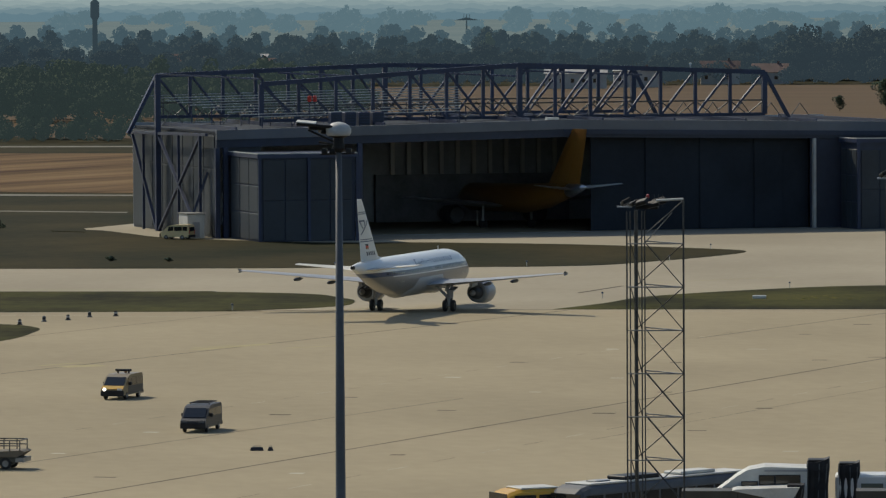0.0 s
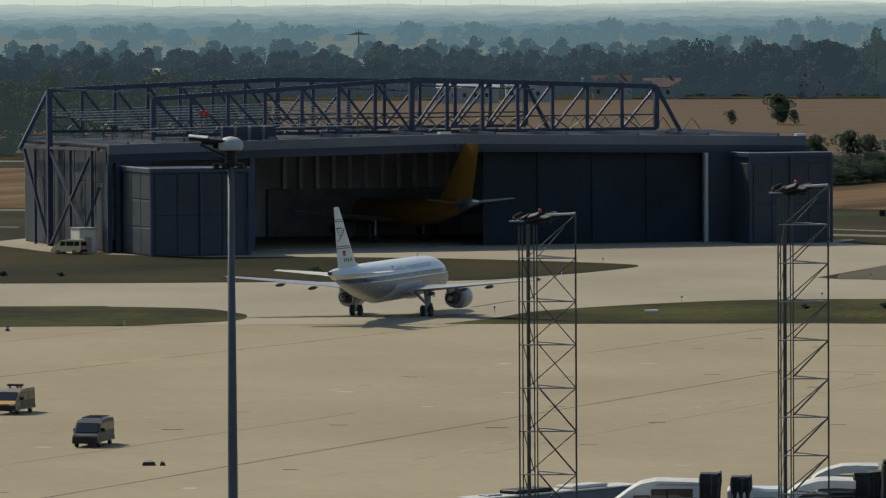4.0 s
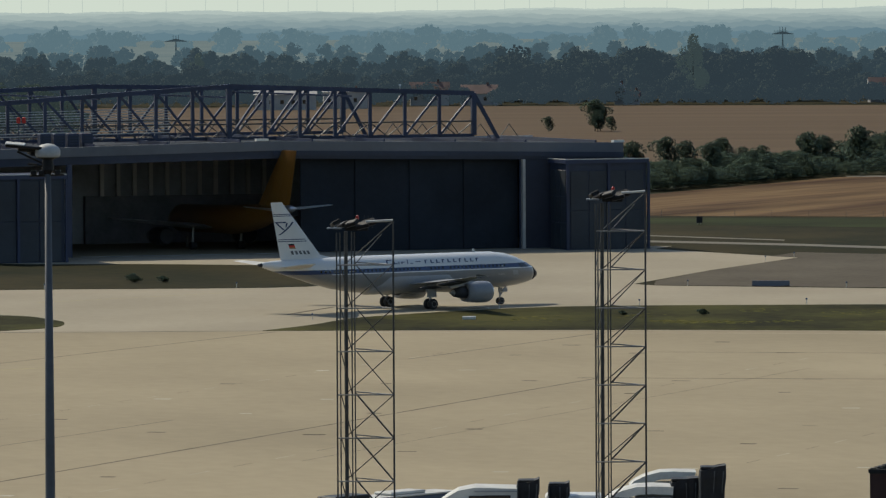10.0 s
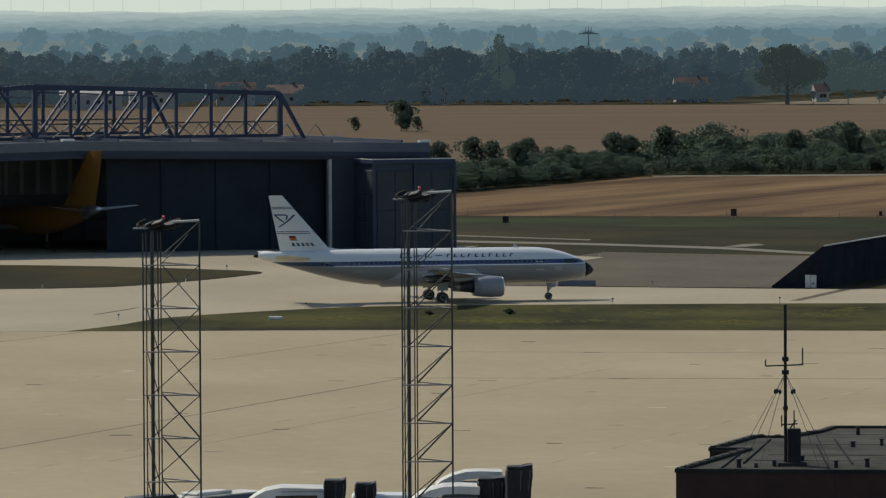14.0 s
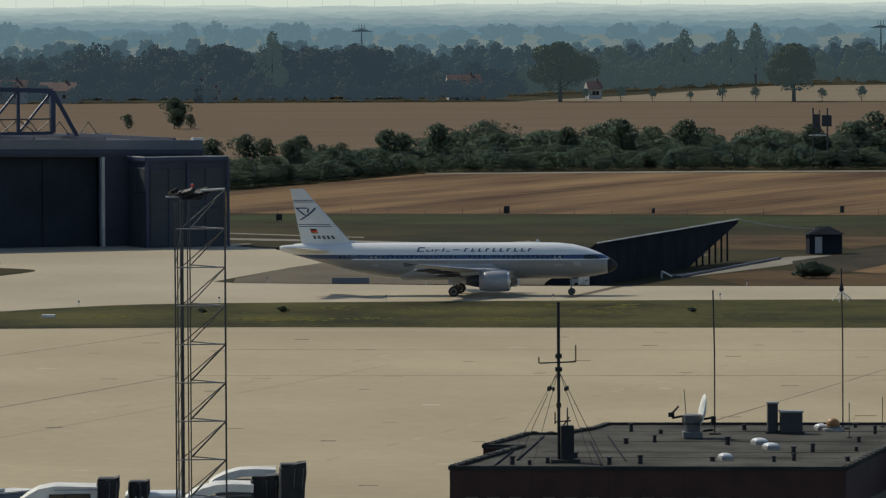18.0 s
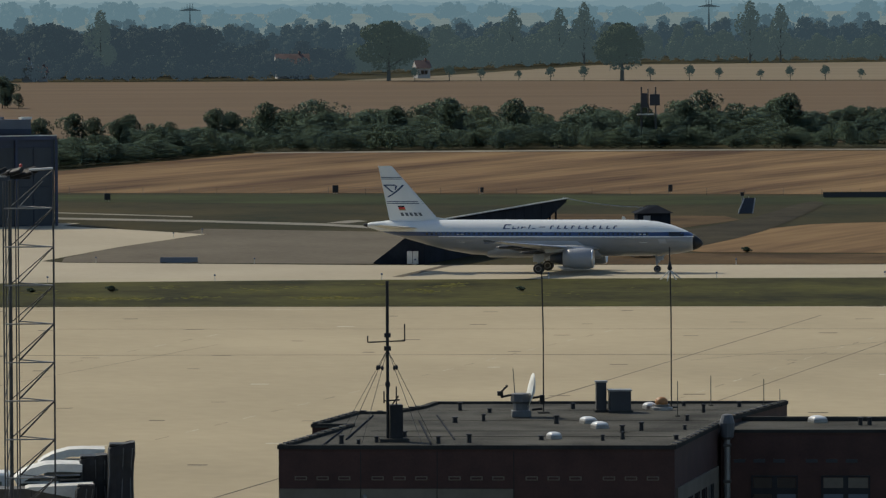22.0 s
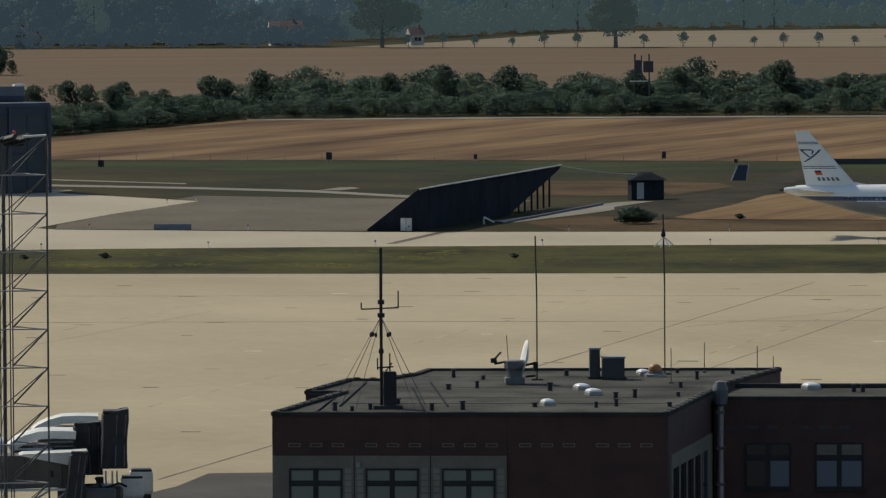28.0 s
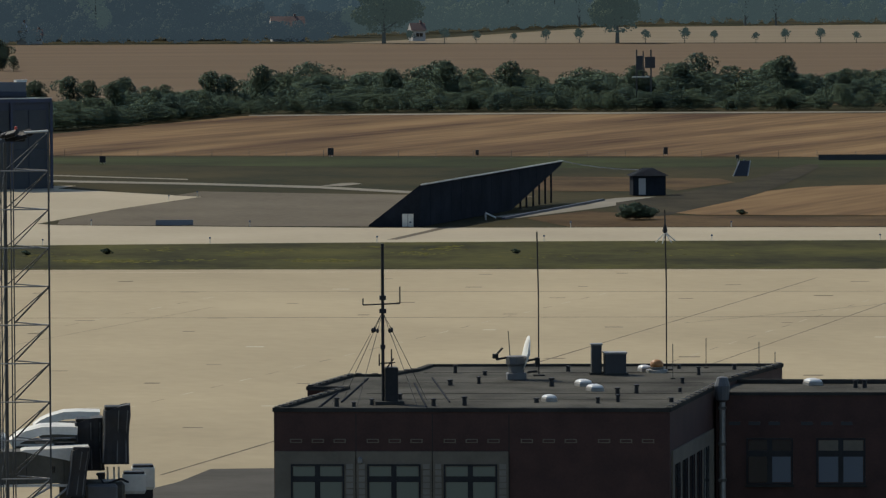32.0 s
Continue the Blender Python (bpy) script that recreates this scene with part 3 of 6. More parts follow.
place(poplar, [(38, 2104, 0, 0, 1.0), (205, 2390, 0, 40, .95), (228, 2440, 0, 70, .95), (238, 2440, 0, 120, 1.05), (305, 2440, 0, 20, 1.05), (318, 2445, 0, 80, 1.0), (-145, 2300, 0, 10, .7)], "poplars")


# ---- distance: ridges with haze put in as glow, too far to shift ----
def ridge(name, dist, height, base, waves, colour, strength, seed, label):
    bm = bmesh.new()
    r2 = random.Random(seed)
    ph = [r2.uniform(0, 6.28) for _ in range(6)]
    last = None
    for i in range(1041):
        a = radians(-13 + 26 * i / 1040)
        k = i / 1040 * waves
        h = height + 0.8 * math.sin(k + ph[0]) + 0.5 * math.sin(2.7 * k + ph[1]) + 0.8 * math.sin(9 * k + ph[2]) + 0.5 * math.sin(31 * k + ph[3]) + 0.25 * math.sin(67 * k + ph[4]) + r2.uniform(-.25, .25)
        p, q = (bm.verts.new((dist * math.sin(a), dist * math.cos(a), z)) for z in (base, h))
        b = bm.verts.new(((dist + 40) * math.sin(a), (dist + 40) * math.cos(a), base))
        if last:
            bm.faces.new((last[0], p, q, last[1]))
            bm.faces.new((last[1], q, b, last[2]))
        last = (p, q, b)
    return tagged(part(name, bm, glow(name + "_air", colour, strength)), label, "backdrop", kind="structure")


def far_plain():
    """The plain beyond the woods, paled by a glow that stands for the air, in long strips of field."""
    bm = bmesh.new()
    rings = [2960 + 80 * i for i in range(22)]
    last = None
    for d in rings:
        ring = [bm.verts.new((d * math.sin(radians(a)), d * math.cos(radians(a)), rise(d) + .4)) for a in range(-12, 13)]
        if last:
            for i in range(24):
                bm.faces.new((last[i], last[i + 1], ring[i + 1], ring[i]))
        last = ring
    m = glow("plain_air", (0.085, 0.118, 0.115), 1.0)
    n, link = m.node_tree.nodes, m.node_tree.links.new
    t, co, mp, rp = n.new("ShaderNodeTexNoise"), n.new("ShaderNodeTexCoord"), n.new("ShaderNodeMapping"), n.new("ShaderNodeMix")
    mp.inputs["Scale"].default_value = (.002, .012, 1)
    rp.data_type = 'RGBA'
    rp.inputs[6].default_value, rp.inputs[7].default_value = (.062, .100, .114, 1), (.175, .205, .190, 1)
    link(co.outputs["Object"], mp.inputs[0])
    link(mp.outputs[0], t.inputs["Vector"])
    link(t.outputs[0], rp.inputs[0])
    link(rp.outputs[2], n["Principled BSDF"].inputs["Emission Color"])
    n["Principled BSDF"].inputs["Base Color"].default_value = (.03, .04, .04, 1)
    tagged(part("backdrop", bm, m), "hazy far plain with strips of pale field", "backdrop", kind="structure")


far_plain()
# each ridge glows paler than the one before, as haze would make it
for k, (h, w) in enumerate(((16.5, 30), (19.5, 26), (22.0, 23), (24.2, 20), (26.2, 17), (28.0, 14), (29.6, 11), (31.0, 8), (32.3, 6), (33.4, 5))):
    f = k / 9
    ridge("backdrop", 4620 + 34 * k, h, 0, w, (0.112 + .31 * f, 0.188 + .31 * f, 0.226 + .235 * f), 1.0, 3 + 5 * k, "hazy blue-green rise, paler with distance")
# standing glowing strip added to cover the low sky
ridge("backdrop", 4980, 70, 0, 2, (0.560, 0.630, 0.545), 1.0, 5, "glowing strip in place of the pale sky above the horizon")


def turbine(x, y, h, turn):
    e = thing("wind_turbine", pose(x, y, 20, 0, 0, turn), "far pale wind turbine on the horizon", "wind turbine", "wind turbines")
    bm = bmesh.new()
    tube(bm, (0, 0, 0), (0, 0, h), 0.34, 0.2, 8)
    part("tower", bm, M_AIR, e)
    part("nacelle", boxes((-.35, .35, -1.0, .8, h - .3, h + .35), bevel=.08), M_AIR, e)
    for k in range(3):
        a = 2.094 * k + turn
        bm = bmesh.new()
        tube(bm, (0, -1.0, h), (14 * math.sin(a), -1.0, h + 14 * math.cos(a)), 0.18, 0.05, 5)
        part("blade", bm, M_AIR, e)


# turbines glow in the grey that haze would leave of them
M_AIR = glow("haze_glow_grey", (0.43, 0.50, 0.455), 1.0)
for k in range(46):
    a = radians(-9.0 + 14.5 * (k + 0.35 * math.sin(7.1 * k)) / 46)
    turbine(4950 * math.sin(a), 4950 * math.cos(a), 36 + 5 * math.sin(3.3 * k), 47 * k)


# ---- hangar: rectangular hall with blue trusses over its roof ----
HL, HR = Vector((-84.9, 785.0, 0)), Vector((8.6, 821.0, 0))
ALONG = (HR - HL).normalized()
BACK = Vector((-ALONG.y, ALONG.x, 0))
HW, HD = (HR - HL).length, 44.0
HROT = math.degrees(math.atan2(ALONG.y, ALONG.x))
hangar = thing("hangar", pose(HL.x, HL.y, 0, 0, 0, HROT), "large steel hangar with blue roof trusses and open doors", "hangar")
# local: x along the front, y to the back


def eaves(x):
    return 14.0 + 0.85 * (1 - abs(x / HW - 0.47) / 0.53) if x / HW > 0.47 else 14.0 + 0.85 * x / HW / 0.47


def strip(x0, x1, y0, y1, lo, hi):
    """A band along the front that follows the eaves line."""
    bm = bmesh.new()
    xs = [x0] + [x for x in (HW * .47,) if x0 < x < x1] + [x1]
    secs = [[(x, y0, eaves(x) + lo), (x, y1, eaves(x) + lo), (x, y1, eaves(x) + hi), (x, y0, eaves(x) + hi)] for x in xs]
    bm.free()
    return loft(secs)


part("fascia", strip(0, HW - 3.6, -0.5, 0.3, -1.25, 0.0), M_FASC, hangar, "pale grey fascia over the doors")
part("fascia", strip(HW * 0.47, HW - 3.6, -0.62, -0.5, -1.9, -1.25), M_CLADD, hangar)
part("lintel", strip(0, HW - 3.6, -0.3, 0.3, -2.3, -1.25), M_CLADD, hangar)
part("gutter_cap", boxes((HW * .47 - 2.2, HW * .47 - .6, -.6, .4, eaves(HW * .47) + .02, eaves(HW * .47) + .32)), M_WHITE, hangar)
part("gutter_cap", boxes((HW - 5.0, HW - 3.5, -.6, .4, eaves(HW - 4) + .02, eaves(HW - 4) + .32)), M_WHITE, hangar)
part("roof", strip(0.2, HW - 3.4, 0.3, HD, -0.5, -0.2), M_BAY, hangar, "dark felted hangar roof")
# pipe rails on low stands over the western roof
for k in range(10):
    y, z = 41 - 3.8 * k, 3.75 - .27 * k
    rail = part("roof_rail", strip(.5 + .7 * k, 46 - 1.2 * k, y - .06, y + .06, z, z + .13), M_ROOFS, hangar, "bright steel pipe rail over the roof")
    for j in range(3):
        x = 3.5 + .7 * k + j * 11.5 + 2.3 * (k % 4)
        part("stand", boxes((x - .06, x + .06, y - .06, y + .06, eaves(x) - .2, eaves(x) + z)), M_BLUE, rail)
for k in range(4):
    unit = part("roof_unit", boxes((17 + 1.9 * k, 18.5 + 1.9 * k, 5.2, 6.6, eaves(18) - .2, eaves(18) + 1.7), bevel=.05), M_BLUE, hangar, "dark blue ventilation box on the roof")
    part("louvre", boxes(*[(17.15 + 1.9 * k, 18.35 + 1.9 * k, 5.13, 5.19, eaves(18) + .1 + .36 * j, eaves(18) + .3 + .36 * j) for j in range(4)]), M_CLADD, unit)
for k in range(22):
    x = 2 + k * (HW - 10) / 21
    part("roof_lacing", tubes([((x, 36, eaves(x) - .2), (x + 1.6, 36, eaves(x) + 1.9)), ((x + 1.6, 36, eaves(x) + 1.9), (x + 3.2, 36, eaves(x) - .2))], .07, 4), M_LATT, hangar)
for k in range(10):
    x = 3 + k * (HW - 10) / 9
    part("roof_frame", boxes((x - .12, x + .12, 1, HD - 1, eaves(x) - .2, eaves(x) + .3)), M_BLUE, hangar)
part("back_wall", boxes((0, HW, HD - .3, HD, 0, 14.2)), M_INNER, hangar)
# side walls in panels
for side, x0 in (("side_wall", 0.0), ("side_wall", HW - 3.8)):
    w = part(side, boxes((x0, x0 + .3, 0.3, HD - .3, 0, 13.4)), M_CLAD if x0 == 0 else M_CLADD, hangar, "grey panelled side wall")
    for k in range(8):
        y = 0.6 + k * 5.4
        part("panel", boxes((x0 - .12 if x0 == 0 else x0 + .3, x0 - .004 if x0 == 0 else x0 + .42, y, y + 5.1, 0.4, 8.9), bevel=.03), M_CLAD, w)
        part("panel", boxes((x0 - .12 if x0 == 0 else x0 + .3, x0 - .004 if x0 == 0 else x0 + .42, y, y + 5.1, 9.1, 13.2), bevel=.03), M_CLAD, w)
# door pockets at both ends, standing before the front
for x0, x1, lab in ((1.8, 14.5, "grey"), (HW - 14.2, HW - 2.9, "blue")):
    y0 = -14.5 if lab == "grey" else -7.0
    top = 11.2 if lab == "grey" else 12.0
    p = part("door_pocket", boxes((x0, x1, y0, -.7, 0, top - .5)), M_CLADD, hangar, "dark blue door pocket with panelled doors")
    part("pocket_roof", boxes((x0 - .3, x1 + .3, y0 - .3, -.62, top - .5, top)), M_BLUE, p)
    part("pocket_edge", boxes((x0 - .3, x0 - .1, y0 - .3, -.62, top + .01, top + .12), (x0 - .1, x1 + .3, y0 - .3, y0 - .1, top + .01, top + .12)), M_OFFW, p)
    for k in range(3):
        y = y0 + .25 + k * (abs(y0) - 1.2) / 3
        for z in (0.3, 3.8, 7.3):
            part("panel", boxes((x0 - .14, x0 - .004, y, y + (abs(y0) - 1.8) / 3, z, z + 3.3), bevel=.03), M_CLAD, p)
    for k in range(4):
        w = (x1 - x0 - .8) / 4
        x = x0 + .4 + k * w
        for z, h in ((0.2, 5.0), (5.3, 5.2)):
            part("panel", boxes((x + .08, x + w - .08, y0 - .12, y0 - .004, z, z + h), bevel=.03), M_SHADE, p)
    for x in (x0 - .2, (x0 + x1) / 2, x1 + .02):
        part("post", boxes((x, x + .35, y0 - .4, y0 - .14, 0, top - .5)), M_BLUE, p)
# corner posts and door frame posts
for x in (0.0, 1.1, 19.2):
    part("post", boxes((x - .25, x + .35, -.7, -.05, 0, eaves(x) - 2.3)), M_BLUE, hangar)
part("door_post", boxes((HW - 18.1, HW - 17.72, -.7, -.05, 0, eaves(HW - 18) - 2.3)), M_CONTR, hangar, "pale door post")
part("door_track", boxes((21, HW - 14, -.35, .35, 0.03, 0.09)), M_STEEL, hangar)
# dark sheets across the eastern bay, their near-black standing for its shade
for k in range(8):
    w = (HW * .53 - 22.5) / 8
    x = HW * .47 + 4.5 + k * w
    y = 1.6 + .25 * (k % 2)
    part("door_leaf", boxes((x, x + w + .1, y, y + .2, 0.1, 12.9)), M_BAY, hangar, "dark sheet coloured as the bay's shade")
part("side_leaf", boxes((1.5, 6.0, .0, .25, 0.05, 11.8)), M_SHADE, hangar, "dark grey fixed wall")
part("side_leaf", boxes((HW - 18.3, HW - 3.9, .0, .25, 0.05, 12.6)), M_CLADD, hangar, "dark blue fixed wall")
# pale columns down the back of the western bay
for k in range(11):
    x = 36.5 + k * 2.35
    part("column", boxes((x - .27, x + .27, HD - 1.4, HD - .9, 6.6, 13.2)), M_WHITE, hangar, "pale inner column")
# added wall takes the columns' lower half, in place of the shade there
part("inner_wall", boxes((34, 62, HD - 1.6, HD - .7, 0.05, 6.6)), M_DARK, hangar, "added lower wall where the columns fade into shade")
part("floor_slab", boxes((0.3, HW - 3.9, -.3, HD - .3, 0.002, 0.045)), M_CONC, hangar)
# braced frame outside the western side wall
for (y0, z0), (y1, z1), r in (((4.4, 13.6), (4.4, 0), .26), ((15.5, 13.4), (15.5, 0), .24), ((26.4, 20.9), (26.4, 0), .5), ((34.3, 13.2), (34.3, 0), .24),
                              ((26.4, 13), (4.4, 0), .24), ((26.4, 0), (4.4, 13), .24), ((40.5, 12.9), (27, 0), .26), ((1, 13.4), (40.5, 12.9), .26)):
    part("brace", tubes([((-1.0, y0, z0), (-1.0, y1, z1))], r, 4), M_BLUE, hangar)


def local(p):
    d = Vector(p) - HL
    return Vector((d.dot(ALONG), d.dot(BACK), p[2]))


def truss(a, k, b, n, foot_a, foot_b, low):
    """A gabled girder from a over the ridge k to b, with posts, diagonals and a lower chord."""
    a, k, b = local(a), local(k), local(b)
    t = part("girder", tubes([(a, k), (k, b)], .42, 4), M_BLUE, hangar, "dark blue gabled roof girder")
    half = n // 2
    tops = [a.lerp(k, i / half) for i in range(half)] + [k.lerp(b, i / (n - half)) for i in range(n - half + 1)]
    lows = [Vector((p.x, p.y, low)) for p in tops]
    part("lower_chord", tubes([(lows[0], lows[-1])], .3, 4), M_BLUE, t)
    part("mid_chord", tubes([(lows[0] + Vector((0, 0, 1.9)), lows[-1] + Vector((0, 0, 1.9)))], .14, 4), M_LATT, t)
    for i, (p, q) in enumerate(zip(tops, lows)):
        part("post", tubes([(p, q)], .3 if i not in (0, half, n) else .46, 4), M_BLUE, t)
    for i in range(n):
        p, q = (tops[i], lows[i + 1]) if i < half else (lows[i], tops[i + 1])
        part("diagonal", tubes([(p, q)], .2, 4), M_BLUE, t)
        m = (lows[i] + lows[i + 1]) / 2
        part("lacing", tubes([(lows[i] + Vector((0, 0, 1.9)), m), (m, lows[i + 1] + Vector((0, 0, 1.9)))], .09, 4), M_LATT, t)
    part("end_leg", tubes([(a, local(foot_a))], .34, 4), M_BLUE, t)
    part("end_leg", tubes([(b, local(foot_b))], .34, 4), M_BLUE, t)


part("outrigger", tubes([(local((-86.3, 788, 8.5)), local((-89.4, 788.5, 0)))], .2, 4), M_BLUE, hangar)
truss((-80.5, 800, 19.7), (-47.3, 815, 21.9), (-14.9, 832, 20.6), 14, (-80.5, 800.1, 14.2), (-11.6, 833, 14.4), 14.9)
truss((-96.9, 822, 20.6), (-67.2, 838, 21.7), (-33.5, 851, 21.0), 14, (-100.6, 820, 12.8), (-30.2, 852, 14.2), 15.0)
for f in (0, .25, .5, .75, 1):
    part("tie", tubes([(local((-80.5 + 65.6 * f, 800 + 32 * f, 20.4)), local((-96.9 + 63.4 * f, 822 + 29 * f, 20.8)))], .16, 4), M_BLUE, hangar)
for a in (-74.1, -73.4):
    lamp = part("beacon", lathe([(0, .2), (.1, .29), (.72, .29), (.82, .1)], 8), M_RED, hangar, "red obstruction lamp")
    lamp.location = local((a, 800, 17.35))
    part("stem", tubes([((0, 0, -3.3), (0, 0, .02))], .07, 6), M_BLUE, lamp)
part("beacon", lathe([(0, .06), (.5, .1), (.6, .18), (.9, .15)], 8), M_WHITE, hangar).location = local((-25, 834, 21.0))

# yellow freight jet parked inside, tail to the door


def aerofoil(le, chord, x, z, thick, n=10, lift=0.0):
    """A wing section: leading edge at y = le, trailing edge behind it."""
    out = []
    for i in range(n):
        a = 2 * math.pi * i / n
        c = 0.5 - 0.5 * math.cos(a)
        h = thick * chord * 1.9 * (math.sqrt(max(c, 0)) * (1 - c) + .02) * (1 if i <= n / 2 else -1)
        out.append((x, le - chord * c, z + h + lift))
    return out


def fin_section(le, chord, z, thick, n=10):
    return [(p[2] - z, p[1], z) for p in aerofoil(le, chord, 0, z, thick, n)]


def body(rows, n=20, egg=1.0):
    """rows: y, radius, centre height."""
    return loft([[(r * math.sin(2 * math.pi * i / n), y, z + r * egg * math.cos(2 * math.pi * i / n)) for i in range(n)] for y, r, z in rows])


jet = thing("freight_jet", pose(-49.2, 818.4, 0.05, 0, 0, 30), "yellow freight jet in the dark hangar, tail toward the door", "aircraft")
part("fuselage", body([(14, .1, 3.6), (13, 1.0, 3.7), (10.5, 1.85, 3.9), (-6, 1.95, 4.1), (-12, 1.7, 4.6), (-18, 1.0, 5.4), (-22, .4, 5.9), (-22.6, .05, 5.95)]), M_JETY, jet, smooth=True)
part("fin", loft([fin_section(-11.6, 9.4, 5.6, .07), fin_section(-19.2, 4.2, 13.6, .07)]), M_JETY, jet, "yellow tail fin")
for s in (-1, 1):
    part("tailplane", loft([aerofoil(-16.2, 4.4, s * .6, 5.7, .06), aerofoil(-20.2, 1.6, s * 6.2, 6.3, .06)]), M_OFFW if s > 0 else M_ALU, jet, "pale tailplane")
    part("wing", loft([aerofoil(6, 8, s * 1.5, 3.0, .07), aerofoil(-3.5, 1.9, s * 18, 4.6, .06)]), M_GREY, jet)
    # engine in dark grey for the same hangar shade
    part("engine", lathe([(0, 1.0), (.4, 1.25), (3, 1.25), (5, .6)], 14, 'Y'), M_VANG, jet).location = (s * 6.3, 2.5, 1.75)
    part("main_gear", tubes([((s * 3.6, 0, 0.5), (s * 3.6, 0, 3))], .18), M_STEEL, jet)
    part("tyre", lathe([(-.5, .35), (-.4, .5), (.4, .5), (.5, .35)], 12, 'X'), M_BLACK, jet).location = (s * 3.6, 0, .5)
# bright cone added over the tail to stand for a sunlit spot
part("tail_cone", body([(-18.6, .95, 5.49), (-21.6, .5, 5.88), (-23.2, .12, 6.02)]), M_ALU, jet, "bright metal tail cone in place of a sun glint", smooth=True)
part("nose_gear", tubes([((0, 9, 0), (0, 9, 3))], .2), M_STEEL, jet)

# white cabin and cream van beside the hangar's side wall
cabin = thing("site_cabin", pose(-88.3, 786.6, 0.03, 0, 0, HROT), "white site cabin beside the hangar wall", "cabin")
part("body", boxes((-1.15, 1.15, -2.3, 2.3, 0, 3.1), bevel=.06), M_OFFW, cabin)
part("roof", boxes((-1.25, 1.25, -2.4, 2.4, 3.1, 3.25)), M_STEEL, cabin)
part("door", boxes((-.5, .45, -2.36, -2.304, .1, 2.1)), M_GREY, cabin)


# ---- the airliner ----
def livery():
    """White crown, blue cheatline, pale grey belly: paint by height and length on the hull."""
    m = bpy.data.materials.new("hull_paint")
    m.use_nodes = True
    n, link = m.node_tree.nodes, m.node_tree.links.new
    b = n["Principled BSDF"]
    b.inputs["Roughness"].default_value, b.inputs["Coat Weight"].default_value = 0.35, 0.3
    co = n.new("ShaderNodeTexCoord")
    sep = n.new("ShaderNodeSeparateXYZ")
    link(co.outputs["Object"], sep.inputs[0])

    def above(socket, v):
        k = n.new("ShaderNodeMath")
        k.operation = 'GREATER_THAN'
        k.inputs[1].default_value = v
        link(socket, k.inputs[0])
        return k.outputs[0]

    def mixed(f, a, c):
        k = n.new("ShaderNodeMix")
        k.data_type = 'RGBA'
        link(f, k.inputs[0])
        for s, v in ((6, a), (7, c)):
            if isinstance(v, tuple):
                k.inputs[s].default_value = (*v, 1)
            else:
                link(v, k.inputs[s])
        return k.outputs[2]
    dirt = n.new("ShaderNodeTexNoise")
    dirt.inputs["Scale"].default_value, dirt.inputs["Detail"].default_value = 0.9, 5
    link(co.outputs["Object"], dirt.inputs["Vector"])
    belly = mixed(dirt.outputs[0], (0.20, 0.20, 0.20), (0.24, 0.24, 0.235))
    line = mixed(above(sep.outputs[1], -11.5), belly, (0.74, 0.75, 0.75))
    blue = mixed(above(sep.outputs[2], 4.04), line, (0.020, 0.050, 0.135))
    band = mixed(above(sep.outputs[2], 3.94), belly, blue)
    top = mixed(above(sep.outputs[2], 4.50), band, (0.68, 0.685, 0.655))
    link(top, b.inputs["Base Color"])
    return m


M_HULL = livery()
plane = thing("airliner", pose(-45.8, 604, 0.03, 0, 0, -16), "white twin-jet airliner with a blue cheatline, taxiing", "aircraft")
HULL = [(17.71, .05, 3.2), (17.5, .38, 3.22), (17.0, .72, 3.28), (16.65, .88, 3.325), (16.2, 1.06, 3.38), (15.2, 1.38, 3.50), (14.2, 1.62, 3.62), (12.8, 1.85, 3.73), (11.2, 1.96, 3.79), (9, 1.985, 3.8), (-5.5, 1.985, 3.8),
        (-8, 1.9, 3.88), (-10.5, 1.68, 4.08), (-13, 1.36, 4.38), (-15.5, .98, 4.72), (-18, .58, 5.02), (-19.4, .3, 5.16), (-19.86, .1, 5.2)]
EGG = 1.005


def hull_at(y):
    for (a, ra, za), (b, rb, zb) in zip(HULL, HULL[1:]):
        if b <= y <= a:
            k = (a - y) / (a - b)
            return ra + (rb - ra) * k, za + (zb - za) * k
    return 1.985, 3.8


hull = part("fuselage", body([r for r in HULL if r[0] < 16.9], 36, EGG), M_HULL, plane, smooth=True)
part("nose_cone", body([r for r in HULL if r[0] > 16.5], 28, EGG), M_BLKP, plane, "black nose cone", smooth=True)
part("tail_pipe", lathe([(-.35, .16), (0, .2), (.1, .2)], 12, 'Y'), M_BLKP, plane).location = (0, -19.75, 5.19)
part("belly_fairing", body([(7.2, .1, 2.2), (6.2, 1.5, 2.65), (4, 2.02, 3.2), (-4, 2.02, 3.2), (-6, 1.4, 2.7), (-7, .1, 2.3)], 24, .78), M_GREY, plane, smooth=True)


def skin_patch(y0, y1, z0, z1, off=0.012, steps=4, lean=0.0, sides=(-1, 1)):
    """A patch that lies on both flanks of the hull."""
    bm = bmesh.new()
    for s in sides:
        grid = []
        for i in range(steps + 1):
            y = y0 + (y1 - y0) * i / steps
            row = []
            for k in range(3):
                z = z0 + (z1 - z0) * k / 2
                yy = y + lean * (z - z0)
                r, c = hull_at(yy)
                h = min(.999, abs(z - c) / (r * EGG))
                row.append(bm.verts.new((s * (r * math.sqrt(1 - h * h) + off), yy, z)))
            grid.append(row)
        for i in range(steps):
            for k in range(2):
                bm.faces.new((grid[i][k], grid[i + 1][k], grid[i + 1][k + 1], grid[i][k + 1]))
    return bm


def flanks(name, shape, args, mat, parent, label=""):
    """The same patch on either flank, each a part of its own."""
    for s in (-1, 1):
        part(name, shape(*args, sides=(s,)), mat, parent, label)


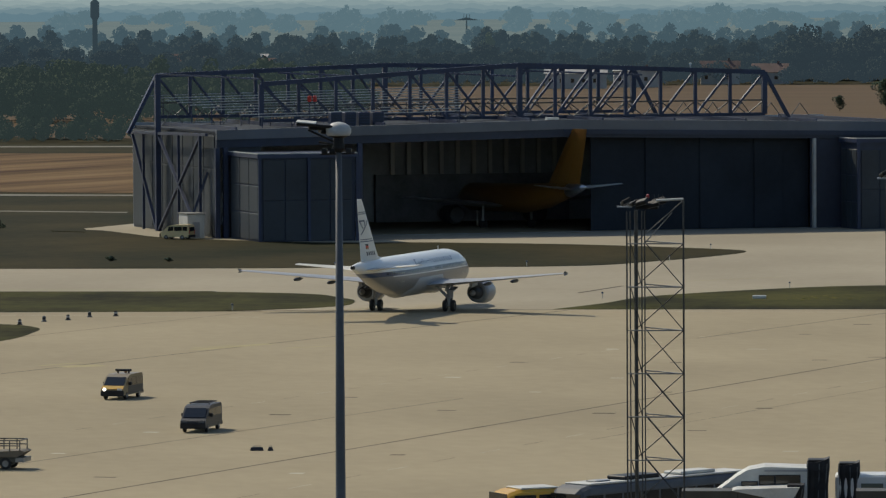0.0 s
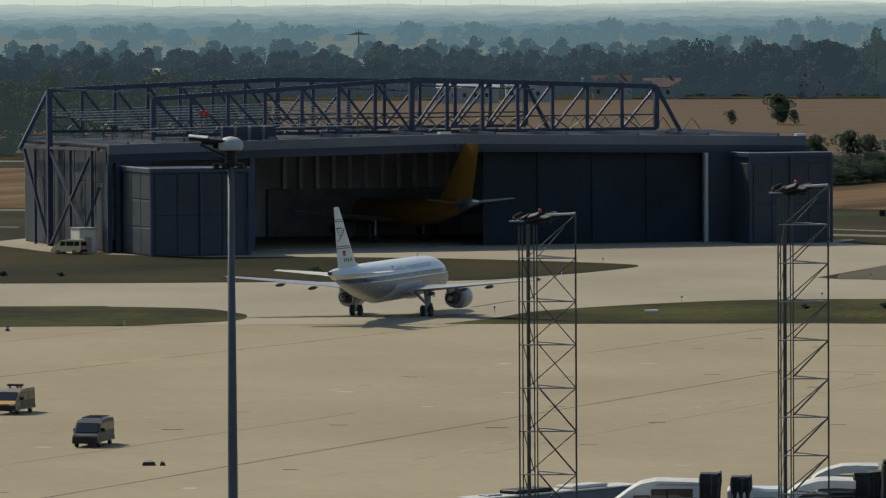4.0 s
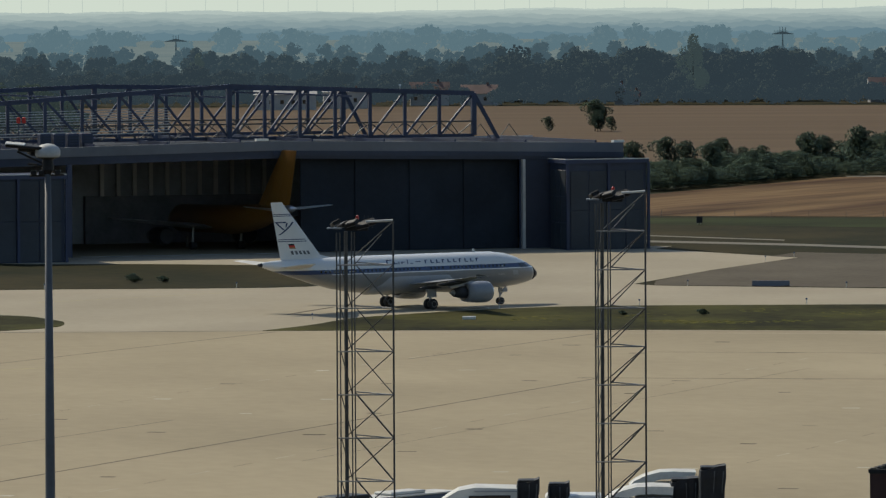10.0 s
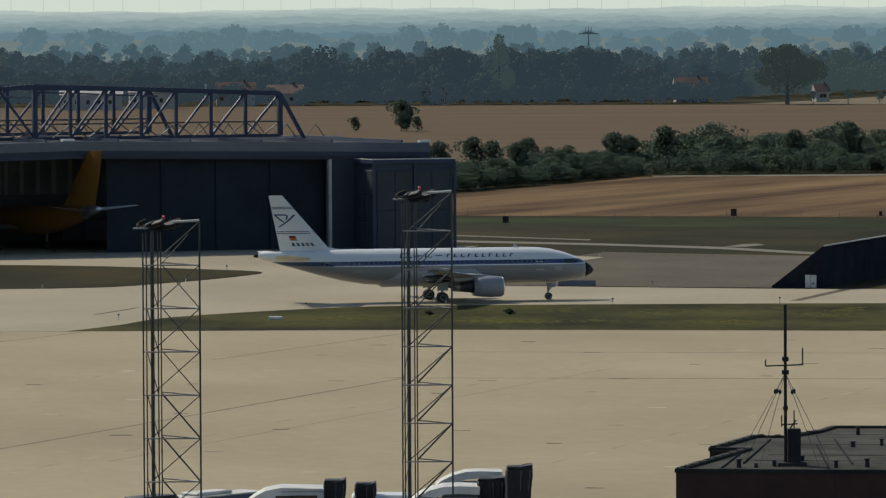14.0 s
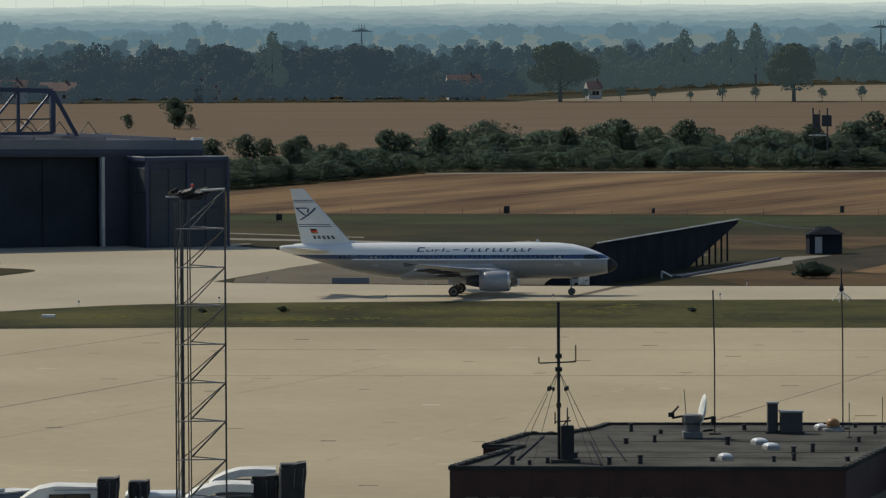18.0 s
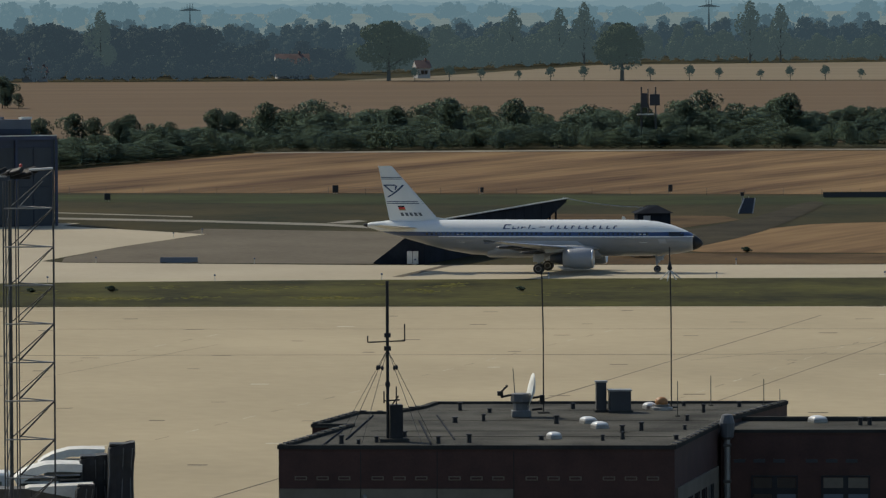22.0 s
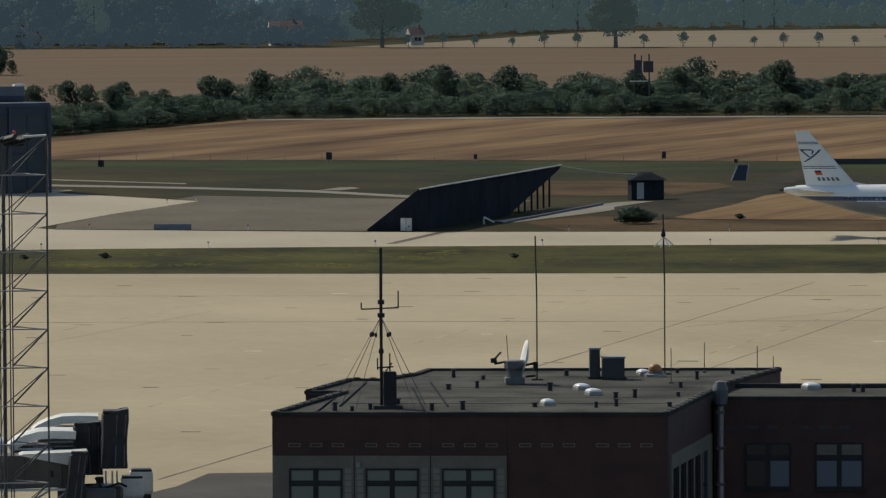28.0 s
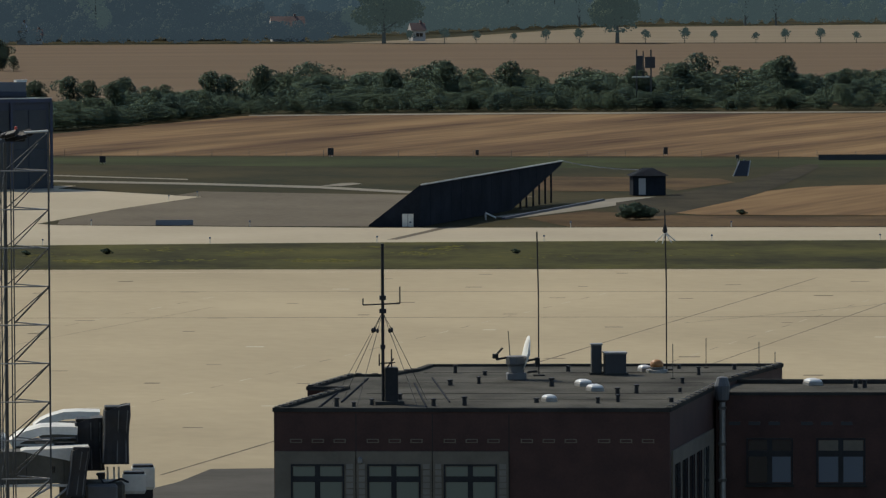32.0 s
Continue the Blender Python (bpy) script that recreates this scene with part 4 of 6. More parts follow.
flanks("cockpit_window", skin_patch, (14.15, 15.75, 4.02, 4.5, .015, 4, -.3), M_GLASS, plane, "dark cockpit glazing")
bm = skin_patch(11.6, 11.85, 4.17, 4.45, .014, 1)
for k in range(1, 47):
    y = 11.6 - k * .533
    if k in (15, 20, 21):
        continue
    other = skin_patch(y, y + .22, 4.17, 4.45, .014, 1)
    me = bpy.data.meshes.new("tmp")
    other.to_mesh(me)
    other.free()
    bm.from_mesh(me)
    bpy.data.meshes.remove(me)
tagged(part("cabin_window", bm, M_GLASS, plane, "row of dark cabin windows"), kind="stuff")
for y in (10.9, -9.4):
    flanks("cabin_door", skin_patch, (y, y + .85, 3.35, 5.15, .006, 2), M_OFFW, plane)
# lettering on the crown as plain bars: a flowing word, a dash and ten slanted letters
for k in range(10):
    y = 0.9 + k * .78
    flanks("letter", skin_patch, (y, y + .17, 4.84, 5.2, .016, 1, .35), M_NAVY, plane)
    flanks("letter", skin_patch, (y + .17, y + .45, 4.84 if k % 3 else 5.12, 4.92 if k % 3 else 5.2, .016, 1, .35), M_NAVY, plane)
for y, w, z0, z1 in ((-4.3, .18, 4.82, 5.32), (-4.12, .7, 5.24, 5.32), (-4.12, .6, 4.82, 4.9), (-3.3, .45, 4.84, 4.94), (-3.3, .14, 4.84, 5.08), (-2.7, .14, 4.84, 5.1), (-2.3, .14, 4.84, 5.06), (-2.3, .5, 5.0, 5.08), (-1.5, .14, 4.84, 5.28), (-1.1, .4, 4.84, 4.92), (-.3, .7, 5.0, 5.08)):
    flanks("letter", skin_patch, (y, y + w, z0, z1, .016, 1, .35), M_NAVY, plane)
flanks("crest", skin_patch, (13.1, 13.9, 3.25, 3.75, .014, 1, -.4), M_GREY, plane)

# fin with its stripes and sign
FIN_LO, FIN_HI = (-11.16, 5.93, 5.2), (-16.95, 1.5, 11.73)


def fin_at(z, u):
    """Length along the fin at height z and share u of the chord."""
    k = (z - FIN_LO[2]) / (FIN_HI[2] - FIN_LO[2])
    le, ch = FIN_LO[0] + (FIN_HI[0] - FIN_LO[0]) * k, FIN_LO[1] + (FIN_HI[1] - FIN_LO[1]) * k
    return le - ch * u, .07 * ch * 1.9 * (math.sqrt(u) * (1 - u) + .02)


fin = part("fin", loft([fin_section(FIN_LO[0], FIN_LO[1], FIN_LO[2], .07, 40), fin_section(FIN_HI[0], FIN_HI[1], FIN_HI[2], .07, 40)]), M_WHITE, plane, "white tail fin with thin dark stripes")
part("dorsal_fillet", loft([fin_section(-9.4, 3.0, 5.5, .02), fin_section(-11.75, 1.2, 6.05, .03)]), M_WHITE, plane)


def fin_patch(corners, off=.016, n=6, rows=5, sides=(-1, 1)):
    bm = bmesh.new()
    (z0, a0, b0), (z1, a1, b1) = corners
    for s in sides:
        last = None
        for k in range(rows + 1):
            f = k / rows
            z, a, c = z0 + (z1 - z0) * f, a0 + (a1 - a0) * f, b0 + (b1 - b0) * f
            row = []
            for i in range(n + 1):
                y, h = fin_at(z, a + (c - a) * i / n)
                row.append(bm.verts.new((s * (h + off), y, z)))
            if last:
                for i in range(n):
                    bm.faces.new((last[i], last[i + 1], row[i + 1], row[i]))
            last = row
    return bm


for z in (7.55, 7.75, 10.25, 10.42):
    flanks("stripe", fin_patch, (((z, .02, .98), (z + .08, .02, .98)),), M_NAVY, fin)
# open triangle with a swept tail
flanks("sign", fin_patch, (((9.54, .48, .95), (9.68, .50, .97)),), M_NAVY, fin)
flanks("sign", fin_patch, (((8.28, .87, .94), (9.64, .14, .24)),), M_NAVY, fin)
flanks("sign", fin_patch, (((8.80, .66, .73), (9.60, .88, .96)),), M_NAVY, fin)
flanks("sign", fin_patch, (((9.10, .56, .61), (9.56, .43, .50)),), M_NAVY, fin)
for k, mt in enumerate((M_ORANGE, M_RED, M_BLKP)):
    flanks("flag", fin_patch, (((6.82 + .17 * k, .56, .72), (6.99 + .17 * k, .56, .72)), .015, 2,), mt, fin)
for k in range(5):
    flanks("mark", fin_patch, (((6.2, .26 + .1 * k, .32 + .1 * k), (6.58, .26 + .1 * k, .32 + .1 * k)), .014, 1,), M_POLE, fin)
for s in (-1, 1):
    tp = part("tailplane", loft([aerofoil(-13.6, 4.2, s * .6, 4.85, .055, 14), aerofoil(-17.2, 1.55, s * 6.22, 5.42, .055, 14)]), M_OFFW, plane, "pale grey tailplane")
    w = part("wing", loft([aerofoil(6.4, 7.9, s * 1.2, 2.62, .07, 16), aerofoil(2.9, 4.0, s * 6.4, 3.05, .065, 16), aerofoil(-2.5, 1.5, s * 16.75, 4.05, .055, 16)]), M_GREY, plane, "pale grey swept wing")
    part("leading_edge", loft([aerofoil(6.46, 1.0, s * 1.9, 2.66, .16, 10), aerofoil(2.96, .6, s * 6.4, 3.05, .16, 10), aerofoil(-2.47, .3, s * 16.6, 4.05, .16, 10)]), M_ALU, w, "bright bare-metal leading edge")
    part("wing_fence", loft([[(s * 16.75 + d * s, -2.8, 4.05), (s * 16.75 + d * s, -4.2, 4.05), (s * 16.8 + d * s, -4.3, z), (s * 16.8 + d * s, -3.9, z)] for d, z in ((0, 4.26), (.04, 4.26))]), M_POLE, w)
    part("wing_fence", loft([[(s * 16.75 + d * s, -2.8, 4.0), (s * 16.75 + d * s, -4.2, 4.0), (s * 16.8 + d * s, -4.2, z), (s * 16.8 + d * s, -3.7, z)] for d, z in ((0, 3.86), (.04, 3.86))]), M_POLE, w)
    for x, y0, z in ((4.4, -.6, 2.35), (8.1, -1.1, 2.85), (11.2, -2.3, 3.2)):
        part("flap_fairing", lathe([(-1.5, .03), (-.9, .16), (.4, .19), (1.5, .05)], 10, 'Y'), M_VANG, w, smooth=True).location = (s * x, y0, z)
    eng = part("engine_nacelle", lathe([(-3.25, .80), (-3.3, .98), (-2.4, 1.10), (-1.4, 1.16), (-.5, 1.15), (-.08, 1.04), (0, .97), (-.12, .88), (-.8, .86)], 28, 'Y'), M_NAC, plane, "grey engine nacelle", smooth=True)
    eng.location = (s * 5.75, 6.3, 1.78)
    part("intake_lip", lathe([(-.14, 1.085), (0, 1.0), (.02, .96), (-.12, .88)], 28, 'Y'), M_ALU, eng, "polished intake lip", smooth=True)
    part("fan", lathe([(-.82, .86), (-.78, .3), (-.3, .03)], 20, 'Y'), M_BLKP, eng)
    part("core_cowl", lathe([(-4.75, .42), (-4.1, .56), (-3.1, .72)], 20, 'Y'), M_VANG, eng, "dark engine core cowl", smooth=True)
    part("exhaust_cone", lathe([(-5.3, .05), (-5.0, .22), (-4.7, .34)], 16, 'Y'), M_STEEL, eng)
    part("pylon", loft([[(s * 5.75 - .16, 5.2, 2.7), (s * 5.75 + .16, 5.2, 2.7), (s * 5.75 + .16, 1.0, 2.35), (s * 5.75 - .16, 1.0, 2.35)],
                        [(s * 5.75 - .12, 3.6, 3.1), (s * 5.75 + .12, 3.6, 3.1), (s * 5.75 + .12, .8, 2.9), (s * 5.75 - .12, .8, 2.9)]]), M_GREY, plane)
    g = part("main_gear_leg", tubes([((s * 3.79, 0, .58), (s * 3.6, 0, 2.8)), ((s * 3.75, 0, 1.3), (s * 2.3, .3, 2.6))], .15, 10), M_GREY, plane)
    part("axle", tubes([((s * 3.79 - .5, 0, .58), (s * 3.79 + .5, 0, .58))], .12, 8), M_STEEL, g)
    part("gear_door", boxes((s * 4.0 - .04, s * 4.0 + .04, -.6, .6, 1.3, 2.7)), M_GREY, g)
part("nose_gear_leg", tubes([((0, 12.64, .4), (0, 12.5, 2.2)), ((0, 12.6, 1.0), (0, 13.6, 2.1))], .1, 10), M_GREY, plane)
part("taxi_lamp", lathe([(0, .02), (.05, .13), (.15, .15)], 10, 'Y'), M_ACRYL, plane).location = (0, 12.75, 1.25)
part("nose_gear_door", boxes((-.45, -.41, 12.7, 13.3, 1.35, 1.8), (.41, .45, 12.7, 13.3, 1.35, 1.8)), M_GREY, plane)
part("blade_aerial", loft([fin_section(9.2, .5, 5.82, .05), fin_section(9.0, .25, 6.15, .05)]), M_OFFW, plane)
wheels = []
for x, y, r, w in ((-4.2, 0, .58, .4), (-3.38, 0, .58, .4), (3.38, 0, .58, .4), (4.2, 0, .58, .4), (-.25, 12.64, .38, .22), (.25, 12.64, .38, .22)):
    t = part("wheel", lathe([(-w * .5, r * .62), (-w * .42, r * .92), (-w * .2, r), (w * .2, r), (w * .42, r * .92), (w * .5, r * .62)], 20, 'X'), M_BLACK, plane, "black tyre")
    part("rim", lathe([(-w * .47, r * .3), (-w * .52, r * .58), (w * .52, r * .58), (w * .47, r * .3)], 14, 'X'), M_STEEL, t)
    t.location = (x, y, r)
    wheels.append((t, r))


# ---- masts on the apron's near side ----
def lattice_mast(x, y, top, w, turn, step, crossed):
    e = thing("floodlight_mast", pose(x, y, 0.03, 0, 0, turn), "slim steel lattice floodlight mast with a red lamp on top", "mast", "floodlight masts")
    legs = ((-.50, -.30, .042), (.50, -.30, .05), (-.365, .42, .10), (-.45, -.05, .035), (-.25, .10, .035), (-.20, .14, .035))
    for i, (a, b, r) in enumerate(legs):
        part("leg", tubes([((a * w, b * w, 0), (a * w, b * w, top - (.2 if i != 1 else -.4)))], r, 8), M_LATT, e)
    right, thick, inner = Vector((w * .5, -w * .3, 0)), Vector((-w * .365, w * .42, 0)), Vector((-w * .19, w * .12, 0))
    left = Vector((-w * .5, -w * .3, 0))
    for k in range(-1, 20):
        z1, z0 = top + .36 - step * (k + 1), top + .36 - step * (k + 2)
        if z0 < 0.2:
            break
        hi, lo = Vector((0, 0, z1)), Vector((0, 0, z0))
        if k < 0:
            part("diagonal", tubes([(right + hi, thick + lo)], .026, 6), M_STEEL, e)
            part("diagonal", tubes([(right.lerp(inner, .3) + hi.lerp(lo, .3), inner + lo)], .026, 6), M_STEEL, e)
            continue
        part("rail", tubes([(left + hi, right + hi)], .035, 6), M_STEEL, e)
        part("rail", tubes([(inner + hi + Vector((0, 0, .08)), right + hi)], .03, 6), M_STEEL, e)
        part("diagonal", tubes([(right + hi, thick.lerp(right, .02) + lo)], .028, 6), M_LATT, e)
        if crossed:
            part("diagonal", tubes([(inner + hi, right + lo)], .03 if k < 3 else .048, 6), M_LATT, e)
            part("diagonal", tubes([(left.lerp(thick, .4) + hi, inner.lerp(thick, .4) + lo)], .026, 5), M_LATT, e)
        else:
            part("diagonal", tubes([(right + hi, inner + lo + Vector((0, 0, .06)))], .03 if k < 3 else .045, 6), M_LATT, e)
            part("diagonal", tubes([(thick + hi, left + lo)], .02, 5), M_LATT, e)
    part("top_arm", tubes([((w * .02, -w * .3, top + .35), (w / 2, -w * .3, top + .42))], .06, 6), M_OFFW, e, "bright top rail")
    head = part("lamp_head", boxes((-w * .36, w * .05, -.35, .35, top - .1, top + .18), bevel=.04), M_LAMPG, e, "dark floodlight head")
    for a, b in ((-1.25, -.3), (-.95, .25), (-.1, -.45), (.15, .3), (-.55, -.5)):
        lamp = part("floodlight", boxes((-.32, .32, -.22, .22, -.1, .1), bevel=.04), M_LAMPG, head)
        lamp.matrix_basis = pose(a * w * .42, b, top + .22 + .06 * math.sin(a * 9), 25, -14, a * 60)
        g = part("lamp_glass", boxes((-.28, .28, -.18, .18, -.125, -.104)), M_POLE, lamp)
    part("visor", boxes((-w * .68, -w * .42, -.25, .25, top - .02, top + .05)), M_GREY, e)
    part("red_lamp", lathe([(0, .05), (.03, .08), (.18, .075), (.22, .03)], 10), M_RED, e, "red obstruction lamp").location = (-w * .14, 0, top + .42)
    part("lamp_stub", tubes([((-w * .14, 0, top + .1), (-w * .14, 0, top + .44))], .05, 6), M_LATT, e)
    part("aerial", tubes([((-w * .02 + .2 * i, .1 * i, top), (-w * .02 + .2 * i, .1 * i, top + .6)) for i in range(3)], .02, 4), M_LATT, e)
    part("foot", boxes((-w * .8, w * .8, -w * .7, w * .7, -.02, .35)), M_CONTR, e)
    return e


lattice_mast(-10.73, 300, 21.05, 2.78, 0, 2.13, True)
lattice_mast(1.81, 300, 22.41, 2.45, 0, 1.89, False)

pole = thing("lamp_pole", pose(-26.36, 300, 0.03), "tall grey tapered apron lamp pole with a pale dome", "lamp pole")
part("shaft", lathe([(0, .34), (.4, .34), (.45, .27), (10, .24), (23.9, .15)], 14), M_POLE, pole, smooth=True)
part("dome", lathe([(24.62, .55), (24.72, .62), (24.95, .63), (25.12, .52), (25.24, .33), (25.30, .05)], 22), M_CONTR, pole, "pale grey radome", smooth=True)
part("dome_base", lathe([(23.8, .18), (24.0, .3), (24.5, .26), (24.62, .5)], 14), M_LAMPG, pole)
for k in range(3):
    f = part("floodlight", boxes((-.55, .55, -.3, .3, -.08, .1) if k else (-.6, 1.25, -.3, .3, -.09, .06), bevel=.05), M_LAMPG, pole, "dark floodlight box")
    if k == 0:
        # pale plate stands for sunlight on one end of the head
        part("visor", boxes((-.62, .35, -.32, .32, .064, .12), bevel=.02), M_OFFW, f, "pale plate for the sunlit end of the head")
    f.matrix_basis = pose(-1.45 + .5 * k, -.2 + .3 * k, 25.2 - .2 * k, 8, 5 - 2 * k, 12 * k)
part("bracket", tubes([((0, 0, 24.2), (-1.5, 0, 24.9)), ((-.9, 0, 23.7), (.8, 0, 23.75)), ((-1.0, .1, 24.3), (.3, .1, 24.1))], .05, 6), M_LAMPG, pole)
for a in (-.7, -.3, .5):
    part("camera_box", boxes((a - .14, a + .14, -.2, .2, 23.75, 23.98), bevel=.03), M_LAMPG, pole)

# ---- terminal building with its roof clutter ----
RZ = 12.77
bld = thing("terminal_building", pose(11.71, 250.2, 0.03, 0, 0, -8.5), "dark brick terminal building with a flat felted roof", "building")
BW = 16.28
# local x along the front; y back; side walls run back leaning to the east
OUT = [(0, 0), (BW, 0), (17.7, 12.4), (18.2, 17.0), (20.4, 26.8), (4.43, 26.4), (4.0, 23.2), (2.87, 19.9), (1.41, 19.9), (.21, 12.26), (1.85, 12.26)]


def prism(pts, z0, z1):
    return loft([[(x, y, z0) for x, y in pts], [(x, y, z1) for x, y in pts]])


part("wall", prism(OUT, 0, RZ - .12), M_BRICK, bld, "dark red brick wall")
part("roof", prism([(x + (.12 if x < 10 else -.12), y + (.15 if y < 5 else -.15)) for x, y in OUT], RZ - .12, RZ - .06), M_FELT, bld, "dark felted flat roof")
for i in range(len(OUT)):
    (ax, ay), (bx, by) = OUT[i], OUT[(i + 1) % len(OUT)]
    d = Vector((bx - ax, by - ay, 0)).normalized()
    nrm = Vector((d.y, -d.x, 0))
    q = [Vector((ax, ay, 0)) + nrm * .06, Vector((bx, by, 0)) + nrm * .06, Vector((bx, by, 0)) - nrm * .22, Vector((ax, ay, 0)) - nrm * .22]
    part("coping", prism([(v.x, v.y) for v in q], RZ - .115, RZ + .05), M_FELTD, bld, "dark metal coping")
    if i in (1, 2, 3, 6, 7, 8, 10):
        n = int((Vector((bx - ax, by - ay, 0))).length / .62)
        for j in range(n):
            c = Vector((ax, ay, 0)).lerp(Vector((bx, by, 0)), (j + .5) / n) - nrm * .08
            part("coping_clip", boxes((c.x - .13, c.x + .13, c.y - .12, c.y + .12, RZ + .052, RZ + .10)), M_BLKP if j % 2 else M_STONE, bld)
wing = thing("terminal_wing", pose(31.15, 259.75, 0.03, 0, 0, -8.5), "lower dark brick wing of the terminal", "building")
part("wall", boxes((0, 24, 0, 6.5, 0, RZ - .34)), M_BRICK, wing)
part("roof", boxes((.1, 24, .1, 6.4, RZ - .34, RZ - .29)), M_FELT, wing)
part("coping", boxes((0, 24, -.06, .18, RZ - .335, RZ - .2), (0, 24, 6.3, 6.55, RZ - .335, RZ - .1)), M_FELTD, wing)
part("upstand", boxes((2.6, 24, 6.2, 6.29, RZ - .28, RZ - .12)), M_FELTD, wing)
part("downpipe", tubes([((.28, -.25, 0), (.28, -.25, RZ - .6))], .14, 10), M_STEEL, wing, "grey steel downpipe")
for k in range(8):
    part("pipe_clip", boxes((.11, .45, -.42, -.06, 1.0 + 1.55 * k, 1.12 + 1.55 * k)), M_LATT, wing)
part("cowl", lathe([(RZ - .62, .12), (RZ - .5, .28), (RZ + .1, .34), (RZ + .45, .22), (RZ + .5, .05)], 12), M_POLE, wing).location = (.28, -.25, 0)


def window(parent, x, y, z0, w, h, glass, label, cols=2, rows=2):
    fr = part("window", boxes((x, x + w, y - .05, y - .006, z0, z0 + .07), (x, x + w, y - .05, y - .006, z0 + h - .07, z0 + h), (x, x + .07, y - .05, y - .006, z0 + .07, z0 + h - .07), (x + w - .07, x + w, y - .05, y - .006, z0 + .07, z0 + h - .07)), M_BLKP, parent, label)
    levels = ((.1, h * .60), (h * .73, h - .1))
    for i in range(cols):
        for j, (lo, hi) in enumerate(levels):
            a, b = x + (.1 if i == 0 else w / 2 + .11), x + (w / 2 - .11 if i == 0 else w - .1)
            part("pane", boxes((a, b, y - .03, y - .007, z0 + lo, z0 + hi)), glass[(i + 2 * j) % len(glass)], fr)
    part("mullion", boxes((x + w / 2 - .11, x + w / 2 + .11, y - .045, y - .006, z0 + .07, z0 + h - .07)), M_BLKP, fr)
    for a, b in ((x + .07, x + w / 2 - .11), (x + w / 2 + .11, x + w - .07)):
        part("transom", boxes((a, b, y - .043, y - .006, z0 + h * .60, z0 + h * .73)), M_BLKP, fr)
    part("sill", boxes((x - .05, x + w + .05, y - .16, y - .055, z0 - .1, z0 - .02)), M_FELTD, fr)
    return fr


for k in range(3):
    x0 = .25 + k * 3.15
    left = .03 if k == 0 else x0
    part("stone_panel", boxes((left, x0 + 3.11, -.1, -.004, 0, RZ - 1.74)), M_STONE, bld, "grey rendered panel round a window")
    window(bld, x0 + .45, -.1, RZ - 4.10, 2.2, 1.84, (M_GLASSG,), "four-light window with a pale reflection in its panes")
    for j in range(9):
        z = RZ - 2.46 - .26 * j
        if k:
            part("slat", boxes((x0 + .1, x0 + .36, -.14, -.104, z, z + .21)), M_STONEL, bld)
        part("slat", boxes((x0 + 2.74, x0 + 3.02, -.14, -.104, z, z + .21)), M_STONEL, bld)
for k in range(15):
    x = .66 + .9 * (k % 3) + 3.17 * (k // 3)
    v = part("air_slot", boxes((x, x + .5, -.03, -.004, RZ - 1.39, RZ - 1.23)), M_STONE, bld, "small grey air slot")
    part("slot_gap", boxes((x + .045, x + .455, -.036, -.031, RZ - 1.355, RZ - 1.265)), M_BRICK, v)
part("wall_lamp", lathe([(0, .03), (.05, .1), (.22, .1), (.28, .04)], 10), M_STEEL, bld).location = (3.56, -.16, RZ - 2.25)
part("wall_joint", boxes((3.37, 3.40, -.012, -.002, 5, RZ - .2), (6.52, 6.55, -.012, -.002, 5, RZ - .2), (9.67, 9.7, -.012, -.002, 5, RZ - .2)), M_FELTD, bld)
# pilasters on the oblique side
sd = Vector((17.7 - BW, 12.4, 0)).normalized()
sn = Vector((sd.y, -sd.x, 0))
srot = math.degrees(math.atan2(sd.y, sd.x))
sidep = part("side_panel", boxes((.4, 12.2, -.08, -.004, 0, RZ - 1.75)), M_STONE, bld, "grey side wall with tall windows")
sidep.matrix_basis = pose(BW, 0, 0, 0, 0, srot)
for k in range(5):
    p = part("tall_window", boxes((.9 + 2.05 * k, 2.35 + 2.05 * k, -.1, -.084, RZ - 5.2, RZ - 2.35)), M_GLASS, sidep)
    part("mullion", boxes((1.6 + 2.05 * k, 1.68 + 2.05 * k, -.13, -.102, RZ - 5.2, RZ - 2.35)), M_BLKP, p)
window(wing, 1.3, 0, RZ - 4.17, 2.0, 2.0, (M_GLASS, M_GLASSB, M_GLASS, M_GLASS), "dark unlit window")
window(wing, 4.3, 0, RZ - 4.17, 2.1, 2.0, (M_GLASSB, M_GLASSB, M_STONE, M_STONE), "window with blue-grey lower panes")
window(wing, 8.05, 0, RZ - 4.17, 2.1, 2.0, (M_GLASS,), "dark unlit window")
for k in range(6):
    x = .55 + .85 * (k % 3) + 3.1 * (k // 3)
    part("air_slot", boxes((x, x + .5, -.03, -.004, RZ - 1.62, RZ - 1.47)), M_VANG, wing)


def on_roof(name, x, y, label, category, turn=0, group="", z=RZ - .03):
    return thing(name, pose(x, y, z, 0, 0, turn), label, category, group)


# guyed aerial mast
am = on_roof("aerial_mast", 16.4, 253.0, "dark guyed aerial mast with side arms", "aerial")
part("shaft", tubes([((0, 0, 0), (0, 0, 4.55)), ((0, 0, 4.55), (0, 0, 6.7))], .068, 10), M_BLKP, am)
part("arm", tubes([((-.82, 0, 4.15), (.72, 0, 4.2)), ((-.82, 0, 4.15), (-.82, 0, 4.42)), ((.72, 0, 4.2), (.72, 0, 4.9))], .03, 6), M_BLKP, am)
for r, z in ((.13, 4.35), (.14, 3.8), (.1, 2.3)):
    part("collar", boxes((-r, r, -r, r, z, z + .18)), M_BLKP, am)
part("clutter", tubes([((-.15, 0, 1.7), (.5, -.1, 1.75)), ((.35, -.1, 1.4), (.35, -.1, 2.3)), ((.15, 0, 1.5), (.45, 0, 1.9)), ((-.15, .1, 1.6), (-.15, .1, 2.1))], .03, 5), M_BLKP, am)
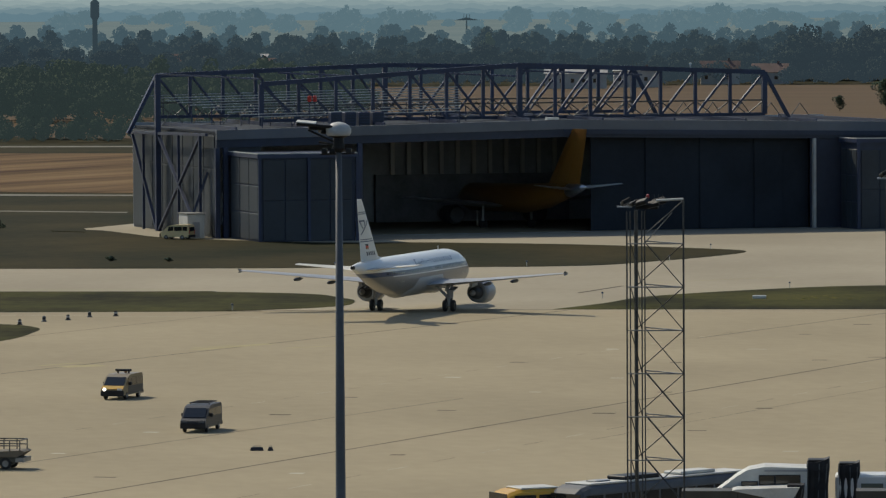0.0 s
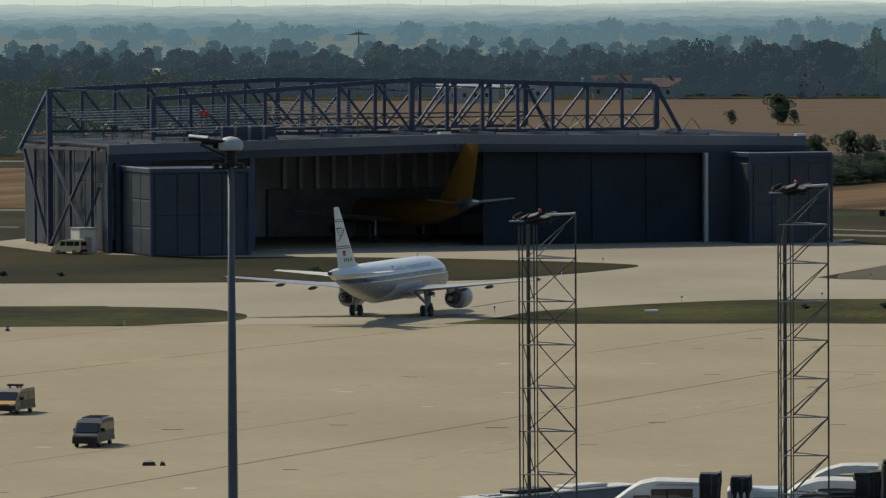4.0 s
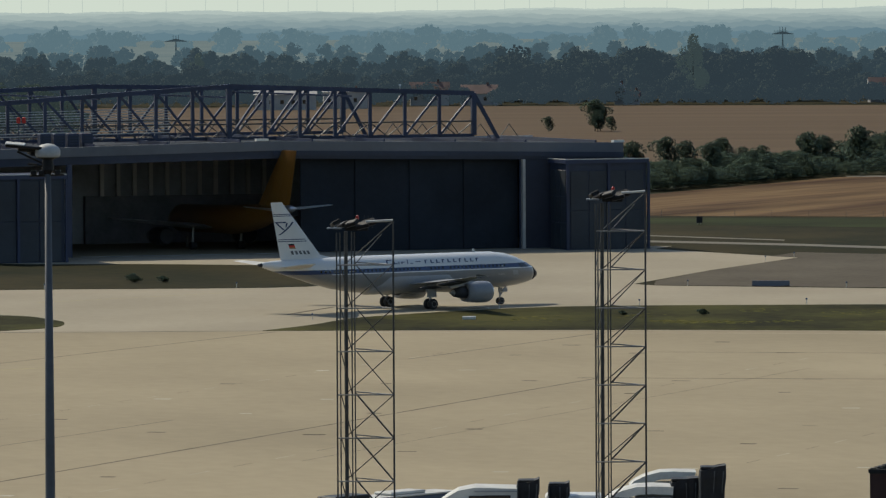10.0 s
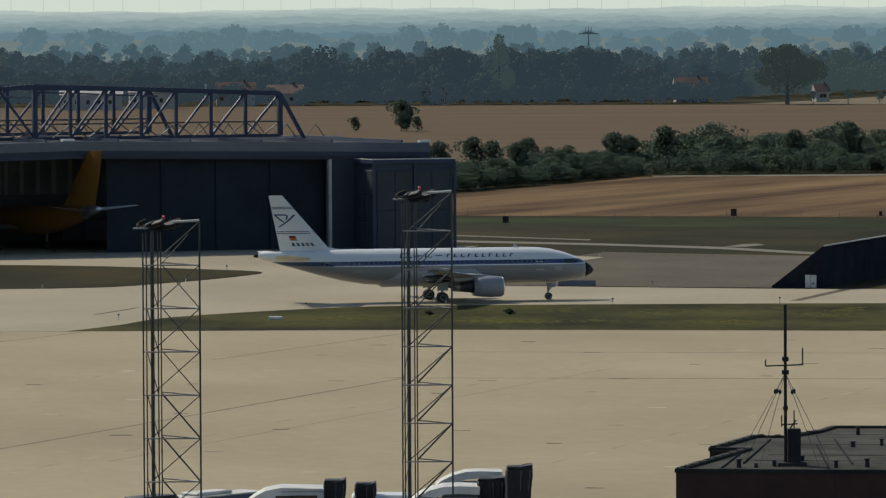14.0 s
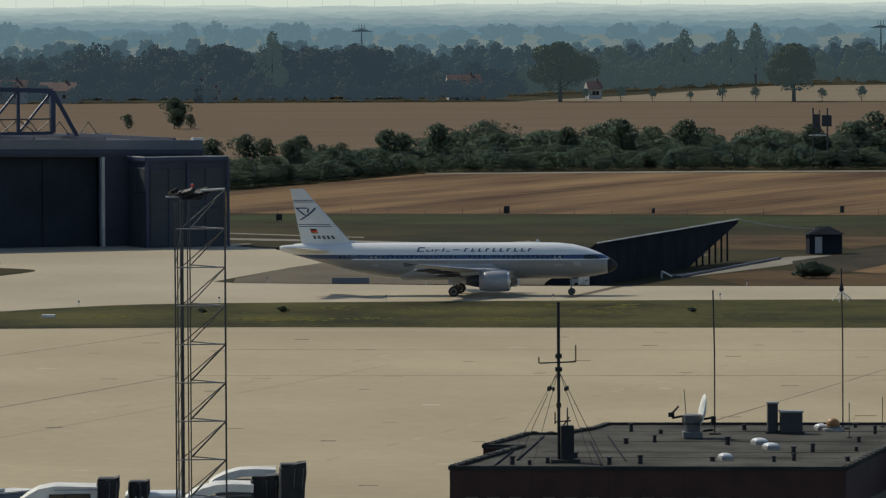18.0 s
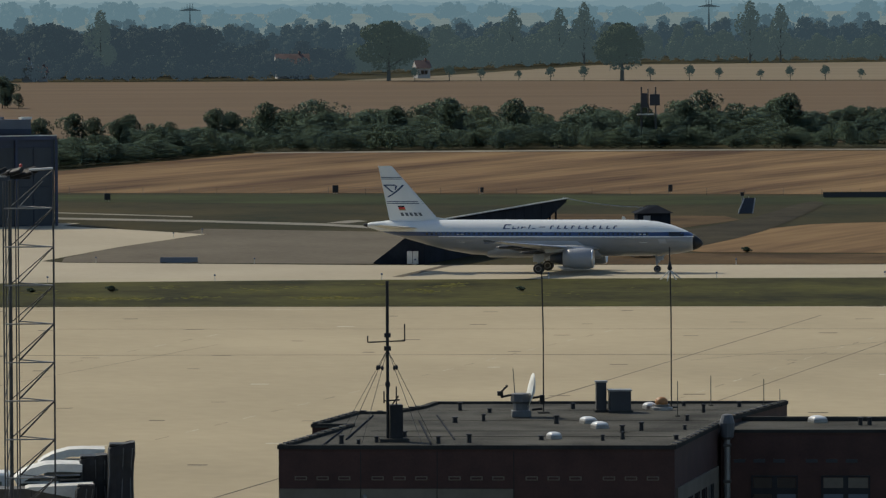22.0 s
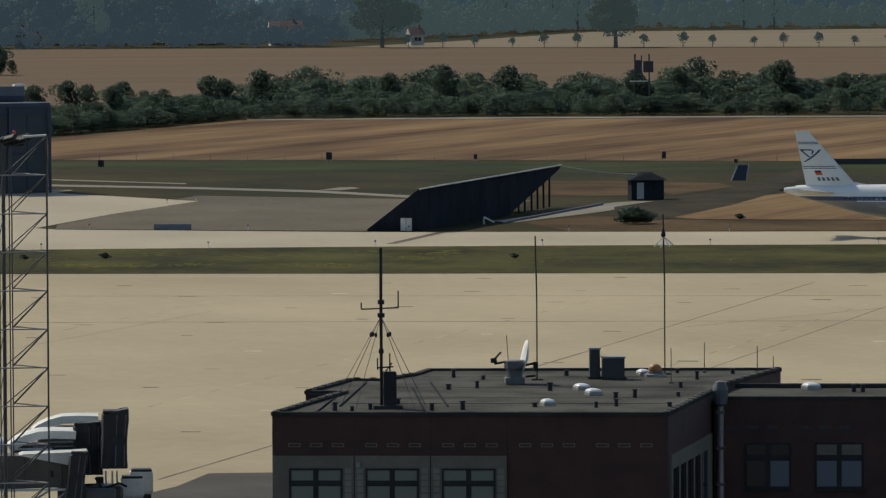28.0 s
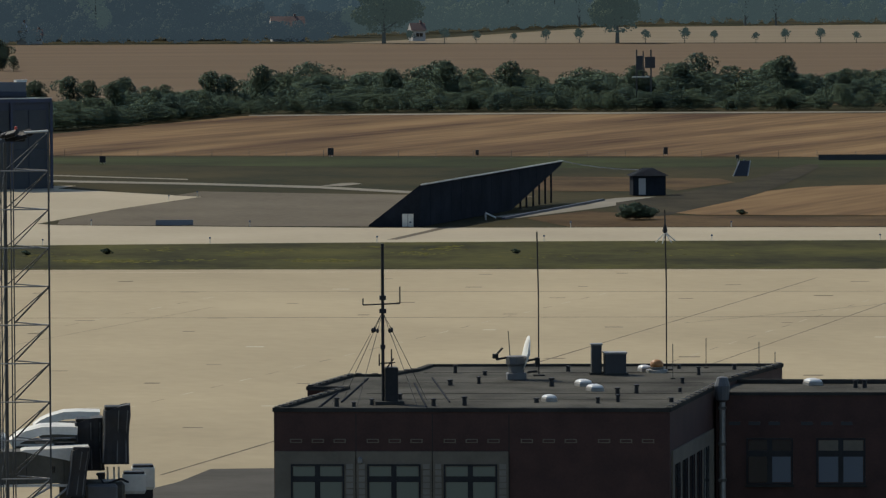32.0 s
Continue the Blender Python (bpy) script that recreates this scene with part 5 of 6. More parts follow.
for gx, gy in ((-1.55, 2.2), (-1.15, -1.0), (1.35, -.9), (1.95, 1.4), (-2.1, .4)):
    part("guy", tubes([((0, 0, 3.85), (gx, gy, 0))], .012, 4), M_LATT, am)
    p = Vector((gx, gy, 0)) * .2 + Vector((0, 0, 3.85 * .8))
    part("insulator", lathe([(-.1, .03), (0, .07), (.1, .03)], 8), M_BLKP, am).location = p
part("cabinet", boxes((.08, .62, -.28, .28, 0, 1.55), bevel=.03), M_BLKP, am, "black equipment cabinet")
part("base", boxes((-.35, .85, -.5, .45, -.02, .14)), M_FELTD, am)
for x, y, h, lab in ((24.35, 268.9, 6.4, ""), (30.35, 271.6, 7.2, "star")):
    w = on_roof("whip_aerial", x, y, "thin tall whip aerial on the roof", "aerial", group="whip aerials")
    part("mast", tubes([((0, 0, 0), (0, 0, h * .55)), ((0, 0, h * .55), (-.06, 0, h))], .032, 6), M_BLKP, w)
    part("foot", boxes((-.25, .25, -.25, .25, -.02, .06)), M_FELTD, w)
    if lab:
        part("radials", tubes([((-.05, 0, h - 1.0), (-.45, .1, h - 1.45)), ((-.05, 0, h - 1.0), (.42, .1, h - 1.4)), ((-.05, 0, h - 1.0), (-.2, -.3, h - 1.5)), ((-.05, 0, h - 1.0), (.2, -.3, h - 1.45))], .025, 5), M_OFFW, w)
        part("hub", lathe([(0, .05), (.1, .12), (.45, .03)], 8), M_BLKP, w).location = (-.05, 0, h - 1.05)
for x, y, h, tilt in ((30.0, 266, 1.55, 0), (32.25, 272.6, 1.35, 0), (34.7, 273.0, 1.15, 0), (35.3, 272, .75, 0), (23.0, 267.2, 2.1, -3)):
    w = on_roof("rod_aerial", x, y, "thin short rod aerial on the roof", "aerial", group="rod aerials")
    part("rod", tubes([((0, 0, 0), (.05 * tilt, 0, h))], .02, 5), M_LATT, w)
    part("foot", boxes((-.1, .1, -.1, .1, -.02, .04)), M_FELTD, w)
# dish on its plinth
dish = on_roof("satellite_dish", 23.15, 266.6, "white satellite dish on a grey plinth", "satellite dish")
part("plinth", boxes((-.42, .42, -.4, .4, 0, .3), bevel=.03), M_POLE, dish)
part("stem", lathe([(.3, .34), (.6, .36), (.7, .46), (1.02, .46), (1.05, .4)], 8), M_POLE, dish)
d = part("bowl", lathe([(0, .05), (.06, .3), (.12, .55), (.2, .78), (.23, .78), (.15, .52), (.1, .28), (.05, .05)], 22), M_WHITE, dish, smooth=True)
d.matrix_basis = pose(.62, .1, 1.12, 0, -78, 3)
for p, q in (((-.9, -.1, .9), (-.3, 0, 1.0)), ((-.9, -.1, 1.1), (-.6, 0, 1.4)), ((.4, .2, .8), (1.0, .2, .9)), ((.5, .2, .3), (.95, .2, .35))):
    part("arm", tubes([(p, q)], .05, 6), M_LAMPG, dish)
part("feed", boxes((-1.05, -.8, -.2, .05, .95, 1.15)), M_LAMPG, dish)
part("motor_box", boxes((.85, 1.05, .1, .35, .55, .95)), M_LAMPG, dish)
# ducts, hoods, skylights
for x, y, w, dpt, h, lab in ((26.95, 269.3, .45, .5, 1.35, "tall grey ventilation duct"), (27.75, 269.0, .95, .8, .98, "square dark ventilation unit")):
    v = on_roof("vent_unit", x, y, lab, "vent")
    part("body", boxes((-w / 2, w / 2, -dpt / 2, dpt / 2, 0, h), bevel=.03), M_VANG, v)
    part("cap", boxes((-w / 2 - .04, w / 2 + .04, -dpt / 2 - .04, dpt / 2 + .04, h - .03, h + .04)), M_STEEL, v)
    part("kerb", boxes((-w / 2 - .08, w / 2 + .08, -dpt / 2 - .08, dpt / 2 + .08, -.02, .1)), M_FELTD, v)
od = on_roof("fan_hood", 29.75, 270.2, "rust-orange domed roof fan on a grey base", "vent")
part("base", lathe([(0, .5), (.12, .5), (.16, .32), (.25, .38)], 10), M_STEEL, od)
part("dome", lathe([(.22, .27), (.33, .30), (.47, .27), (.56, .15), (.59, .02)], 16), M_ORANGE, od, smooth=True)
for x, y, s, mt in ((25.7, 262.4, .66, 0), (25.9, 259.4, .66, 0), (23.4, 253.6, .56, 0), (29.3, 271.0, .55, 0), (36.0, 264.6, .72, 1)):
    k = on_roof("skylight", x, y, "white domed skylight on the flat roof", "skylight", 12, "skylights", RZ - .05 if not mt else RZ - .27)
    part("kerb", boxes((-.45 * s, .45 * s, -.6 * s, .6 * s, 0, .16), bevel=.02), M_STEEL, k)
    part("dome", loft([[(.44 * s * f * a, .58 * s * f * b, z) for a, b in ((1, .8), (.8, 1), (-.8, 1), (-1, .8), (-1, -.8), (-.8, -1), (.8, -1), (1, -.8))] for f, z in ((1, .165), (.95, .22), (.75, .275), (.4, .31), (.05, .32))]), M_ACRYL, k, smooth=True)
vent_spots = [(14.4, 252.0), (15.1, 251.8), (15.9, 252.6), (17.2, 254.5), (19.7, 251.8), (22.8, 252.9), (25.3, 252.2), (26.2, 252.8), (27.5, 257.6), (28.4, 252.4), (20.0, 263.5), (21.3, 264.2), (20.8, 271), (22.0, 269.5),
              (25.9, 271.4), (28.3, 272), (31.4, 268.2), (31.0, 272.4), (33.4, 271.5), (26.6, 256.8), (24.3, 262.2), (29.4, 258), (30.1, 263.2), (18.4, 251.6)]
vent = on_roof("roof_vent", *vent_spots[0], "small dark vent pipe on the felted roof", "vent", group="roof vents")
part("pipe", lathe([(0, .11), (.3, .09), (.31, .13), (.36, .13), (.38, .05)], 8), M_BLKP, vent)
for i, (x, y) in enumerate(vent_spots[1:]):
    k = copy_thing(vent, pose(x, y, RZ - .05))
    k.scale = (.8 + .07 * (i % 5),) * 2 + (.6 + .16 * (i % 4),)
for x in (37.6, 38.0, 39.2):
    copy_thing(vent, pose(x, 262.6, RZ - .28))
# felt seams on the roof
seams = part("roof_seam", boxes(*[(2.3 + .36 * k, 15.8 + .35 * k, 3.0 + 3.2 * k, 3.06 + 3.2 * k, RZ - .058, RZ - .045) for k in (1, 2, 4, 6)]), M_FELTD, bld)
for a, c in (((1.73, 1.0), (1.75, 11.6)), ((2.4, 4.4), (2.3, 18.5)), ((4.6, 15.3), (6.17, 1.6)), ((5.14, 18.5), (6.93, 4.4))):
    part("cable", tubes([((*a, RZ - .03), (*c, RZ - .045))], .045, 5), M_FENCE, bld, "black cable over the roof")
for x0, x1 in ((1.6, 2.6), (7.2, 8.3), (10.1, 10.6), (12.0, 12.9)):
    part("walk_pad", boxes((x0, x1, 1.2, 1.55, RZ - .058, RZ - .02)), M_FELTD, bld)
part("ledge", boxes((.1, .8, 5.6, 6.2, RZ - .5, RZ - .1)), M_STONE, bld, "small grey ledge")


# ---- passenger bridges, buses and vans by the terminal ----
def bellows(parent, x, y, z0, w, d, h, lean=0.0, label="black folding canopy"):
    """A pleated hood: rings from foot to top, waisted in the middle and leaning by the given metres."""
    rings = []
    for i in range(7):
        f = i / 6
        s = 1.0 - .10 * math.sin(math.pi * f) + (.03 if i == 5 else 0) - (.06 if i == 6 else 0)
        ring = []
        for ax, ay, bx, by in ((-1, -1, 1, -1), (1, -1, 1, 1), (1, 1, -1, 1), (-1, 1, -1, -1)):
            for k in range(6):
                q = k / 6
                px, py = ax + (bx - ax) * q, ay + (by - ay) * q
                pleat = .05 if k % 2 else 0
                ring.append((x + lean * (1 - f) + (px * w / 2 - (by - ay) / 2 * -pleat) * s, y + (py * d / 2 - (bx - ax) / 2 * pleat) * s, z0 + h * f + (.12 * px if i == 6 else 0) + .05 * math.sin(2.3 * px + 9 * w) * (f > .8)))
        rings.append(ring)
    b = part("canopy", loft(rings), M_BLACK, parent, label)
    for k in (-.5, .06, .42):
        part("rib", tubes([((x + lean + k * w * .95, y - d / 2 - .02, z0 + .1), (x + lean * .5 + k * w * .86, y - d / 2 * .88, z0 + h * .5)), ((x + lean * .5 + k * w * .86, y - d / 2 * .88, z0 + h * .5), (x + k * w * .95, y - d / 2 - .02, z0 + h - .15))], .035, 5), M_POLE, b)
    part("top_frame", boxes((x - w / 2 + .03, x + w / 2 - .03, y - d / 2 + .1, y + d / 2 - .1, z0 + h - .12, z0 + h + .06), bevel=.05), M_LAMPG, b)


def shell(parent, name, prof, y0, y1, label=""):
    """A thin curved hood: outer line of the profile with the same line set in."""
    inner = [(a * .93 - .05, c - .42) for a, c in prof]
    line = prof + inner[::-1]
    return part(name, loft([[(a, y, c) for a, c in line] for y in (y0, y1)]), M_OFFW, parent, label)


def jet_bridge(x, y, folds, rear):
    e = thing("passenger_bridge", pose(x, y, 0.03), "white passenger boarding bridge with black canopies, parked", "boarding bridge", "boarding bridges")
    prof = [(-4.1, 5.22), (-3.75, 5.5), (-3.2, 5.76), (-2.4, 5.97), (-1.6, 6.0), (-.4, 5.95)]
    if rear:
        shell(e, "cab_roof", prof, 0, 2.9, "white curved cab roof")
        cab = part("cab", boxes((-3.9, -.45, .3, 2.7, 3.3, 5.2), bevel=.05), M_OLIVE, e, "dark cab under the curved roof")
        part("window", boxes((-2.7, -1.75, .26, .296, 4.6, 5.15)), M_GLASS, cab)
        part("window", boxes((-1.6, -.6, .26, .296, 4.6, 5.15)), M_GLASS, cab)
        part("window_rail", boxes((-3.9, -1.7, .18, .25, 4.95, 5.05)), M_OFFW, cab)
    else:
        full = [(-5.6, 3.3), (-5.6, 3.75), (-4.1, 4.85), (-3.3, 5.45), (-2.7, 5.8), (-1.8, 5.97), (.5, 5.9), (.5, 3.3)]
        cab = part("cab", loft([[(a, b, c) for a, c in full] for b in (0, 2.9)]), M_OFFW, e, "white cab with a long sloping roof")
        for a, b, lo, hi in ((-3.0, -2.2, 4.5, 5.15), (-2.05, -1.28, 4.75, 5.48), (-1.18, .1, 4.75, 5.5)):
            w = part("window", boxes((a, b, -.03, -.004, lo, hi)), M_GLASSW, cab, "cab window with a brown reflection in its colour")
            part("frame", boxes((a - .05, b + .05, -.04, -.003, lo - .06, lo - .002), (a - .05, b + .05, -.04, -.003, hi + .002, hi + .05), (a - .05, a - .002, -.04, -.003, lo, hi), (b + .002, b + .05, -.04, -.003, lo, hi)), M_BLKP, w)
        part("roof_rail", boxes((-1.8, .5, -.05, -.004, 5.72, 5.8)), M_GREY, cab)
    if rear:
        shell(e, "rear_roof", [(a + 1.35, c + .28) for a, c in prof], 7.0, 9.2)
        part("rear_cab", boxes((-2.4, 1.1, 7.2, 9.0, 3.0, 5.6), bevel=.05), M_OLIVE, e)
    else:
        side = part("side_cab", boxes((2.0, 5.1, 2.2, 4.8, 3.4, 5.35), bevel=.12), M_WHITE, e)
        part("window", boxes((3.4, 4.6, 2.165, 2.196, 4.1, 4.9)), M_GLASSG, side)
    for f in folds:
        bellows(e, *f)
    gang = part("gangway", loft([[(-6.2, yy, 3.05), (-6.2, yy, 4.86), (-3.3, yy, 4.86), (-.75, yy, 4.3), (-.75, yy, 3.15)] for yy in (-2.4, -.3)]), M_OLIVE, e, "olive grey gangway wall")
    part("gangway_roof", loft([[(-3.5, yy, 4.88), (-.75, yy, 4.32), (-.3, yy, 4.3), (.15, yy, 5.06), (-.9, yy, 5.03), (-3.3, yy, 4.95)] for yy in (-2.5, -.3)]), M_OFFW, e, "white wedge of the gangway roof")
    part("window", boxes((-1.9, -1.65, -2.43, -2.404, 3.7, 4.05)), M_GLASS, gang)
    part("seam", boxes((-3.2, -3.17, -2.43, -2.404, 3.1, 4.8)), M_BLKP, gang)
    part("seam", boxes((-1.2, -1.17, -2.43, -2.404, 3.2, 4.4)), M_BLKP, gang)
    part("ledge", boxes((-6.2, -.75, -2.7, -2.45, 2.98, 3.1)), M_OFFW, e, "pale gangway sill")
    part("lower_rail", boxes((-6.2, -2.4, -2.9, -2.8, 1.85, 1.95)), M_OFFW, e)
    for a, b in ((-5.6, -1.9), (-3.6, -.9)):
        part("strut", tubes([((a, -2.75, .8), (b, -2.75, 3.0))], .06, 6), M_GREY, e)
    for a in (-1.2, .9):
        leg = part("leg", boxes((a - .2, a + .2, 2.0, 2.4, .3, 3.3)), M_VANG, e)
        part("wheel", lathe([(-.2, .4), (-.15, .5), (.15, .5), (.2, .4)], 14, 'X'), M_BLACK, leg).location = (a, 2.2, .5)
    part("crossbeam", boxes((-1.6, 1.3, 1.9, 2.5, 1.2, 1.6)), M_VANG, e)
    part("underframe", boxes((-1.4, 2.1, -.6, 1.6, 1.5, 3.0), bevel=.15), M_OLIVE, e, "olive grey underframe")
    part("lift_box", boxes((.0, 1.7, -1.6, -.65, 2.0, 2.95), bevel=.12), M_POLE, e)
    part("cable_drum", lathe([(-.35, .3), (-.3, .45), (.3, .45), (.35, .3)], 14, 'Y'), M_BLKP, e).location = (-.5, -1.2, 2.0)
    for a in (1.15, 1.5, 1.75):
        part("hanger", boxes((a, a + .1, .4, .5, 3.0, 3.75)), M_OFFW, e)
    part("hose", tubes([((.6, -.7, 3.5), (1.0, -.8, 2.9)), ((1.0, -.8, 2.9), (1.9, -.8, 3.2)), ((1.9, -.8, 3.2), (2.3, -.7, 3.0))], .06, 6), M_BLKP, e)
    for a, b, top in ((2.0, .0, 3.36), (2.55, 2.4, 3.52)):
        unit = part("drive_unit", loft([[(a + m, b + m, z), (a + 1.25 - m, b + m, z), (a + 1.25 - m, b + 1.2 - m, z), (a + m, b + 1.2 - m, z)] for m, z in ((.08, 2.3), (0, 2.45), (0, top - .05), (.04, top))]), M_OFFW, e, "white drive unit")
        part("grille", boxes((a + .06, a + 1.19, b + .06, b + 1.14, top - .12, top + .13), bevel=.05), M_BLKP, unit)
        part("skirt", boxes((a + .15, a + 1.15, b + .1, b + 1.1, 1.6, 2.3)), M_BLKP, unit)
    return e


jet_bridge(-4.15, 329, ((1.1, 1.3, 3.5, 1.2, 1.7, 2.75, -.1), (2.75, 2.9, 3.4, 1.15, 1.5, 2.55, .0), (-.1, -1.5, 2.7, .95, 1.4, 2.4, -.3)), False)
jet_bridge(5.2, 329, ((.22, 1.3, 3.55, 1.5, 1.7, 2.75, .05), (1.72, -.2, 4.0, 1.42, 1.6, 3.05, -.12), (-.28, -2.9, 2.5, .95, .9, 2.55, -.32)), True)


def wheel_pair(e, xs, y, r, w=.22):
    for x in xs:
        t = part("wheel", lathe([(-w / 2, r * .65), (-w * .4, r), (w * .4, r), (w / 2, r * .65)], 16, 'X'), M_BLACK, e)
        part("rim", lathe([(-w * .51, r * .3), (-w * .52, r * .55), (w * .52, r * .55), (w * .51, r * .3)], 10, 'X'), M_STEEL, t)
        t.location = (x, y, r)


def bus(x, y, rot, length, paint, label, group):
    e = thing("apron_bus", pose(x, y, 0.06, 0, 0, rot), label, "bus", group)
    h, w = (3.05 if length > 6 else 2.8), 2.6
    shape = ((-length / 2, .22, .45), (-length / 2 + .25, .06, .16), (-length / 2 + .8, 0, 0), (length / 2 - .4, 0, 0), (length / 2, .1, .12))
    part("body", loft([[(-w / 2 + i, y0, .3), (w / 2 - i, y0, .3), (w / 2 - i, y0, h - .45 - d), (w / 2 - .12 - i, y0, h - .16 - d), (w / 2 - .35 - i, y0, h - d), (-w / 2 + .35 + i, y0, h - d), (-w / 2 + .12 + i, y0, h - .16 - d), (-w / 2 + i, y0, h - .45 - d)] for y0, i, d in shape]), paint, e)
    part("roof", boxes((-w / 2 + .3, w / 2 - .3, -length / 2 + 1.0, length / 2 - .45, h + .004, h + .10), bevel=.03), M_OFFW, e, "white roof")
    if length > 6:
        part("roof_unit", boxes((-.75, .75, -length * .22, -length * .02, h + .105, h + .34), bevel=.06), M_BLKP, e, "dark air-conditioning unit")
        part("roof_unit", boxes((-.7, .7, length * .1, length * .3, h + .105, h + .3), bevel=.06), M_OFFW, e)
        part("roof_hatch", boxes((-.4, .4, -length * .36, -length * .28, h + .105, h + .18), bevel=.02), M_GREY, e)
    for s in (-1, 1):
        for k in range(int(length / 1.6)):
            y0 = -length / 2 + .4 + 1.6 * k
            part("window", boxes((s * w / 2 - .02 * (s < 0) + .004 * s, s * w / 2 + .02 * (s > 0) + .004 * s, y0, y0 + 1.4, 1.25, 2.5)), M_GLASS, e)
    part("windscreen", boxes((-w / 2 + .15, w / 2 - .15, -length / 2 - .03, -length / 2 - .005, 1.1, 2.6), (-w / 2 + .15, w / 2 - .15, length / 2 + .005, length / 2 + .03, 1.1, 2.6)), M_GLASS, e)
    wheel_pair(e, (-1.1, 1.1), -length * .32, .48)
    wheel_pair(e, (-1.1, 1.1), length * .32, .48)
    return e


bus(-20.1, 353.4, -60, 3.9, M_BUSY, "yellow apron bus with a white roof", "apron buses")
bus(-12.9, 357.8, -40, 15.4, M_POLE, "long dark grey apron bus with a white roof", "apron buses")


def van(name, x, y, rot, paint, label, extras="", length=4.8):
    e = thing(name, pose(x, y, 0.03, 0, 0, rot), label, "van")
    w, h = 1.84, 1.93
    hy = length / 2
    prof = [(-hy, .35), (hy, .35), (hy, .85), (hy - .35, 1.05), (hy - 1.15, 1.72), (hy - 1.5, h - .08), (hy - 2.0, h), (-hy + .25, h), (-hy + .06, h - .25), (-hy, 1.0)]
    part("body", loft([[(-w / 2 + a, b, c) for b, c in prof] if f == 0 else [(w / 2 - a, b, c) for b, c in prof] for f, a in ((0, 0), (1, 0))]), paint, e)
    part("front_bumper", boxes((-w / 2 - .02, w / 2 + .02, hy - .1, hy + .08, .3, .72), bevel=.04), M_BLKP, e)
    part("rear_bumper", boxes((-w / 2 - .02, w / 2 + .02, -hy - .08, -hy + .1, .3, .62), bevel=.04), M_BLKP, e)
    ws = part("windscreen", loft([[(-w / 2 + .1, hy - .38, 1.09), (w / 2 - .1, hy - .38, 1.09), (w / 2 - .16, hy - 1.12, 1.72), (-w / 2 + .16, hy - 1.12, 1.72)], [(-w / 2 + .1, hy - .36, 1.11), (w / 2 - .1, hy - .36, 1.11), (w / 2 - .16, hy - 1.10, 1.74), (-w / 2 + .16, hy - 1.10, 1.74)]]), M_GLASS, e)
    part("rear_window", boxes((-w / 2 + .15, w / 2 - .15, -hy - .02, -hy + .012, 1.1, 1.62)), M_GLASS, e)
    for s in (-1, 1):
        for a, b in ((hy - 1.9, hy - 1.2), (hy - 3.1, hy - 2.0), (-hy + .25, hy - 3.2)):
            part("side_window", boxes((s * w / 2 + .004 * s - .012 * (s < 0), s * w / 2 + .004 * s + .012 * (s > 0), a, b, 1.12, 1.68)), M_GLASS, e)
        part("headlight", boxes((s * .62 - .2, s * .62 + .2, hy - .02, hy + .03, .76, .9)), M_POLE if "rack" in extras else M_ACRYL, e)
        part("tail_light", boxes((s * .82 - .08, s * .82 + .08, -hy - .03, -hy - .004, .75, 1.2)), M_RED, e)
        part("mirror", boxes((s * 1.06 - .12, s * 1.06 + .12, hy - 1.35, hy - 1.22, 1.1, 1.35), bevel=.02), M_BLKP, e)
    wheel_pair(e, (-.82, .82), hy - .85, .33)
    wheel_pair(e, (-.82, .82), -hy + .95, .33)
    if "rack" in extras:
        part("roof_rack", tubes([((-.7, -1.9, h + .12), (-.7, .6, h + .12)), ((.7, -1.9, h + .12), (.7, .6, h + .12))] + [((-.7, -1.9 + .6 * k, h + .12), (.7, -1.9 + .6 * k, h + .12)) for k in range(5)] + [((a, b, h - .02), (a, b, h + .12)) for a in (-.7, .7) for b in (-1.6, .4)], .03, 5), M_BLKP, e)
    if "bar" in extras:
        part("light_bar", boxes((-.65, .65, -.5, -.2, h + .16, h + .34), bevel=.04), M_BLKP, e)
        part("bar_foot", boxes((-.5, -.4, -.4, -.3, h - .02, h + .17), (.4, .5, -.4, -.3, h - .02, h + .17)), M_BLKP, e)
        part("beacon", lathe([(0, .12), (.12, .12), (.2, .05)], 10), M_ORANGE, e).location = (0, -.9, h)
        part("bonnet", loft([[(-w / 2 + .03, hy + .012, .84), (w / 2 - .03, hy + .012, .84), (w / 2 - .03, hy - .33, 1.075), (-w / 2 + .03, hy - .33, 1.075)], [(-w / 2 + .03, hy + .03, .86), (w / 2 - .03, hy + .03, .86), (w / 2 - .03, hy - .32, 1.095), (-w / 2 + .03, hy - .32, 1.095)]]), M_VANY, e, "yellow bonnet")
        part("black_panel", boxes((-w / 2 + .05, w / 2 - .05, hy + .004, hy + .03, .36, .74)), M_BLKP, e)
        for s in (-1, 1):
            part("dark_flank", boxes((s * w / 2 + .002 * s - .01 * (s < 0), s * w / 2 + .002 * s + .01 * (s > 0), -hy + .1, hy - 1.2, .4, 1.05)), M_VANG, e)
        # emissive disc in place of the sun's glint on this headlamp
        part("headlamp_glint", lathe([(0, .13), (.03, .13)], 12, 'Y'), glow("glint_glow", (1.0, .93, .75), 3.0), e, "glowing disc for a sun glint on the headlamp").location = (.62, hy + .05, .82)
    return e


van("apron_van", -58.85, 474.6, 168, M_BEIGE, "yellow and black apron van with a roof light bar", "bar")
van("apron_van", -48.7, 439.2, 172, M_VANG, "dark grey van with a roof rack, standing on the apron", "rack", 5.0)
van("parked_van", -89.6, 781.6, 72, M_CREAM, "cream and dark van parked beside the hangar wall", "", 4.1)

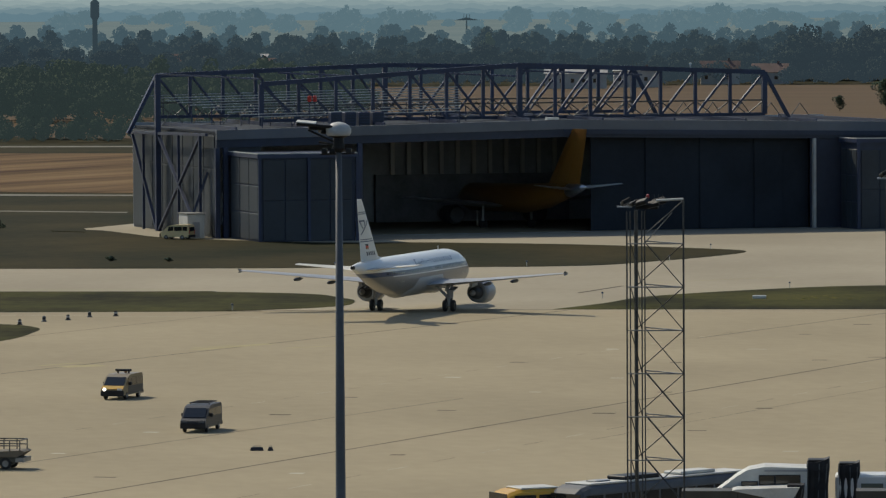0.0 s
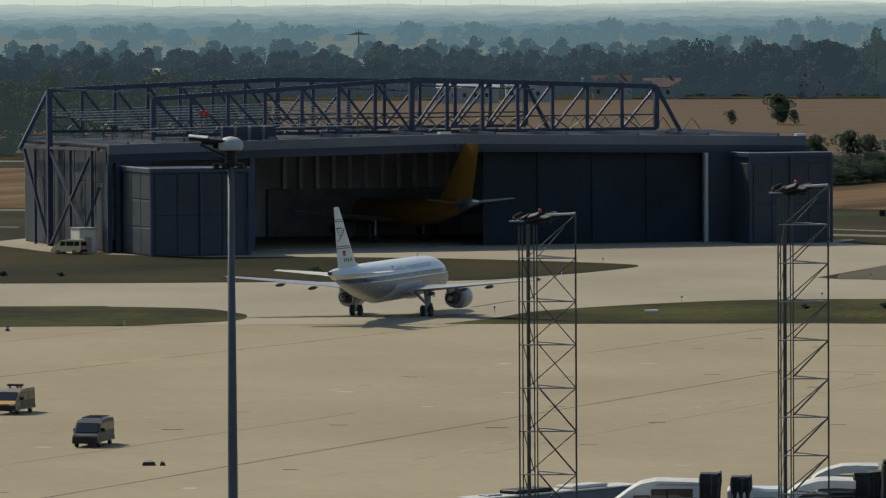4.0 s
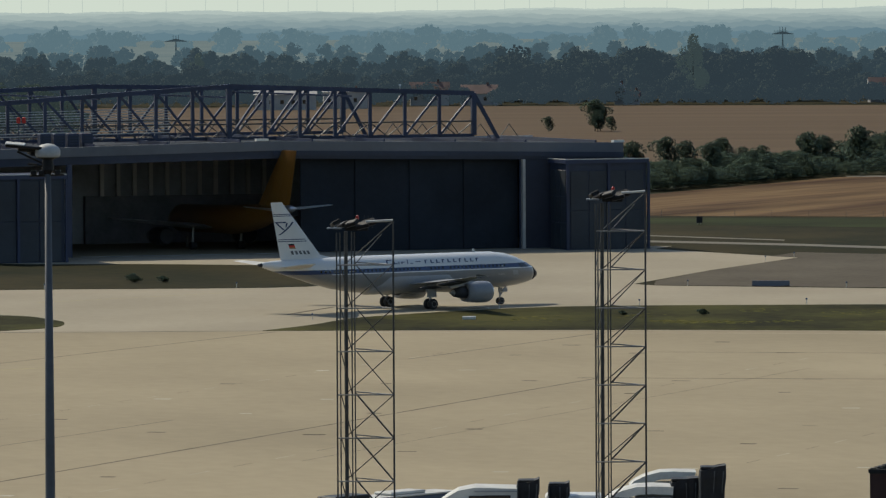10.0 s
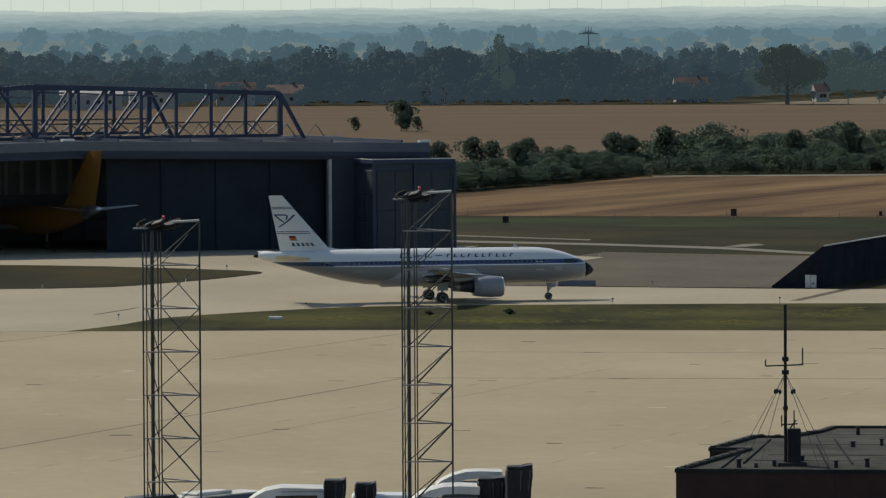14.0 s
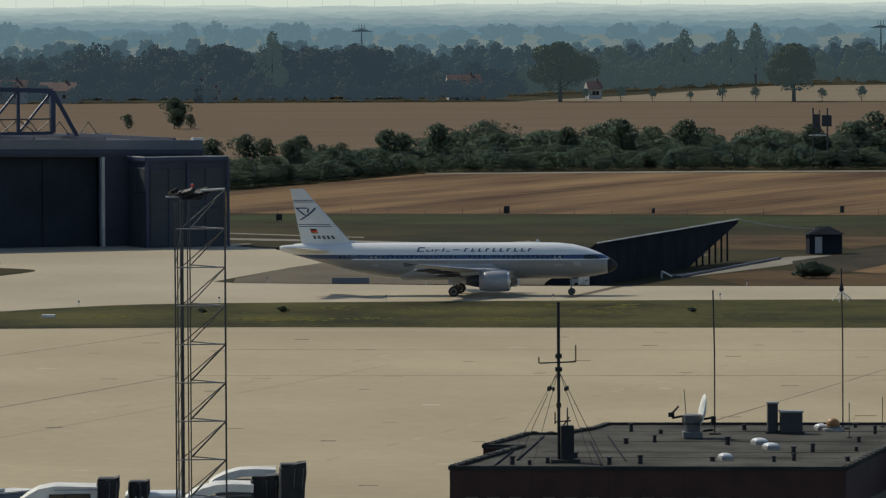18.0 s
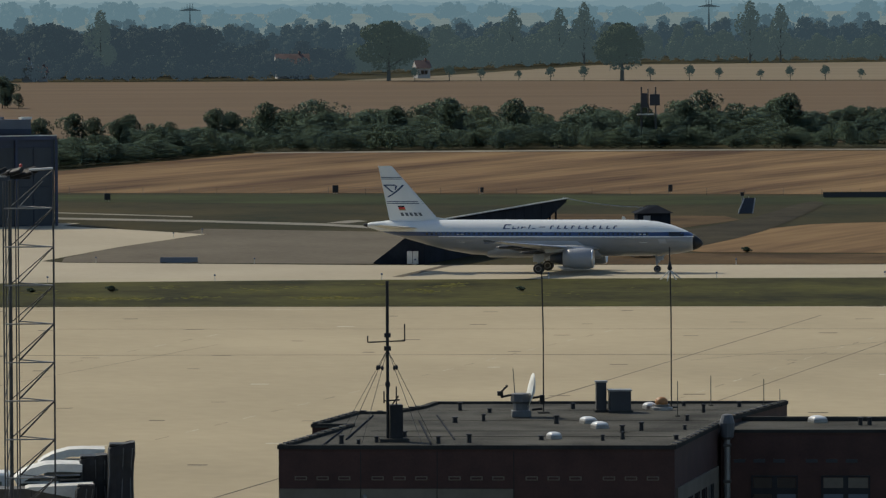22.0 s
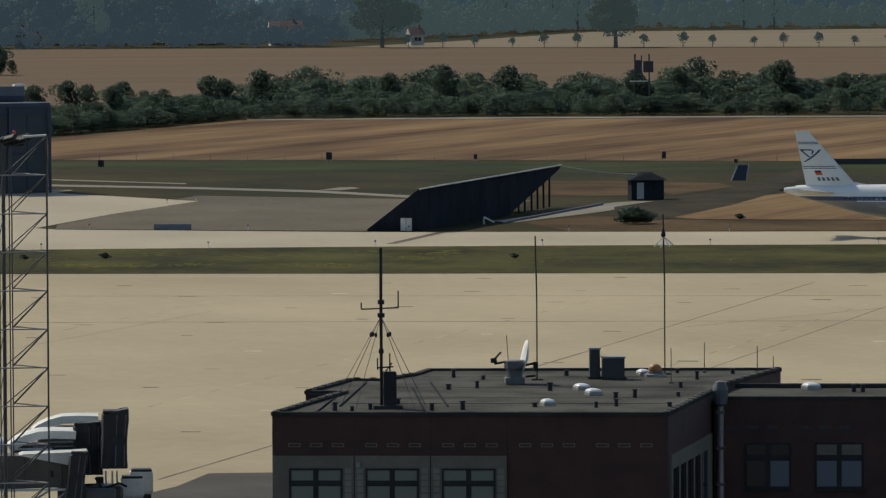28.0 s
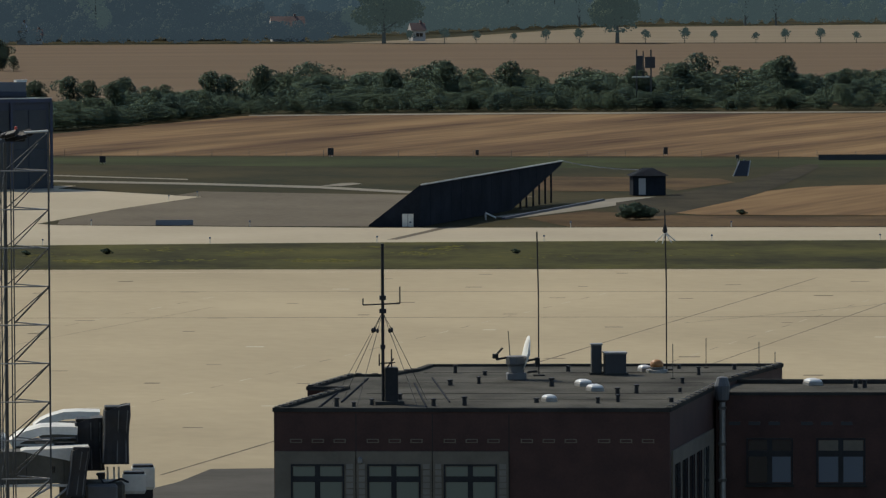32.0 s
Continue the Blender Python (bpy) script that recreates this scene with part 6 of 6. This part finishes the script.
# ladder truck at the apron's western edge
lt = thing("service_truck", pose(-59.2, 404.0, 0.03, 0, 0, -97), "brownish open service truck with dark railings", "truck")
part("chassis", boxes((-.9, .9, -2.8, 2.2, .45, .8), bevel=.04), M_OLIVE, lt)
part("bed", loft([[(-1.0, -.2, .82), (-1.0, 2.3, .82), (-1.0, 2.8, 1.2), (-1.0, 2.6, 1.3), (-1.0, -.2, 1.15)], [(1.0, -.2, .82), (1.0, 2.3, .82), (1.0, 2.8, 1.2), (1.0, 2.6, 1.3), (1.0, -.2, 1.15)]]), M_STONE, lt)
part("cab", loft([[(-.95, -2.9, .8), (-.95, -.4, .8), (-.95, -.4, 1.95), (-.95, -1.9, 2.0), (-.95, -2.7, 1.35)], [(.95, -2.9, .8), (.95, -.4, .8), (.95, -.4, 1.95), (.95, -1.9, 2.0), (.95, -2.7, 1.35)]]), M_VANG, lt)
part("railing", tubes([((a, b, 1.25), (a, b, 1.95)) for a in (-.95, .95) for b in (0, .9, 1.8, 2.5)] + [((a, -.1, z), (a, 2.5, z)) for a in (-.95, .95) for z in (1.6, 1.95)] + [((-.95, 2.5, 1.95), (.95, 2.5, 1.95))], .04, 6), M_LATT, lt)
part("bumper", boxes((-1.0, 1.0, 2.2, 2.75, .5, .8)), M_STEEL, lt)
wheel_pair(lt, (-.85, .85), 1.5, .4)
wheel_pair(lt, (-.85, .85), -1.9, .4)

# bollards at the grass edge, wheel chocks on the apron
for i, (x, y) in enumerate(((-81.8, 580.3), (-80.2, 585.8), (-78.2, 588.3), (-76.8, 593.8), (-74.4, 595.3))):
    k = thing("edge_bollard", pose(x, y, 0.03), "short dark bollard with a pale band at the apron edge", "bollard", "edge bollards")
    part("post", lathe([(0, .28), (.08, .28), (.12, .18), (.5, .15), (.55, .08)], 10), M_BLKP if i % 2 == 0 else M_POLE, k)
    part("band", lathe([(.26, .185), (.4, .175)], 10), M_GREY if i % 2 == 0 else M_BLKP, k)
for x, w in ((-42.7, .95), (-41.75, .4)):
    k = thing("wheel_chock", pose(x, 419.8, 0.03, 0, 0, 4), "dark rubber wheel chock lying on the apron", "chock", "wheel chocks")
    part("block", loft([[(-w / 2, -.3, 0), (w / 2, -.3, 0), (w / 2 - .08, -.1, .24), (-w / 2 + .08, -.1, .24)], [(-w / 2, .3, 0), (w / 2, .3, 0), (w / 2 - .08, .1, .24), (-w / 2 + .08, .1, .24)]]), M_BLACK, k)
    part("handle", tubes([((-w * .3, 0, .24), (-w * .2, 0, .32)), ((-w * .2, 0, .32), (w * .2, 0, .32)), ((w * .2, 0, .32), (w * .3, 0, .24))], .02, 5), M_STEEL, k)

# ---- blast fence, hut and small airfield things ----
B0, B1 = Vector((49.0, 691.5, 0)), Vector((71.6, 759.0, 0))
FA = (B1 - B0).normalized()
frot = math.degrees(math.atan2(FA.y, FA.x))
FL = (B1 - B0).length
bf = thing("blast_fence", pose(B0.x, B0.y, 0.03, 0, 0, frot), "dark sloping blast fence on steel posts", "blast fence")
# local x along the fence, y away to the hardstand; the sheet's foot climbs at the far end


def lift(x):
    return .94 * max(0.0, (x / FL - .60) / .40)


n = 14
for k in range(n):
    x0, x1 = FL * k / n + .02, FL * (k + 1) / n - .02
    part("panel", loft([[(x, 5.9 - 6.05 * lift(x), 4.6 * lift(x)), (x, 5.9 - 6.05 * lift(x), 4.6 * lift(x) + .18), (x, -.25, 4.85 + .24 * x / FL), (x, -.25, 4.67 + .24 * x / FL)] for x in (x0, x1)]), M_FENCE, bf, "dark sheet panel")
part("top_rail", loft([[(x, -.34, 4.74 + .24 * x / FL), (x, -.22, 4.74 + .24 * x / FL), (x, -.22, 4.88 + .24 * x / FL), (x, -.34, 4.88 + .24 * x / FL)] for x in (0, FL)]), M_OFFW, bf, "pale top edge")
part("end_panel", loft([[(x, 5.8, 0), (x, -.1, 0), (x, -.1, 4.7)] for x in (-.1, -.02)]), M_FENCE, bf)
part("door", boxes((-.16, -.11, .6, 1.9, .05, 1.5)), M_OFFW, bf, "small white door")
part("door_gap", boxes((-.175, -.162, 1.22, 1.27, .05, 1.5)), M_BLKP, bf)
for k in range(9):
    part("back_panel", boxes((FL * .62 * k / 9 + .03, FL * .62 * (k + 1) / 9 - .03, -.12, -.04, 0, 4.6)), M_FENCE, bf)
for k in range(6):
    x0, x1 = FL * (.62 + .38 * k / 6) + .03, FL * (.62 + .38 * (k + 1) / 6) - .03
    part("back_panel", loft([[(x, -.12, 4.6 * (x / FL - .62) / .38), (x, -.04, 4.6 * (x / FL - .62) / .38), (x, -.04, 4.66 + .24 * x / FL), (x, -.12, 4.66 + .24 * x / FL)] for x in (x0, x1)]), M_FENCE, bf, "dark sheet with a climbing foot")
for f in (.70, .745, .795, .84, .885, .93):
    part("post", boxes((FL * f - .12, FL * f + .12, -.02, .18, 0, 4.75 * (f - .62) / .38 + .25)), M_FENCE, bf)
part("kerb", boxes((20, FL + 2, -5.2, -4.8, 0, .25)), M_CLADD, bf)
bar = thing("barrier_pole", pose(58.6, 708, 0.03, 0, 0, 0), "white tilted barrier pole beside the blast fence", "barrier")
part("pole", tubes([((-.62, 0, .85), (.6, 0, .22))], .09, 8), M_WHITE, bar)
part("stand", boxes((-.72, -.52, -.15, .15, 0, .8)), M_GREY, bar)

cab = thing("overhead_cable", pose(0, 0, 0), "thin cable sagging from the blast fence to the hut", "cable")
ends = Vector((71.4, 758.7, 5.12)), Vector((83.0, 774.4, 3.3))
pts = [ends[0].lerp(ends[1], k / 8) - Vector((0, 0, 1.0 * (k / 8) * (1 - k / 8))) for k in range(9)]
part("cable", tubes(list(zip(pts, pts[1:])), .045, 5), M_CONTR, cab)
part("clamp", boxes((ends[0].x - .12, ends[0].x + .12, ends[0].y - .12, ends[0].y + .12, 4.98, 5.2)), M_STEEL, cab)
hut = thing("equipment_hut", pose(84.3, 775.5, 0.03, 0, 0, 3), "small dark equipment hut with a pyramid roof", "hut")
part("wall", boxes((-2.1, 2.1, -1.5, 1.5, 0, 2.5)), M_FENCE, hut)
part("roof", loft([[(-2.5, -1.9, 2.5), (2.5, -1.9, 2.5), (2.5, 1.9, 2.5), (-2.5, 1.9, 2.5)], [(-.6, -.2, 3.35), (.6, -.2, 3.5), (.6, .2, 3.5), (-.6, .2, 3.5)]]), M_FENCE, hut)
part("door", boxes((-1.4, -.5, -1.54, -1.505, .1, 2.2)), M_GREY, hut, "pale grey door")
for x, y, w, h, d in ((52.4, 929, .9, 1.35, .3), (17.2, 905, .9, 1.2, .3), (-2.0, 905, .9, 1.2, .3), (74.5, 925, .5, 1.0, .2), (103.0, 922, .6, 1.3, .3)):
    s = thing("airfield_box", pose(x, y, 0.0, 0, 0, 6), "dark equipment box on the airfield grass", "box", "airfield boxes")
    part("body", boxes((-w / 2, w / 2, -d / 2, d / 2, .25, h), bevel=.03), M_BLKP, s)
    for a in (-.25, .25):
        part("foot", boxes((w * a - w * .05, w * a + w * .05, -.06, .06, 0, .26)), M_STEEL, s)
sc = thing("signal_screen", pose(104.2, 838, 0.0, 0, 0, 0), "dark slanted screen standing on the grass", "screen")
part("screen", loft([[(-1.25, -.6, 0), (.75, -.6, 0), (1.25, .5, 2.1), (-.25, .5, 2.1)], [(-1.25, -.45, 0), (.75, -.45, 0), (1.25, .62, 2.1), (-.25, .62, 2.1)]]), M_VANG, sc)
part("post", tubes([((-.5, .8, 0), (-.5, .8, 2.8)), ((.4, .7, 0), (.4, .7, 2.3))], .08, 6), M_STEEL, sc)
part("lamp", boxes((-.75, -.3, .6, 1.0, 2.4, 2.9)), M_BLKP, sc)
for a, b in ((-1.25, -.25), (.75, 1.25)):
    part("edge_strip", tubes([((a, -.62, .02), (b, .48, 2.1))], .07, 6), M_GREY, sc, "pale edge strip")
cv = thing("drain_wall", pose(129, 897, 0.0, 0, 0, -4), "long low dark drain wall in the grass", "wall")
part("wall", boxes((-6, 22, -.2, .2, 0, .75)), M_VANG, cv)
part("cap", boxes((-6, 22, -.28, .28, .755, .85)), M_PATCH, cv)
lb = thing("low_barrier", pose(21.5, 701, 0.05, 0, 0, -3), "low grey concrete barrier block on the hardstand", "barrier")
part("block", loft([[(-2.15, -.3, 0), (-2.15, .3, 0), (-2.15, .12, .62), (-2.15, -.12, .62)], [(2.15, -.3, 0), (2.15, .3, 0), (2.15, .12, .62), (2.15, -.12, .62)]]), M_FASC, lb)
for a in (-1.8, 1.8):
    part("foot", boxes((a - .3, a + .3, -.4, .4, 0, .06)), M_PATCH, lb)
wb = thing("marker_board", pose(-11.8, 627, 0.05, 0, 0, 0), "low pale marker board lying in the grass strip", "marker")
part("board", boxes((-.7, .7, -.5, .5, .02, .34), bevel=.04), M_OFFW, wb)
for a in (-.5, .5):
    part("foot", boxes((a - .1, a + .1, -.3, .3, 0, .04)), M_GREY, wb)
mk = thing("edge_marker", pose(-28, 628.5, 0.03), "short pale taxiway edge marker post", "marker", "edge markers")
part("stake", tubes([((0, 0, 0), (0, 0, .55))], .05, 6), M_OFFW, mk)
part("cap", lathe([(.5, .05), (.52, .11), (.64, .11), (.68, .04)], 8), M_NAVY, mk)
for x, y in ((-9, 650), (6, 656.5), (24, 657.5), (42, 656.8), (60, 655.6), (78, 653.6), (96, 651.6), (114, 649), (12, 703), (30, 697), (48, 691), (66, 688), (84, 685.3), (102, 682.5), (-24, 716), (-40, 702), (-62, 700), (-20, 748), (23, 772), (27, 783), (-56, 636), (-64, 606)):
    copy_thing(mk, pose(x, y, 0.03))
grass_bush = tree_model("grass_shrub", 1.35, 2.6, 1100, .12, M_LEAF, .02, "low dark shrub in the airfield grass", "shrub")
place(grass_bush, [(12.4, 634, .06, 0, .5), (54.5, 628, .06, 90, .4), (-53, 716, .06, 30, .8), (-49.5, 716, .06, 80, .6), (75.3, 705.5, 0, 0, 1.5), (76.3, 706, 0, 100, 1.25), (74.6, 706, 0, 200, 1.1),
                   (4, 634, .06, 50, .4), (89, 716, 0, 0, .5), (-118, 812, 0, 0, 1.3), (-90, 716, .06, 0, .5), (-83, 715, .06, 0, .4)], "shrubs in the grass")
# wire fence along the harvested field
wf = thing("wire_fence", pose(0, 0, 0), "thin wire fence along the stubble field", "fence")
FP = [(12 + 5.6 * k, 938 - .285 * 5.6 * k) for k in range(34)]
for x, y in FP:
    part("post", tubes([((x, y, 0), (x, y, 1.15))], .03, 5), M_LATT, wf)
for z in (.5, .8, 1.1):
    part("wire", tubes([((*FP[0], z), (*FP[-1], z))], .006, 3), M_LATT, wf)
rt = thing("radar_frame", pose(127.6, 1180, 0), "dark antenna frame rising out of the hedge", "antenna")
part("leg", tubes([((a, 0, 0), (a, 0, 11.8)) for a in (-1.4, 1.4)], .16, 6), M_VANG, rt)
part("panel", boxes((-1.5, -.25, -.2, .2, 7.8, 10.6), (.25, 2.2, -.2, .2, 8.2, 10.4), bevel=.04), M_VANG, rt)
part("platform", boxes((-2.2, 1.0, -.6, .6, 6.4, 6.6)), M_CONTR, rt)
part("mast", tubes([((-.1, 0, 6), (-.1, 0, 11.5))], .12, 6), M_VANG, rt)


# ---- far houses, halls, pylons and a tower among the woods ----
def house(x, y, w, d, h, roof, wall, tile, turn, label):
    e = thing("farmhouse", pose(x, y, 0, 0, 0, turn), label, "house", "far houses")
    part("wall", boxes((-w / 2, w / 2, -d / 2, d / 2, 0, h)), wall, e)
    part("roof", loft([[(-w / 2 - .4, -d / 2 - .5, h), (-w / 2 - .4, 0, h + roof), (-w / 2 - .4, d / 2 + .5, h)], [(w / 2 + .4, -d / 2 - .5, h), (w / 2 + .4, 0, h + roof), (w / 2 + .4, d / 2 + .5, h)]]), tile, e)
    part("gable", loft([[(-w / 2 - .42, -d / 2, h), (-w / 2 - .42, 0, h + roof - .3), (-w / 2 - .42, d / 2, h)], [(-w / 2 - .41, -d / 2, h), (-w / 2 - .41, 0, h + roof - .3), (-w / 2 - .41, d / 2, h)]]), wall, e)
    for k in range(max(2, int(w / 4))):
        a = -w / 2 + 1.2 + k * (w - 2) / max(2, int(w / 4))
        wn_ = part("window", boxes((a, a + 1.1, -d / 2 - .04, -d / 2 - .004, h * .4, h * .4 + 1.3)), M_GLASS, e)
        part("sill", boxes((a - .1, a + 1.2, -d / 2 - .12, -d / 2 - .05, h * .4 - .12, h * .4)), M_HOUSE, wn_)
    part("chimney", boxes((w * .2, w * .2 + .7, -.35, .35, h + roof * .5, h + roof + .8)), M_TILE, e)


house(103.5, 2094, 11, 8, 5.0, 3.6, M_HOUSE, M_TILE, 4, "far low house with a pale red tiled roof")
house(147.5, 2085, 4.5, 5, 3.6, 2.6, M_HOUSE, M_TILE, 12, "far white house with a red roof")
house(13, 2062, 4, 4, 3.2, 4.2, M_HOUSE, M_HOUSE, 80, "far small white gabled house")
house(17, 2064, 4, 4, 3.0, 2.0, M_HOUSE, M_TILE, 10, "far small white house")
house(-52, 2070, 13, 8, 4.5, 3.5, M_HOUSE, M_TILE, 3, "far house with a dull red roof")
house(-35, 2070, 12, 8, 4.0, 3.0, M_HOUSE, M_TILE, -6, "far house with a dull red roof")
house(-97, 1990, 20, 10, 5.0, 1.5, M_HOUSE, M_HOUSE, 2, "far long white hall")
house(-78, 2010, 15, 9, 5.5, 1.2, M_HOUSE, M_HOUSE, 4, "far long white hall")
house(-262, 2330, 16, 9, 5, 3.5, M_HOUSE, M_TILE, 4, "far house with a red roof")
house(-240, 2420, 24, 9, 6, 1.5, M_HOUSE, M_HOUSE, 1, "far long white hall")
house(-225, 2220, 14, 8, 5, 3, M_HOUSE, M_TILE, -5, "far house with a dull red roof")


def pylon(x, y, h, w):
    z = rise(math.hypot(x, y))
    e = thing("power_pylon", pose(x, y, z), "far lattice power pylon with crossarms", "pylon", "power pylons")
    # pylons share the far leaves' glowing haze colour
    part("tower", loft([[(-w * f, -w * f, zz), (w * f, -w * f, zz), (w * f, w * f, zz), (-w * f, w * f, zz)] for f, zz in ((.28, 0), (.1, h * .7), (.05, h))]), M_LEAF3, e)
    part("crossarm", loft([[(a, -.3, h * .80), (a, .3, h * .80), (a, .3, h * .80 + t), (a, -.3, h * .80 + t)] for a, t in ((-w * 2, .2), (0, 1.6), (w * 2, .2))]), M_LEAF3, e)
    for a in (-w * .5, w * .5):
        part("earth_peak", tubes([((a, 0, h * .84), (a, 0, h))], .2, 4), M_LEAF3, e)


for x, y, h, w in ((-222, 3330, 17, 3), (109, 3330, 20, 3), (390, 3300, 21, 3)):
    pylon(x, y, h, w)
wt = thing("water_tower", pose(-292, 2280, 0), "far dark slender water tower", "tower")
# the tower's haze is the far leaves' glow too
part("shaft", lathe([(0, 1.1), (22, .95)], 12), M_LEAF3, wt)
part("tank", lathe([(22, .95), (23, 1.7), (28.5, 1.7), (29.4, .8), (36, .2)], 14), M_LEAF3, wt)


# ---- joints, marks and repairs in the concrete ----
apron = bpy.data.objects["apron"]


def ribbon(name, a, b, w, mat, parent, z=0.036):
    a, b = Vector((*a, 0)), Vector((*b, 0))
    s = (b - a).normalized().cross(Vector((0, 0, 1))) * w / 2
    bm = bmesh.new()
    bm.faces.new([bm.verts.new((p.x, p.y, z)) for p in (a - s, b - s, b + s, a + s)])
    if bm.faces[:][0].normal.z < 0:
        bmesh.ops.reverse_faces(bm, faces=bm.faces[:])
    return part(name, bm, mat, parent)


for a, b, w in (((-56, 366), (1.1, 526), .26), ((-80, 488), (-30.5, 605), .26), ((-16.1, 556), (3.2, 604), .24), ((-.6, 526.8), (77.7, 516.5), .5), ((10.3, 367.2), (48.9, 485), .22), ((48.9, 485), (79, 578), .16), ((30, 383), (93, 578), .14),
                ((6, 566.5), (82, 554.5), .4), ((-86, 541), (-63, 600), .2), ((-60, 402), (-32, 474), .16), ((-20, 430), (20, 540), .1), ((58.7, 510.7), (100, 560), .16)):
    ribbon("joint", a, b, w, M_JOINT, apron)
for a, b in (((-58, 440), (-10, 575)), ((-40, 380), (22, 560)), ((2, 400), (58, 560)), ((24, 380), (80, 545))):
    for k in range(24):
        p, q = Vector(a).lerp(Vector(b), k / 24), Vector(a).lerp(Vector(b), (k + .45) / 24)
        ribbon("faint_joint", tuple(p), tuple(q), .09, M_PALEJ if k % 2 else M_JOINT, apron)
r3 = random.Random(11)
for k in range(120):
    u, v = k % 12, k // 12
    x, y = -62 + 12.6 * u + 5.4 * v + r3.uniform(-1.5, 1.5), 395 + 20.5 * v + 1.5 * u + r3.uniform(-3, 3)
    if y > 596 or x > 90 or r3.random() < .25:
        continue
    w = r3.uniform(.9, 1.7)
    ribbon("slot_drain", (x - w / 2, y + .08 * w), (x + w / 2, y - .08 * w), r3.uniform(.5, 1.0), M_JOINT if r3.random() < .75 else M_PALEJ, apron, 0.038)
for a, b, w in (((-60.3, 539), (-54.4, 548), 1.6), ((-60.9, 541.6), (-57.5, 546), .5), ((-69, 514.4), (-65.7, 516.5), 2.6), ((-52.5, 541), (-47, 546), .6), ((-71, 516), (-68, 520), .8)):
    ribbon("yellow_line", a, b, w, M_YELLOW, apron, 0.039)
taxi = bpy.data.objects["taxiway"]
ribbon("joint", (-64, 605.2), (-31.5, 606.6), .55, M_JOINT, taxi, .042)
for a, b, w in (((-31, 640), (-27, 655), .5), ((-60, 668), (-40, 690), .3), ((-26, 660), (-10, 675), .3), ((44, 662), (52, 690), 1.2)):
    ribbon("yellow_line" if w < .4 else "repair", a, b, w, M_YELLOW if w < .4 else M_PATCH, taxi, .042)
for x0, y0, x1, y1 in ((-24, 612, 330, 578), (-90, 607, -60, 607)):
    ribbon("pale_edge", (x0, y0 - 9), (x1, y1 - 14), .25, M_PALEJ, apron, .04)


# ---- movement ----
def motions():
    """The airliner turns off the hangar taxiway and rolls away to the east."""
    rows = [
        (0, -45.78, 604.0, 12.5), (1, -43.65, 607.5, 12.8), (2, -41.64, 611.8, 13.2), (3, -39.88, 617.0, 13.5), (5.5, -35.34, 630.8, 18.7),
        (6, -34.02, 633.5, 21.2), (7, -31.28, 638.3, 27), (8, -27.66, 643.2, 34), (9, -23.79, 648.0, 41.2), (10, -18.73, 652.2, 50),
        (11, -13.44, 656.5, 57.5), (12, -7.67, 659.7, 65), (13, -1.38, 662.8, 72.5), (14, 4.95, 666.0, 79), (16.5, 22.03, 669.8, 91),
        (17, 25.37, 670.1, 93), (18, 32.33, 670.7, 98), (19, 39.06, 671.3, 101.5), (20, 46.2, 671.0, 102.6), (21, 53.45, 670.8, 103),
        (22, 60.8, 670.5, 103), (23, 68.31, 670.3, 103), (24, 75.88, 670.0, 103), (25, 83.52, 669.3, 102.6), (27.5, 103.4, 667.5, 101.5),
        (28, 107.6, 667.2, 101.3), (29, 115.85, 666.5, 101), (30, 124.2, 665.8, 100.5), (32, 141.2, 664.6, 100)]
    walk(plane, [(t, pose(x, y, 0.03, 0, 0, -h)) for t, x, y, h in rows])
    # distance rolled, for the wheels
    steps = 230
    ts = [32.0 * i / steps for i in range(steps + 1)]
    tt = [r[0] for r in rows]
    xs, ys = np.interp(ts, tt, [r[1] for r in rows]), np.interp(ts, tt, [r[2] for r in rows])
    rolled = np.concatenate([[0], np.cumsum(np.hypot(np.diff(xs), np.diff(ys)))])
    for wheel, r in wheels:
        home = wheel.location.copy()
        walk(wheel, [(t, pose(home.x, home.y, home.z, -math.degrees(s / r), 0, 0)) for t, s in zip(ts, rolled)])


motions()
